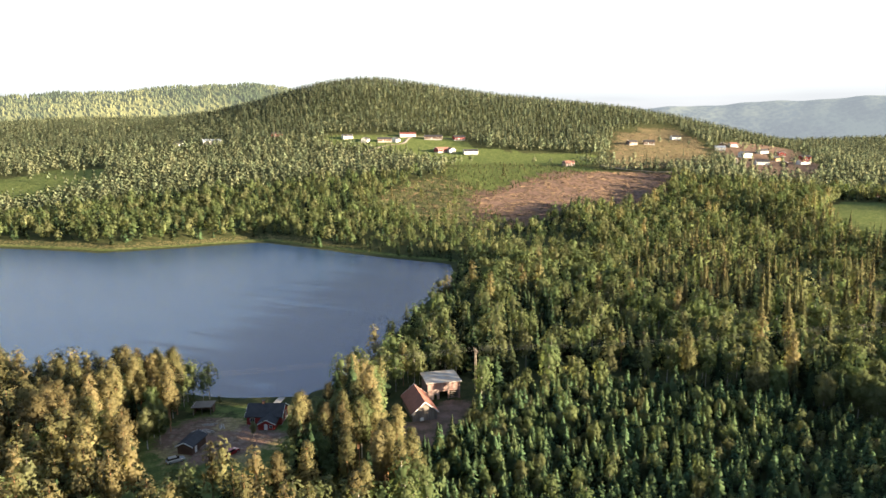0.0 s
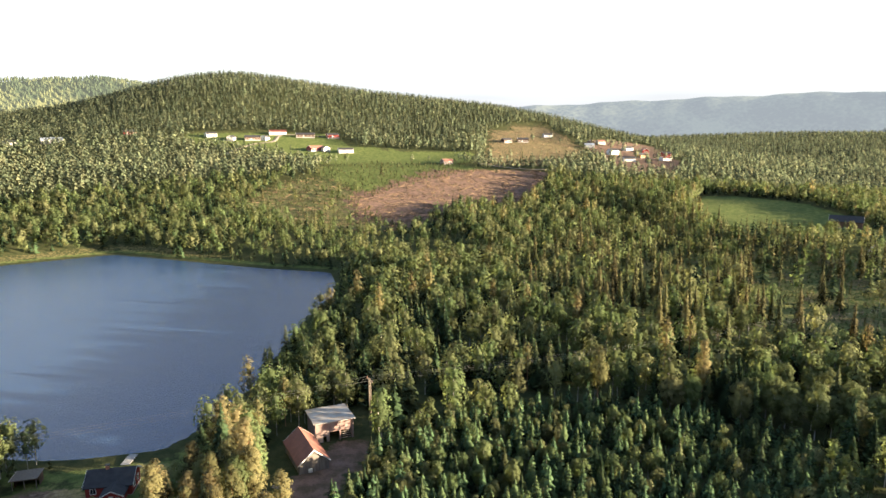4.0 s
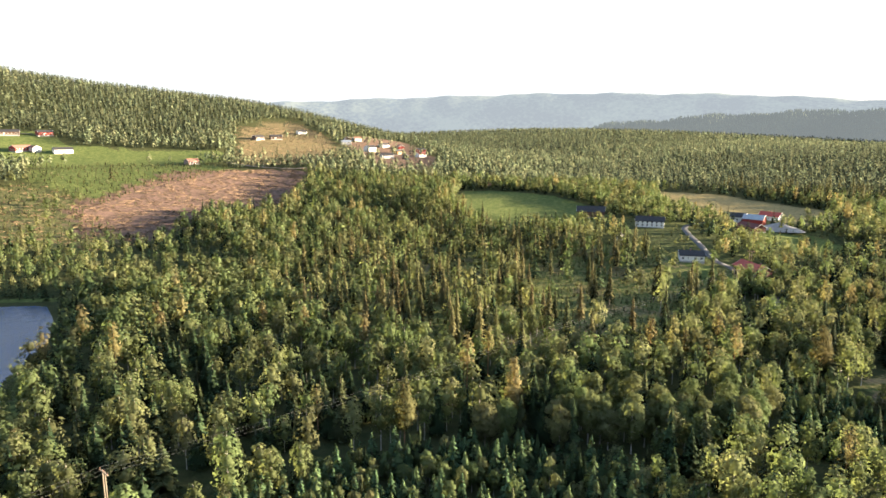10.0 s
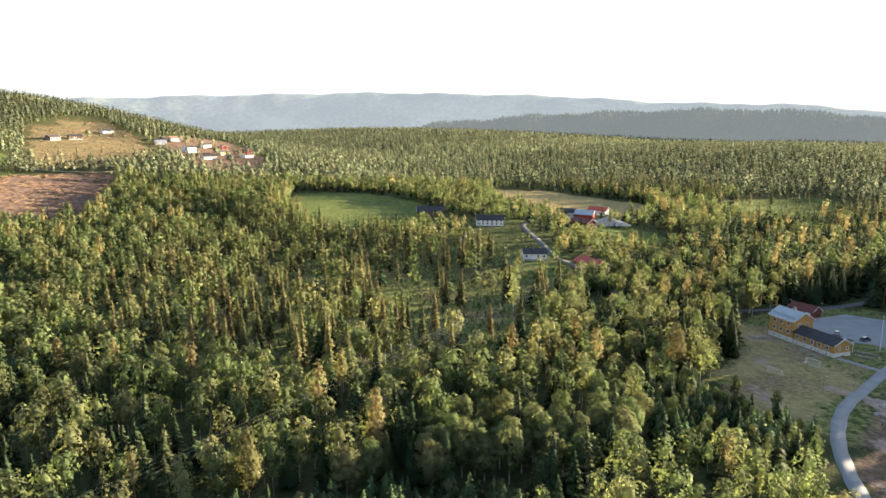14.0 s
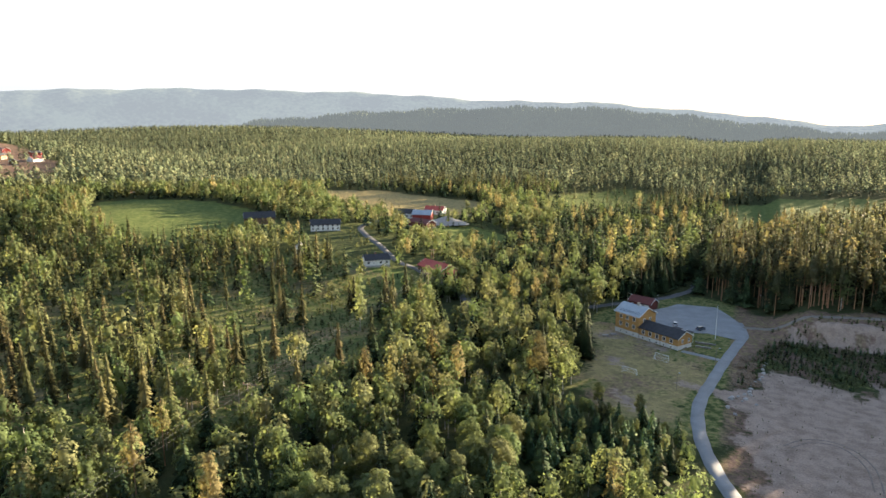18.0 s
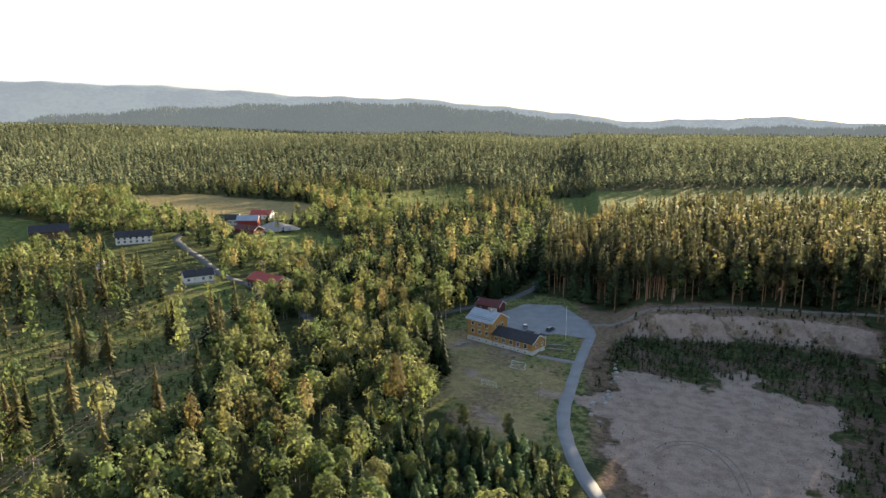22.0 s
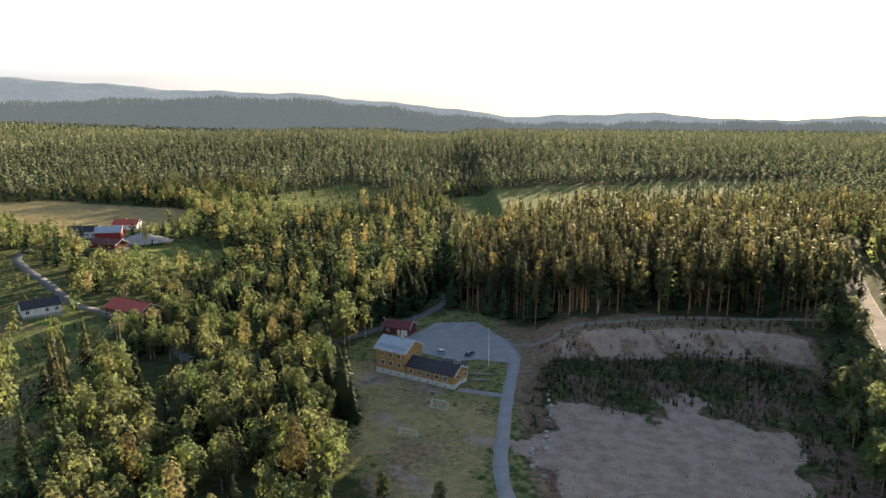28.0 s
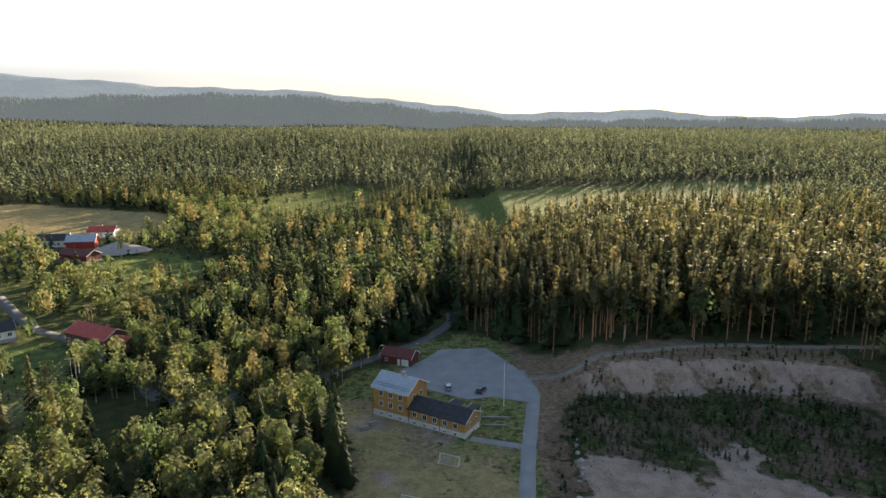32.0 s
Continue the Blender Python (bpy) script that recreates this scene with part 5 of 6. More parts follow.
def house(name, x, y, turn, L, W, wall_h, rise, wall_mat, roof_mat, label, category="house", base=0.5, over=0.45, windows=(), chimney=None,
          doors=(), group="", gz=None, w=1.1, hgt=1.2, ends=()):
    """A gabled house about its middle. windows: heights of the rows; ends: heights on the gable ends; doors: (wall, u)."""
    z = (h(x, y) if gz is None else gz) - 0.1
    root = tagged(new(name), label, category, group)
    root.matrix_world = pose(x, y, z, 0, 0, turn) @ pose(-L / 2, -W / 2, 0)
    part("foundation", boxed(-0.05, -0.05, -1.6, L + 0.05, W + 0.05, base), M_CONCRETE, root, "grey concrete foundation")
    part("wall", gable_walls(L, W, base, wall_h, rise), wall_mat, root)
    for s in (0, 1):
        part("roof", roof_slab(L, W, wall_h, rise, over, s), roof_mat, root)
    for e in (0, 1):
        bb = bmesh.new()
        k = rise / (W / 2)
        xx = -over - 0.03 if e == 0 else L + over
        for y0, y1 in ((-over, W / 2), (W + over, W / 2)):
            z0, z1 = wall_h - k * over + 0.02, wall_h + rise + 0.02
            vs = [bb.verts.new((xx + dx, yy, zz + dz)) for dx in (0, .05) for yy, zz in ((y0, z0), (y1, z1)) for dz in (0, .3)]
            for q in ((0, 1, 3, 2), (4, 6, 7, 5), (0, 4, 5, 1), (2, 3, 7, 6), (0, 2, 6, 4), (1, 5, 7, 3)):
                bb.faces.new([vs[i] for i in q])
        part("bargeboard", bb, M_WHITE, root, "white bargeboard")
    for row in windows:
        n = max(2, int(L / 2.9))
        for i in range(n):
            for wl_ in (0, 2):
                window(root, (i + .5) * L / n, row, wl_, L, W, w, hgt)
    for row in ends:
        for u in ((W / 2,) if row > wall_h else (W * .3, W * .7)):
            for wl_ in (1, 3):
                window(root, u, row, wl_, L, W, w, hgt)
    for wl_, u in doors:
        m = {0: pose(u, 0, 0), 1: pose(L, u, 0, 0, 0, 90), 2: pose(u, W, 0, 0, 0, 180), 3: pose(0, u, 0, 0, 0, -90)}[wl_]
        d = part("door", boxed(-.5, -.07, base, .5, .03, base + 2.05), M_WHITE, root, "white door")
        d.matrix_local = m
        part("handle", boxed(.3, -.13, base + 1.0, .42, -.07, base + 1.06), M_STEEL, d)
    if chimney is not None:
        c = part("chimney", boxed(chimney - .35, W / 2 - .35, wall_h, chimney + .35, W / 2 + .35, wall_h + rise + 1.0), M_BRICK, root, "brick chimney")
        part("cap", boxed(chimney - .45, W / 2 - .45, wall_h + rise + 1.0, chimney + .45, W / 2 + .45, wall_h + rise + 1.12), M_STEEL, c)
    HOUSES.append((x, y, 0.62 * math.hypot(L, W) + 2))
    return root


def school():
    """The ochre school: a tall wing with a metal roof and a long low wing with a dark roof."""
    turn = -31.0
    root = tagged(new("school"), "ochre wooden school with a white basement, beside the parking area", "school building")
    root.matrix_world = pose(-19.0, 169.2, 0.6, 0, 0, turn)
    Lh, Wh = 11.2, 9.6
    part("basement", boxed(-.04, -.04, -2.5, Lh + .04, Wh + .04, 1.25), M_PLASTER, root, "white plastered basement")
    tall = part("tall_wing", gable_walls(Lh, Wh, 1.25, 7.7, 2.6), M_OCHRE, root, "ochre boarded walls of two storeys")
    for s in (0, 1):
        r = part("roof", roof_slab(Lh, Wh, 7.7, 2.6, .5, s), M_METAL, root, "grey sheet metal roof")
        seams = bmesh.new()
        k = 2.6 / (Wh / 2)
        for i in range(16):
            xx = -.3 + i * (Lh + .6) / 15
            ya, yb = (-.5, Wh / 2) if s == 0 else (Wh + .5, Wh / 2)
            vs = [seams.verts.new((xx + dx, yy, zz + dz)) for dx in (-.03, .03) for yy, zz in ((ya, 7.7 - k * .5 + .27), (yb, 10.3 + .27)) for dz in (0, .06)]
            for q in ((0, 1, 3, 2), (4, 6, 7, 5), (0, 4, 5, 1), (2, 3, 7, 6), (0, 2, 6, 4), (1, 5, 7, 3)):
                seams.faces.new([vs[j] for j in q])
        part("seams", seams, M_METAL, r)
        if s == 0:
            rail = bmesh.new()
            for f in (.18, .30):
                yy = -.5 + f * (Wh / 2 + .5)
                zz = 7.7 - k * .5 + f * (2.6 + k * .5) + .42
                box(rail, -.3, yy - .03, zz, Lh + .3, yy + .03, zz + .06)
            part("snow_rail", rail, M_STEEL, r)
    gutter(root, Lh, -.55, 7.5, M_WHITE)
    for z in (3.3, 6.2):
        for u in (2.6, 5.7, 8.9):
            window(root, u, z, 0, Lh, Wh, 1.1, 1.4)
    for u in (2.8, 5.7, 8.9):
        window(root, u, .35, 0, Lh, Wh, .7, .6, out=.04)
    for u in (3.0, 6.4):
        window(root, u, 5.9, 1, Lh, Wh, .9, 1.2)
        window(root, u, 5.9, 3, Lh, Wh, .9, 1.2)
    for e, xx in ((0, -.53), (1, Lh + .5)):
        bb = bmesh.new()
        for y0, y1 in ((-.5, Wh / 2), (Wh + .5, Wh / 2)):
            vs = [bb.verts.new((xx + dx, yy, zz + dz)) for dx in (0, .06) for yy, zz in ((y0, 7.4), (y1, 10.3)) for dz in (0, .34)]
            for q in ((0, 1, 3, 2), (4, 6, 7, 5), (0, 4, 5, 1), (2, 3, 7, 6), (0, 2, 6, 4), (1, 5, 7, 3)):
                bb.faces.new([vs[i] for i in q])
        part("bargeboard", bb, M_WHITE, root, "white bargeboard")
    c = part("chimney", boxed(6.3, Wh / 2 - .45, 9.2, 7.2, Wh / 2 + .45, 11.3), M_CONCRETE, root, "pale chimney")
    part("cap", boxed(6.15, Wh / 2 - .6, 11.3, 7.35, Wh / 2 + .6, 11.45), M_STEEL, c)
    # low wing
    Ll, Wl, x0 = 17.2, 7.9, Lh
    part("basement", boxed(0, -.04, -2.6, Ll + .04, Wl + .04, 1.0), M_PLASTER, root, "white plastered basement").matrix_local = pose(x0, .3, 0)
    w = part("low_wing", gable_walls(Ll, Wl, 1.0, 3.75, 2.0), M_OCHRE, root, "ochre boarded walls of one storey")
    w.matrix_local = pose(x0, .3, 0)
    for s in (0, 1):
        part("roof", roof_slab(Ll, Wl, 3.75, 2.0, .5, s), M_TILE_DARK, w, "dark felt roof")
    bb = bmesh.new()
    for y0, y1 in ((-.5, Wl / 2), (Wl + .5, Wl / 2)):
        vs = [bb.verts.new((Ll + .5 + dx, yy, zz + dz)) for dx in (0, .06) for yy, zz in ((y0, 3.5), (y1, 5.75)) for dz in (0, .32)]
        for q in ((0, 1, 3, 2), (4, 6, 7, 5), (0, 4, 5, 1), (2, 3, 7, 6), (0, 2, 6, 4), (1, 5, 7, 3)):
            bb.faces.new([vs[i] for i in q])
    part("bargeboard", bb, M_WHITE, w, "white bargeboard")
    for u in (2.0, 5.1, 8.2, 11.3, 14.4):
        window(w, u, 2.35, 0, Ll, Wl, 1.1, 1.4)
    for u in (2.0, 5.1, 8.2, 11.3, 14.4):
        window(w, u, .1, 0, Ll, Wl, .75, .6, out=.04)
    for u in (2.6, 6.2):
        window(w, u, 2.45, 1, Ll, Wl, .8, 1.1)
    part("downpipe", boxed(9.7, -.14, -1.0, 9.82, -.03, 3.6), M_BROWN, w)
    part("downpipe", boxed(.1, -.14, -1.0, .22, -.03, 3.6), M_BROWN, w)
    part("basement_door", boxed(Ll + .02, 3.2, -2.2, Ll + .09, 5.4, -.1), M_GREYWOOD, w)
    # porch roofs over the entrances on the parking side
    for u, lng in ((8.2, 3.4), (13.8, 2.6)):
        p = part("porch_roof", boxed(u, Wl - 1.0, 4.2, u + lng, Wl + 2.4, 4.42), M_TILE_DARK, w, "dark flat porch roof")
        part("bargeboard", boxed(u - .06, Wl - 1.0, 4.15, u, Wl + 2.4, 4.5), M_WHITE, p)
        for dx in (.15, lng - .15):
            part("post", boxed(u + dx - .07, Wl + 2.1, 0, u + dx + .07, Wl + 2.24, 4.2), M_WHITE, p)
    # fire stair on the far gable end
    st = part("fire_stair", boxed(-2.2, 2.4, 3.9, 0, 5.0, 4.02), M_GREYWOOD, root, "grey wooden outside stair")
    for i in range(12):
        part("step", boxed(-2.2, 5.0 + .27 * i, 3.75 - .31 * i, -1.0, 5.3 + .27 * i, 3.81 - .31 * i), M_GREYWOOD, st)
    for px, py in ((-2.1, 2.5), (-2.1, 4.9), (-.2, 2.5)):
        part("post", boxed(px - .06, py - .06, -.3, px + .06, py + .06, 5.0), M_GREYWOOD, st)
    for zz in (4.4, 4.95):
        part("rail", boxed(-2.2, 2.4, zz, -2.12, 5.0, zz + .08), M_GREYWOOD, st)
        part("rail", boxed(-2.2, 2.4, zz, 0, 2.48, zz + .08), M_GREYWOOD, st)
    HOUSES.append((-8, 167, 22))
    return root


school()
house("garage", -14.2, 207.5, -22, 10.5, 6.0, 3.0, 1.9, M_DARKRED, M_TILE_MAROON, "dark red wooden garage with a white door beside the road", "garage", base=.2,
      windows=(), doors=((0, 6.2),), gz=0.1)
# farms by the winding road
house("farmhouse", -229, 277, 35, 19, 9, 4.6, 2.8, M_WHITE, M_TILE_DARK, "white farmhouse with a dark roof among trees", windows=(1.9, 3.9), ends=(5.6,), chimney=9, doors=((0, 9),))
house("house", -153, 214, 42, 13, 8.5, 3.4, 2.2, M_WHITE, M_TILE_DARK, "small white house with a dark roof by the road", windows=(2.0,), chimney=6, doors=((0, 5),))
house("barn", -291, 285, 42, 21, 11, 5.0, 3.6, M_BROWN, M_TILE_DARK, "dark red-brown barn with a blue-black roof", "barn", windows=())
house("house", -200, 385, 6, 15, 9, 3.6, 2.6, M_WHITE, M_TILE_RED, "white house with a red roof beside the yellow field", windows=(2.0,), ends=(4.6,), chimney=7, doors=((0, 7),))
house("barn", -212, 356, 12, 16, 9, 4.2, 2.6, M_WHITE, M_TILE_DARK, "white and red farm building with a dark roof", "barn", windows=(2.2,))
house("barn", -194, 351, 12, 14, 9, 4.6, 2.8, M_RED, M_METAL, "red barn with a grey metal roof", "barn", windows=())
house("barn", -180, 322, -20, 18, 9, 3.2, 2.2, M_DARKRED, M_TILE_MAROON, "low dark red barn with a maroon roof", "barn", windows=())
house("house", -120, 220, -27, 20, 10, 4.6, 2.6, M_BROWN, M_TILE_RED, "house with a long red metal roof among trees", windows=(2.0,), ends=(3.0,), chimney=16, doors=((0, 6),))
# by the lake
house("cabin", -58.8, -158.3, 86, 9.8, 7.5, 3.0, 2.2, M_RED, M_TILE_DARK, "dark red cabin with a black roof by the lake", "cabin", windows=(1.9,), ends=(1.9,), chimney=4)


def carport(x, y, turn):
    """An open shelter on posts, with boarded back and sides and a lean-to roof."""
    root = tagged(new("carport"), "open dark timber carport with a grey lean-to roof near the lake", "carport")
    root.matrix_world = pose(x, y, h(x, y), 0, 0, turn)
    for px in (-2.5, 0, 2.5):
        part("post", boxed(px - .08, -2.6, -.3, px + .08, -2.44, 2.6), M_GREYWOOD, root)
    for i in range(16):
        part("board", boxed(-2.62 + .33 * i, 2.5, -.2, -2.32 + .33 * i, 2.56 + .02 * (i % 2), 2.3), M_BROWN, root)
    for px in (-2.64, 2.58):
        part("side_wall", boxed(px, -.8, -.2, px + .06, 2.5, 2.3), M_BROWN, root)
    part("beam", boxed(-2.7, -2.62, 2.55, 2.7, -2.42, 2.72), M_GREYWOOD, root)
    part("roof", boxed(-2.9, -3.0, -.06, 2.9, 3.0, .06), M_GREYWOOD, root, "grey boarded roof").matrix_local = pose(0, 0, 2.62, -4)
    part("roof_edge", boxed(-2.96, -3.02, -.08, -2.82, 3.02, .1), M_WORNROOF, root, "pale edge strip").matrix_local = pose(0, 0, 2.62, -4)
    HOUSES.append((x, y, 6))


carport(-66.8, -178.5, 92)
house("shed", -40, -174, 168, 7.0, 4.0, 2.4, 0.9, M_BROWN, M_TILE_DARK, "dark shed with a blue-black roof and a white door", "shed", base=.1, doors=((0, 1.8),))


def old_barn():
    """The tall barn with a single-pitch pale roof and open bays."""
    root = tagged(new("barn"), "weathered red barn with a worn pale single-pitch roof", "barn")
    z = -1.4
    root.matrix_world = pose(-67.4, -111.6, z, 0, 0, 98)
    L, W, lo, hi = 10.2, 10.5, 6.3, 5.4
    k = L / 12
    bm = bmesh.new()
    a = [bm.verts.new(p) for p in ((0, 0, 0), (L, 0, 0), (L, W, 0), (0, W, 0), (0, 0, lo), (L, 0, lo), (L, W, hi), (0, W, hi))]
    for q in ((2, 3, 7, 6), (1, 2, 6, 5), (3, 0, 4, 7)):
        bm.faces.new([a[i] for i in q])
    part("wall", bm, M_OLDRED, root)
    for c in ((0, -.1, 0, 2.4, .1, lo), (3.4, -.1, 0, 4.4, .1, lo), (7.4, -.1, 0, 8.0, .1, lo), (11.4, -.1, 0, 12, .1, lo), (2.4, -.1, 2.4, 3.4, .1, lo), (4.4, -.1, 3.4, 11.4, .1, lo)):
        part("front_wall", boxed(c[0] * k, c[1], c[2], c[3] * k, c[4], c[5]), M_OLDRED, root)
    for i in range(5):
        part("rail", boxed(8.0 * k, -.05, .5 + .58 * i, 11.4 * k, .05, .72 + .58 * i), M_GREYWOOD, root)
    r = bmesh.new()
    vs = [r.verts.new(p) for p in ((-.5, -.6, lo - .05), (L + .5, -.6, lo - .05), (L + .5, W + .5, hi + .2), (-.5, W + .5, hi + .2))]
    vt = [r.verts.new(v.co + Vector((0, 0, .22))) for v in vs]
    r.faces.new(vs[::-1]), r.faces.new(vt)
    for i in range(4):
        r.faces.new((vs[i], vs[(i + 1) % 4], vt[(i + 1) % 4], vt[i]))
    part("roof", r, M_WORNROOF, root, "worn pale sheet roof with rust")
    part("floor", boxed(0, 0, -.6, L, W, .05), M_CONCRETE, root)
    HOUSES.append((-72, -106, 11))


old_barn()
house("barn", -59.2, -114.4, 192, 13.5, 7.2, 3.6, 3.0, M_GREYWOOD, M_RUST, "grey weathered barn with a rusty red roof", "barn", base=.1, gz=-1.4, doors=((1, 4.5), (3, 4.5)))
# gardens and yards in front of the farm buildings
HOUSES += [(-24.5, 142, 9), (-22, 130, 7), (-20, 121, 5), (-219, 263, 16), (-212, 256, 13), (-149, 203, 14), (-114, 208, 12), (-185, 340, 14), (-172, 310, 12), (-192, 374, 14), (-280, 272, 16), (-121, 203, 11), (-108, 212, 10), (-126, 208, 9), (-76, 150, 9), (-84, 158, 9), (-90, 166, 8)]
# across the valley
for hx, hy, tn, L, W, wm, rm, lab in (
        (-688, 91, 15, 13, 9, M_OLDRED, M_TILE_FADED, "small red field barn with a red roof"), (-800, -58, 30, 20, 11, M_RED, M_TILE_FADED, "red farmhouse with white gable"),
        (-797, -46, 110, 13, 9, M_WHITE, M_TILE_FADED, "white annex with a red roof"),
        (-786, -20, 5, 19, 10, M_WHITE, M_TILE_DARK, "white farmhouse beside the meadow"), (-876, -193, 20, 14, 10, M_WHITE, M_TILE_DARK, "white house at the edge of the wood"),
        (-856, -165, 75, 16, 9, M_PLASTER, M_TILE_DARK, "pale house at the edge of the meadow"), (-857, -138, 5, 20, 10, M_BROWN, M_TILE_DARK, "brown house with a broad dark roof"),
        (-858, -122, 60, 12, 9, M_WHITE, M_TILE_DARK, "white gabled house by the village road"),
        (-892, -104, 8, 24, 9, M_PLASTER, M_TILE_MAROON, "long pale house with a maroon roof"), (-876, -66, -6, 26, 10, M_BROWN, M_TILE_DARK, "long dark house below the hill"),
        (-874, -28, 12, 17, 10, M_RED, M_TILE_DARK, "red house below the hill"),
        (-905, -300, 10, 16, 10, M_RED, M_TILE_DARK, "red house among trees"), (-880, -390, 20, 26, 12, M_WHITE, M_METAL, "large white house with a pale roof"),
        (-885, -440, 60, 16, 9, M_WHITE, M_TILE_DARK, "white house among trees"),
        (-897, 313, 0, 14, 9, M_WHITE, M_TILE_DARK, "white house high on the cleared slope"), (-853, 228, 20, 15, 9, M_BROWN, M_TILE_DARK, "unfinished brown house on the cleared slope"),
        (-856, 255, -10, 16, 9, M_BROWN, M_TILE_DARK, "dark unfinished house on the cleared slope"), (-764, 356, 10, 13, 12, M_WHITE, M_TILE_DARK, "tall white house of the village"),
        (-842, 361, 70, 14, 9, M_BROWN, M_TILE_DARK, "brown village house on the slope"), (-846, 380, 0, 12, 9, M_PLASTER, M_TILE_FADED, "pale village house with a red roof"),
        (-800, 400, 20, 16, 9, M_PLASTER, M_TILE_DARK, "grey house of the village"), (-790, 422, 75, 15, 9, M_RED, M_TILE_FADED, "red house of the village"),
        (-690, 339, -10, 16, 9, M_WHITE, M_TILE_DARK, "white village house with a dark roof"), (-682, 363, 60, 13, 9, M_BROWN, M_TILE_DARK, "brown house of the village"),
        (-713, 408, 10, 15, 9, M_WHITE, M_TILE_MAROON, "white village house with a maroon roof"), (-740, 385, 35, 14, 9, M_OCHRE, M_TILE_DARK, "yellow village house with a dark roof"),
        (-815, 345, -20, 14, 9, M_WHITE, M_METAL, "white village house with a grey metal roof"), (-770, 445, 5, 14, 9, M_RED, M_TILE_DARK, "red village house among trees"),
        (-512, 362, 20, 12, 8, M_RED, M_TILE_DARK, "red cabin behind the paddock"), (-202, 213, 35, 6, 4.5, M_WHITE, M_TILE_DARK, "small white garden house among trees")):
    house("house", hx, hy, tn + 90, L, W, 6.2 if "tall" in lab else 3.8, 2.4, wm, rm, lab, windows=(2.1,), ends=(2.1,), doors=((0, L * .4),))


# ---- things about the school, the farms and the shore ----
def prism(points, z0, z1):
    bm = bmesh.new()
    lo, hi = [bm.verts.new((*p, z0)) for p in points], [bm.verts.new((*p, z1)) for p in points]
    bm.faces.new(lo[::-1]), bm.faces.new(hi)
    for i in range(len(points)):
        j = (i + 1) % len(points)
        bm.faces.new((lo[i], lo[j], hi[j], hi[i]))
    return bm


def rod(bm, a, b, r0, r1=None, sides=8):
    """A round bar from a to b."""
    a, b = Vector(a), Vector(b)
    q = (b - a).to_track_quat('Z', 'Y')
    rings = []
    for p, r in ((a, r0), (b, r0 if r1 is None else r1)):
        rings.append([bm.verts.new(p + q @ Vector((r * math.cos(6.283 * k / sides), r * math.sin(6.283 * k / sides), 0))) for k in range(sides)])
    for k in range(sides):
        bm.faces.new((rings[0][k], rings[0][(k + 1) % sides], rings[1][(k + 1) % sides], rings[1][k]))
    bm.faces.new(rings[0][::-1]), bm.faces.new(rings[1])
    return bm


def bar(*a, **k):
    return rod(bmesh.new(), *a, **k)


def paint(name, color):
    m = bpy.data.materials.new(name)
    m.use_nodes = True
    b = m.node_tree.nodes["Principled BSDF"]
    b.inputs["Base Color"].default_value, b.inputs["Roughness"].default_value, b.inputs["Metallic"].default_value = (*color, 1), 0.28, 0.3
    b.inputs["Coat Weight"].default_value = 0.6
    return m


M_TYRE = mat("tyre_rubber", (0.02, 0.02, 0.02), None, 4, 0.9)
M_LENS = glass("lamp_lens", (0.7, 0.7, 0.65))
M_REDLENS = glass("red_lens", (0.35, 0.02, 0.02))


def car(x, y, turn, color, label, estate=True):
    """A parked car, its nose towards +y of its own axes."""
    z = max(h(x, y), 0.28 if inside(np.array([x]), np.array([y]), LOT)[0] > 0 else -9)
    root = tagged(new("car"), label, "car")
    root.matrix_world = pose(x, y, z, 0, 0, turn)
    p = paint("car_paint", color)
    bm = bmesh.new()
    rows = ((-2.2, .35, .78, .80), (-2.1, .3, .95, .86), (-1.0, .26, 1.0, .90), (.9, .26, .96, .90), (1.9, .28, .82, .86), (2.2, .36, .66, .74))
    rings = [[bm.verts.new(v) for v in ((-w, yy, a), (-w, yy, b * .8), (-w * .9, yy, b), (w * .9, yy, b), (w, yy, b * .8), (w, yy, a))] for yy, a, b, w in rows]
    for r0, r1 in zip(rings, rings[1:]):
        for k in range(6):
            bm.faces.new((r0[k], r0[(k + 1) % 6], r1[(k + 1) % 6], r1[k]))
    bm.faces.new(rings[0][::-1]), bm.faces.new(rings[-1])
    part("body", bm, p, root)
    cabin = bmesh.new()
    back = -2.0 if estate else -1.5
    lo = [cabin.verts.new(v) for v in ((-.80, back, .93), (.80, back, .93), (.80, 1.05, .95), (-.80, 1.05, .95))]
    hi = [cabin.verts.new(v) for v in ((-.62, back + .35, 1.42), (.62, back + .35, 1.42), (.62, .25, 1.42), (-.62, .25, 1.42))]
    cabin.faces.new(hi)
    for k in range(4):
        cabin.faces.new((lo[k], lo[(k + 1) % 4], hi[(k + 1) % 4], hi[k]))
    part("window", cabin, M_GLASS, root, "dark car windows")
    part("roof", boxed(-.63, back + .33, 1.41, .63, .27, 1.47), p, root)
    for sx in (-1, 1):
        for yy in (-1.35, 1.35):
            w = part("wheel", bar((sx * .70, yy, .32), (sx * .90, yy, .32), .32, sides=14), M_TYRE, root)
            part("rim", bar((sx * .88, yy, .32), (sx * .915, yy, .32), .20, sides=10), M_METAL, w)
        part("headlight", boxed(sx * .62 - .14, 2.12, .56, sx * .62 + .14, 2.2, .68), M_LENS, root)
        part("tail_light", boxed(sx * .70 - .10, -2.22, .62, sx * .70 + .10, -2.14, .82), M_REDLENS, root)
        part("mirror", boxed(sx * .93 - .09, .70, .95, sx * .93 + .09, .82, 1.08), p, root)
    return root


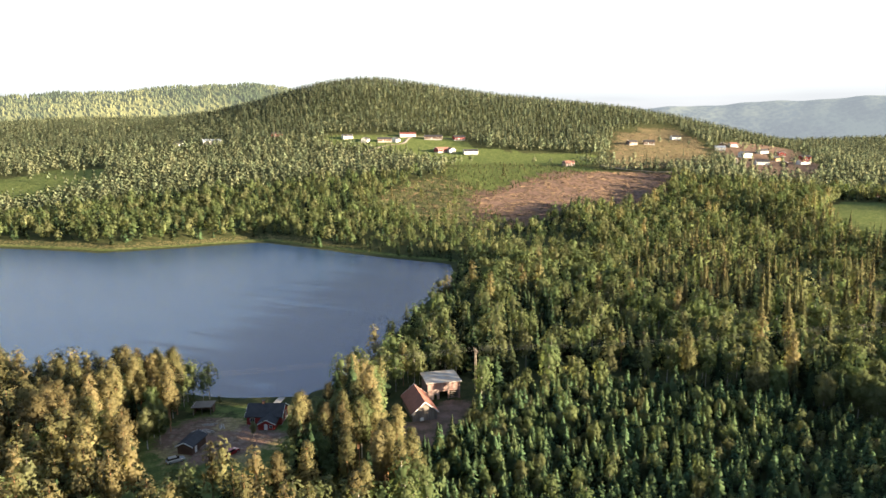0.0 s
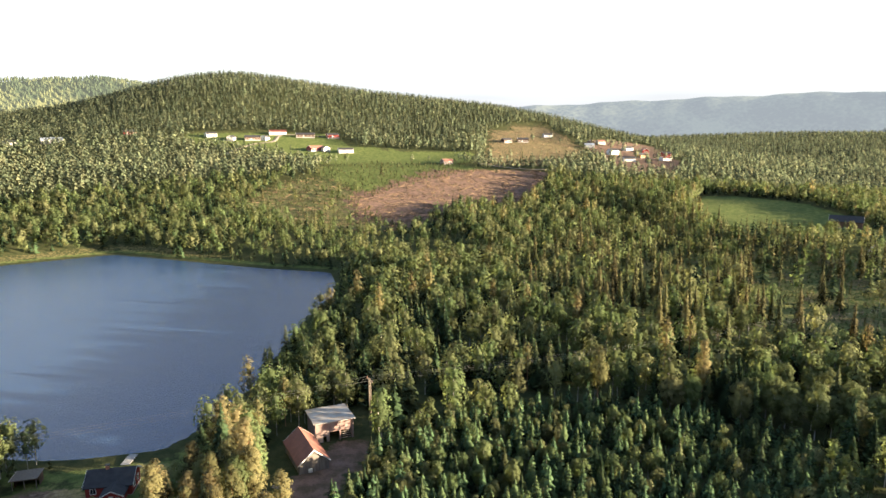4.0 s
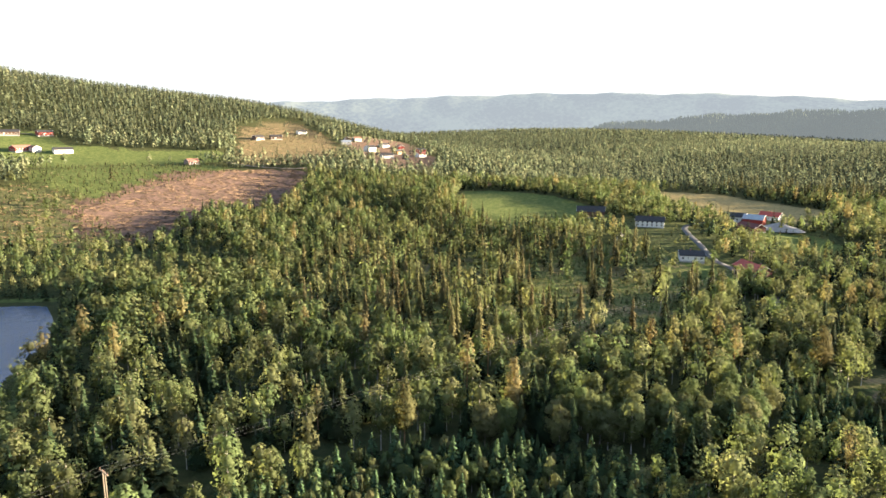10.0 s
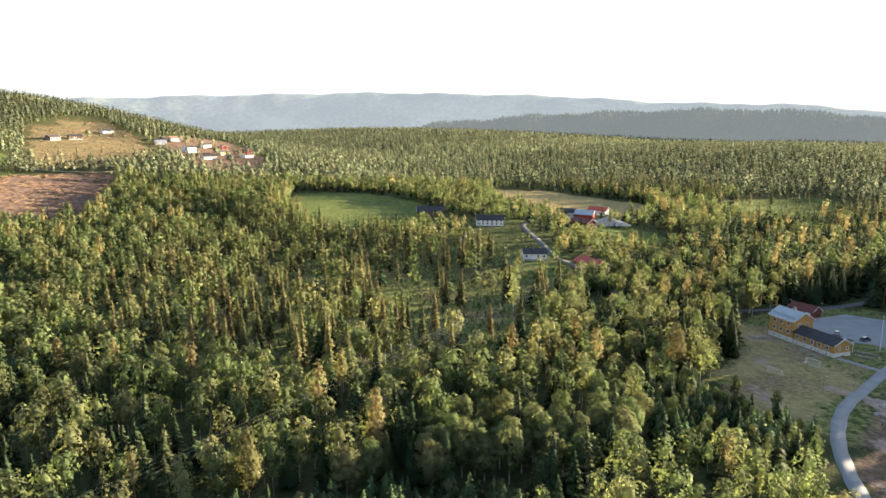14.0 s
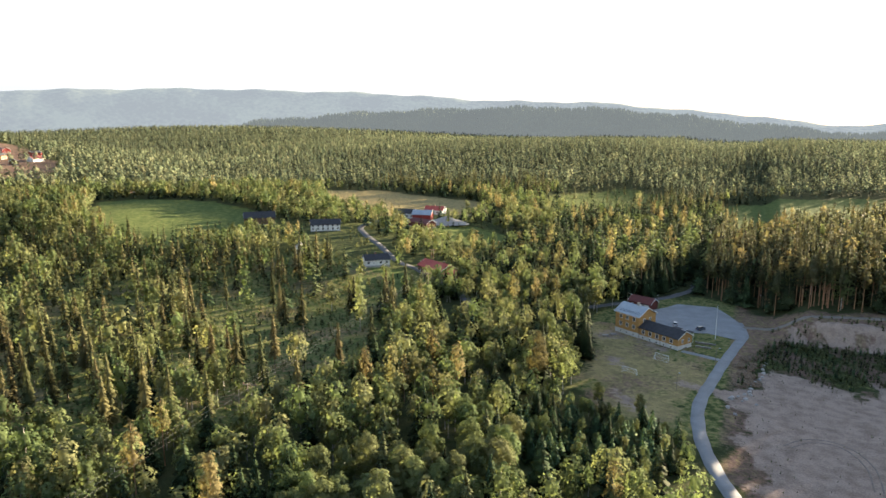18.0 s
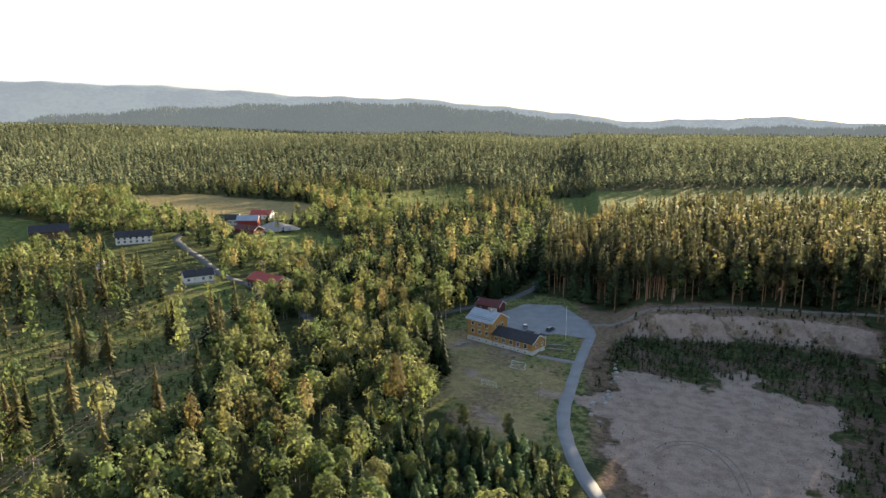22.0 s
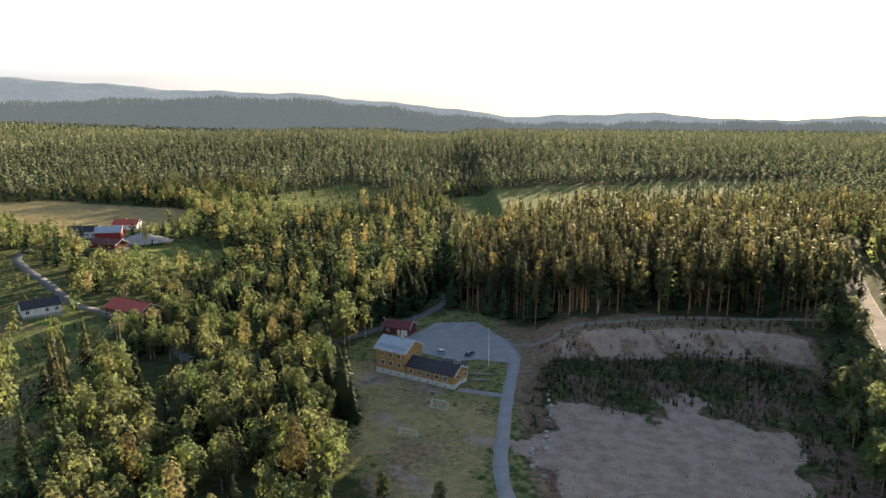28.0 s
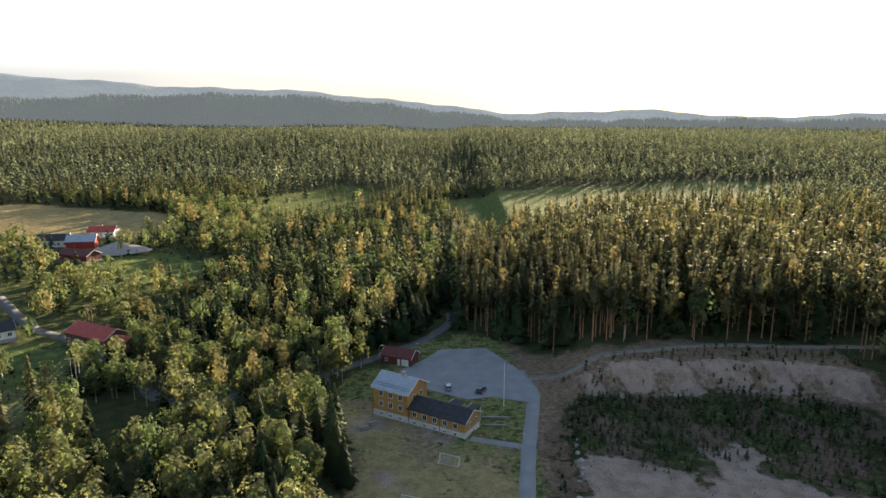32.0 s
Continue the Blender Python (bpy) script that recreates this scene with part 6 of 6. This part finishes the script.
car(1.5, 185.5, 8, (0.30, 0.33, 0.36), "silver-grey estate car parked beside the school")
car(11.2, 183.5, -28, (0.04, 0.055, 0.08), "dark blue car parked on the gravel")
car(-36, -163, 60, (0.30, 0.015, 0.02), "bright red car parked by the cabin")
car(-33, -176, 30, (0.45, 0.46, 0.47), "pale car half hidden under the pines")


def goal(x, y, turn, label):
    z = h(x, y)
    root = tagged(new("football_goal"), label, "goal", group="goals of the pitch")
    root.matrix_world = pose(x, y, z, 0, 0, turn)
    for sx in (-2.5, 2.5):
        part("post", bar((sx, 0, -.1), (sx, 0, 2.0), .06), M_WHITE, root)
        part("stay", bar((sx, 0, 2.0), (sx, 1.3, 0), .04), M_WHITE, root)
        part("ground_bar", bar((sx, 0, .05), (sx, 1.3, .05), .04), M_WHITE, root)
    part("crossbar", bar((-2.5, 0, 2.0), (2.5, 0, 2.0), .06), M_WHITE, root)
    part("back_bar", bar((-2.5, 1.3, .05), (2.5, 1.3, .05), .04), M_WHITE, root)
    net = bmesh.new()
    for i in range(21):
        xx = -2.5 + .25 * i
        rod(net, (xx, 0.02, 1.97), (xx, 1.28, .05), .008, sides=3)
    for i in range(1, 8):
        u = i / 8
        rod(net, (-2.5, 1.3 * u, 2 - 1.95 * u), (2.5, 1.3 * u, 2 - 1.95 * u), .008, sides=3)
    part("net", net, M_WHITE, root, "thin white net")


goal(-6.5, 127, -20, "white football goal on the worn pitch")
goal(1.6, 144, 157, "white football goal below the school")


def flagpole():
    root = tagged(new("flagpole"), "tall white flagpole on the grass by the parking area", "flagpole")
    root.matrix_world = pose(17.0, 173.2, h(17, 173.2))
    part("base", bar((0, 0, -.2), (0, 0, .45), .22, .16), M_CONCRETE, root)
    part("pole", bar((0, 0, .4), (0, 0, 13.2), .10, .05, sides=10), M_WHITE, root)
    part("knob", bar((0, 0, 13.2), (0, 0, 13.4), .10, .04), M_STEEL, root)


flagpole()


def lamp_post(x, y, turn, tall=5.2, material=None):
    root = tagged(new("street_lamp"), "slim dark lamp post beside the road", "street lamp", group="lamps of the school yard")
    root.matrix_world = pose(x, y, h(x, y), 0, 0, turn)
    part("pole", bar((0, 0, -.3), (0, 0, tall), .09, .06), material or M_POLE, root)
    part("arm", bar((0, 0, tall - .1), (0.9, 0, tall + .25), .035), M_STEEL, root)
    part("head", boxed(.75, -.14, tall + .18, 1.35, .14, tall + .34), M_METAL, root)


for lx_, ly_, lt in ((18.5, 147, 20), (-21, 207.5, 40), (-8, 209, 120), (33, 228, 200), (-34, 187, 10), (9, 118, 60)):
    lamp_post(lx_, ly_, lt)


def picnic_table(x, y, turn):
    root = tagged(new("picnic_table"), "grey wooden picnic table on the worn grass", "table", group="picnic tables by the school")
    root.matrix_world = pose(x, y, h(x, y) + .02, 0, 0, turn)
    for i in range(4):
        part("plank", boxed(-1.2, -.36 + .185 * i, .70, 1.2, -.20 + .185 * i, .75), M_CONCRETE, root)
    for sy in (-.85, .62):
        part("bench", boxed(-1.2, sy, .42, 1.2, sy + .24, .47), M_CONCRETE, root)
    for sx in (-.85, .85):
        leg = bmesh.new()
        rod(leg, (sx, -.85, 0), (sx, -.2, .7), .05), rod(leg, (sx, .85, 0), (sx, .2, .7), .05), rod(leg, (sx, -.8, .40), (sx, .8, .40), .05)
        part("leg", leg, M_GREYWOOD, root)


picnic_table(-20.8, 160.4, 20), picnic_table(-18.6, 163.0, 32)


def rock(x, y, s, seed):
    rg = np.random.default_rng(seed)
    bm = bmesh.new()
    bmesh.ops.create_icosphere(bm, subdivisions=2, radius=1)
    ax = rg.uniform(.7, 1.2, 3)
    for v in bm.verts:
        n = noise.noise(v.co * 1.4 + Vector((seed * 3.1, 0, 0)))
        v.co = Vector((v.co.x * ax[0], v.co.y * ax[1], v.co.z * ax[2] * .75)) * (1 + .35 * n) * s
    me = bpy.data.meshes.new("boulder")
    bm.to_mesh(me), bm.free()
    me.materials.append(M_STONE)
    ob = tagged(new("boulder", me), "pale grey boulder in the row beside the pit", "boulder", group="boulders along the pit")
    ob.matrix_world = pose(x, y, h(x, y) + .25 * s, 0, 0, seed * 40)


M_STONE = mat("granite", (0.42, 0.40, 0.38), (0.30, 0.28, 0.26), 1.4, 0.9, bump=.5, bump_scale=5, spread=.2)
row = [(34, 156), (33.6, 152.6), (33.2, 149), (33, 145.6), (32.4, 142), (31.8, 139), (31, 135.8), (30.3, 133), (29.6, 130), (28.8, 127), (27.6, 124.5), (26.4, 122.2), (25, 120.4),
       (24.4, 119), (28, 121), (27, 119), (29.5, 125), (24, 112), (26, 108), (31, 118)]
for i, (rx_, ry_) in enumerate(row):
    rock(rx_ + .4 * math.sin(i * 5.1), ry_, .45 + .28 * abs(math.sin(i * 2.3)), i + 1)

# retaining walls and ramp beside the low wing
for x0, y0, x1, y1 in ((10.5, 166.2, 17.5, 166.0), (11.0, 161.8, 16.2, 161.4)):
    w_ = tagged(new("retaining_wall"), "low pale concrete wall beside the school", "wall")
    mid_ = Vector(((x0 + x1) / 2, (y0 + y1) / 2, h((x0 + x1) / 2, (y0 + y1) / 2)))
    w_.matrix_world = pose(*mid_, 0, 0, math.degrees(math.atan2(y1 - y0, x1 - x0)))
    ln = math.hypot(x1 - x0, y1 - y0)
    part("wall", boxed(-ln / 2, -.16, -.5, ln / 2, .16, .5), M_GREYWOOD, w_)
    part("coping", boxed(-ln / 2 - .05, -.2, .5, ln / 2 + .05, .2, .6), M_CONCRETE, w_)
# garage doors on the red hut
gd = bpy.data.objects["garage"]
part("garage_door", boxed(7.2, -.08, .2, 9.7, -.02, 2.4), M_WHITE, gd, "white garage door")
window(gd, 1.8, 1.7, 0, 10.5, 6.0, .9, .9)

# lower wing of the red-roofed house
rh = [o for o in bpy.data.objects if o.get("label", "").startswith("house with a long red metal roof")][0]
wing = part("side_wing", gable_walls(7.0, 8.0, .5, 3.4, 1.9), M_BROWN, rh, "brown boarded side wing")
wing.matrix_local = pose(20.0, .6, 0)
for s_ in (0, 1):
    part("roof", roof_slab(7.0, 8.0, 3.4, 1.9, .4, s_), M_TILE_RED, wing)

# gravel heap at the farm
bm = bmesh.new()
bmesh.ops.create_icosphere(bm, subdivisions=4, radius=1)
for v in bm.verts:
    r_ = math.hypot(v.co.x, v.co.y)
    v.co = Vector((v.co.x * 17, v.co.y * 9, max(-.6, (1 - r_) * 5.8) + .4 * noise.noise(v.co * 3)))
me = bpy.data.meshes.new("stockpile")
bm.to_mesh(me), bm.free()
me.materials.append(mat("crushed_stone", (0.40, 0.37, 0.34), (0.30, 0.28, 0.26), .8, .95, bump=.5, bump_scale=4))
tagged(new("stockpile", me), "large pale heap of crushed stone in the farm yard", "gravel heap").matrix_world = pose(-172, 344, h(-172, 344), 0, 0, 25)


# power line
def power_pole(x, y, turn, tall=13.5, twin=True):
    root = tagged(new("power_pole"), "weathered wooden power pole with a crossarm and insulators", "power pole", group="poles of the power line")
    z = h(x, y)
    root.matrix_world = pose(x, y, z, 0, 0, turn)
    for sx in ((-.55, .55) if twin else (0,)):
        part("pole", bar((sx, 0, -.5), (sx, 0, tall), .16, .12), M_POLE, root)
    part("crossarm", boxed(-1.9, -.10, tall - .55, 1.9, .10, tall - .35), M_POLE, root)
    for sx in (-1.7, 0, 1.7):
        i_ = part("insulator", bar((sx, 0, tall - .35), (sx, 0, tall + .05), .07, .05), M_BRICK, root)
        part("cap", bar((sx, 0, tall + .05), (sx, 0, tall + .12), .09, .03), M_BRICK, i_)
    return Vector((x, y, z + tall + .12))


LINE_POLES = [(-50, -238), (-75, -96), (-89, 42), (-104, 176)]
tops = [power_pole(px, py, 96 - 90 + 8) for px, py in LINE_POLES]
M_WIRE = mat("aluminium_wire", (0.30, 0.29, 0.27), None, 3, .5, metal=.5)
for i in range(3):
    for k, sx in enumerate((-1.7, 0, 1.7)):
        a_, b_ = tops[i] + Vector((sx, 0, 0)), tops[i + 1] + Vector((sx, 0, 0))
        pts = [a_.lerp(b_, u / 16) - Vector((0, 0, 4 * 1.6 * (u / 16) * (1 - u / 16))) for u in range(17)]
        ring = [Vector((.013 * math.cos(q), 0, .013 * math.sin(q))) for q in (0, 2.09, 4.19)]
        me = bpy.data.meshes.new("power_cable")
        me.from_pydata([tuple(p + o) for p in pts for o in ring], [], [(3 * u + j, 3 * u + (j + 1) % 3, 3 * u + 3 + (j + 1) % 3, 3 * u + 3 + j) for u in range(16) for j in range(3)])
        me.materials.append(M_WIRE)
        tagged(new("power_cable", me), "thin sagging cable between the power poles", "cable", group="cables of the power line")
tp = power_pole(-127, 229, 20, 11, True)

# by the lake: jetty, stacks of boards, heaps
root = tagged(new("jetty"), "pale wooden jetty at the lake shore", "jetty")
root.matrix_world = pose(-73.5, -158, LAKE_Z + .45, 0, 0, 78)
for i in range(14):
    part("plank", boxed(-1.1, -2.0 + .4 * i, 0, 1.1, -1.63 + .4 * i, .07), M_CONCRETE, root)
for sx in (-.9, .9):
    for yy in (-1.6, 3.2):
        part("post", bar((sx, yy, -1.6), (sx, yy, .1), .09), M_POLE, root)
for n_, (bx_, by_, bt_) in enumerate(((-54, -170, 20), (-51, -173, 60), (-56, -174, 100), (-44, -124, 30), (-47, -121, 60))):
    root = tagged(new("board_stack"), "untidy stack of weathered boards on bare soil", "boards")
    root.matrix_world = pose(bx_, by_, h(bx_, by_), 0, 0, bt_)
    for i in range(9):
        a_ = (i * 37) % 11 - 5
        ob = part("board", boxed(-1.7, -.09, 0, 1.7, .09, .05), M_WORNROOF if i % 2 else M_GREYWOOD, root)
        ob.matrix_local = pose(.1 * a_, -.7 + .17 * i, .06 * (i % 4), 0, 0, a_ * 1.6)
# porch of the cabin
cb = bpy.data.objects["cabin"]
porch_at = pose(8.9, -3.8, 0, 0, 0, 90)
porch = part("porch", gable_walls(5.0, 4.6, .3, 2.4, 1.2), M_RED, cb, "red porch with a gable")
porch.matrix_local = porch_at
for s_ in (0, 1):
    part("porch_roof", roof_slab(5.0, 4.6, 2.4, 1.2, .35, s_), M_TILE_DARK, cb).matrix_local = porch_at
    y0, tilt = (-.42, 27.5) if s_ == 0 else (5.02, 152.5)
    part("porch_bargeboard", boxed(-.41, 0, -.1, -.35, 3.05, .1), M_WHITE, cb, "white bargeboard").matrix_local = porch_at @ pose(0, y0, 2.3, tilt)
part("door", boxed(-.06, 2.0, .4, 0, 2.95, 2.4), M_WHITE, porch, "white door")
part("window", boxed(-.06, .7, 1.2, 0, 1.5, 2.1), M_WHITE, porch, "white window frame")
part("pane", boxed(-.075, .78, 1.28, -.03, 1.42, 2.02), M_GLASS, porch)

# dashes along the edges of the straight road
road_e = [o for o in bpy.data.objects if o.name.startswith("road") and o.get("label", "").startswith("straight")][0]
M_MARK = mat("road_marking", (0.70, 0.70, 0.68), (0.55, 0.55, 0.53), 2, .7)
dm = boxed(-.07, -1.0, 0, .07, 1.0, .012)
dash_me = bpy.data.meshes.new("dash")
dm.to_mesh(dash_me), dm.free()
dash_me.materials.append(M_MARK)
for (ax_, ay_), (bx_, by_) in zip(ROAD_EAST[1:], ROAD_EAST[2:-1]):
    ln = math.hypot(bx_ - ax_, by_ - ay_)
    for i in range(int(ln / 4.5)):
        u = (i + .5) * 4.5 / ln
        for side in (-3.1, 3.1):
            dx_, dy_ = (bx_ - ax_) / ln, (by_ - ay_) / ln
            px, py = ax_ + u * (bx_ - ax_) - dy_ * side, ay_ + u * (by_ - ay_) + dx_ * side
            ob = new("dash", dash_me)
            ob.parent = road_e
            cx_, cy_ = ax_ + u * (bx_ - ax_), ay_ + u * (by_ - ay_)
            zc = max(h(cx_ - dy_ * k, cy_ + dx_ * k) for k in (-3.5, 0, 3.5)) + .085
            ob.matrix_local = pose(px, py, zc, 0, 0, math.degrees(math.atan2(dy_, dx_)) - 90)


# brush and soil left along the pit
M_SLASH = mat("dry_brush", (0.20, 0.135, 0.085), (0.10, 0.075, 0.05), 1.6, 0.95, fine=0.4, bump=0.9, bump_scale=7)
for n_, (bx_, by_, br_, bh_) in enumerate(((28, 141, 3.2, 1.0), (29.5, 135, 2.6, .8), (27, 148, 2.8, .9), (30.5, 152, 2.4, .8), (27.5, 156, 2.0, .6), (31, 160, 2.6, .7), (26, 131, 1.8, .5))):
    rr, bm = random.Random(40 + n_), bmesh.new()
    bmesh.ops.create_icosphere(bm, subdivisions=3, radius=1)
    for v in bm.verts:
        k = 1 + 0.25 * math.sin(v.co.x * 7 + n_) * math.sin(v.co.y * 6 + 2 * n_) + rr.uniform(-.12, .12)
        v.co = Vector((v.co.x * br_ * k, v.co.y * br_ * 1.3 * k, max(v.co.z, -.1) * bh_ * k))
    me = bpy.data.meshes.new("soil_mound")
    bm.to_mesh(me), bm.free()
    me.materials.append(M_SLASH)
    ob = tagged(new("soil_mound", me), "low heap of brown dry brush and soil beside the sand pit", "heap", group="heaps by the pit")
    ob.matrix_world = pose(bx_, by_, h(bx_, by_), 0, 0, n_ * 40)
    for j in range(16):
        a = rr.uniform(0, 6.28)
        c = Vector((rr.uniform(-.7, .7) * br_, rr.uniform(-.8, .8) * br_, bh_ * rr.uniform(.4, .9)))
        d = Vector((math.cos(a), math.sin(a), rr.uniform(-.1, .35))) * rr.uniform(.6, 1.4)
        twig = bmesh.new()
        rod(twig, c - d, c + d, .035, sides=3)
        part("twig", twig, M_POLE, ob)


# branches, tops and stumps left on the clear-cuts
def slash(name, poly, count, seed, label):
    rg = np.random.default_rng(seed)
    xs, ys = [p[0] for p in poly], [p[1] for p in poly]
    X, Y = rg.uniform(min(xs), max(xs), count * 3), rg.uniform(min(ys), max(ys), count * 3)
    k = np.nonzero((inside(X, Y, poly) > 0) & (wave(X, Y, 9, 31) > -0.35))[0][:count]
    X, Y, n = X[k], Y[k], len(k)
    Z, a = height(X, Y), rg.normal(1.0, 0.5, n)
    stump = rg.random(n) < 0.3
    long_, thick = np.where(stump, 0.5, rg.uniform(1.0, 3.2, n)), np.where(stump, 0.28, rg.uniform(0.10, 0.26, n))
    ax = np.stack([np.where(stump, 0, np.cos(a)), np.where(stump, 0, np.sin(a)), np.where(stump, 1.0, rg.uniform(-0.05, 0.12, n))], -1)
    side = np.stack([np.where(stump, 1, -np.sin(a)), np.where(stump, 0, np.cos(a)), 0 * a], -1)
    up = np.cross(ax, side)
    mid = np.stack([X, Y, Z + 0.2], -1)
    ring = [side * math.cos(q) + up * math.sin(q) for q in (0.3, 2.4, 4.5)]
    v = np.stack([mid + ax * (long_ * e)[:, None] + r_ * thick[:, None] for e in (-1, 1) for r_ in ring], 1).reshape(-1, 3)
    f = np.array([(0, 1, 4), (0, 4, 3), (1, 2, 5), (1, 5, 4), (2, 0, 3), (2, 3, 5), (3, 4, 5)])
    me = mesh_np(name, v, (f[None] + (np.arange(n) * 6)[:, None, None]).reshape(-1, 3), M_SLASH)
    tagged(new(name, me), label, "felling waste", kind="stuff")


slash("felling_waste", SOIL, 2600, 3, "grey-brown branches and stumps strewn over the clear-cut")
slash("felling_waste", CUT_LOW, 900, 4, "branches and stumps between the seed trees")
slash("felling_waste", HILL_CUT, 1500, 5, "branches and stumps on the cleared slope")

plant()
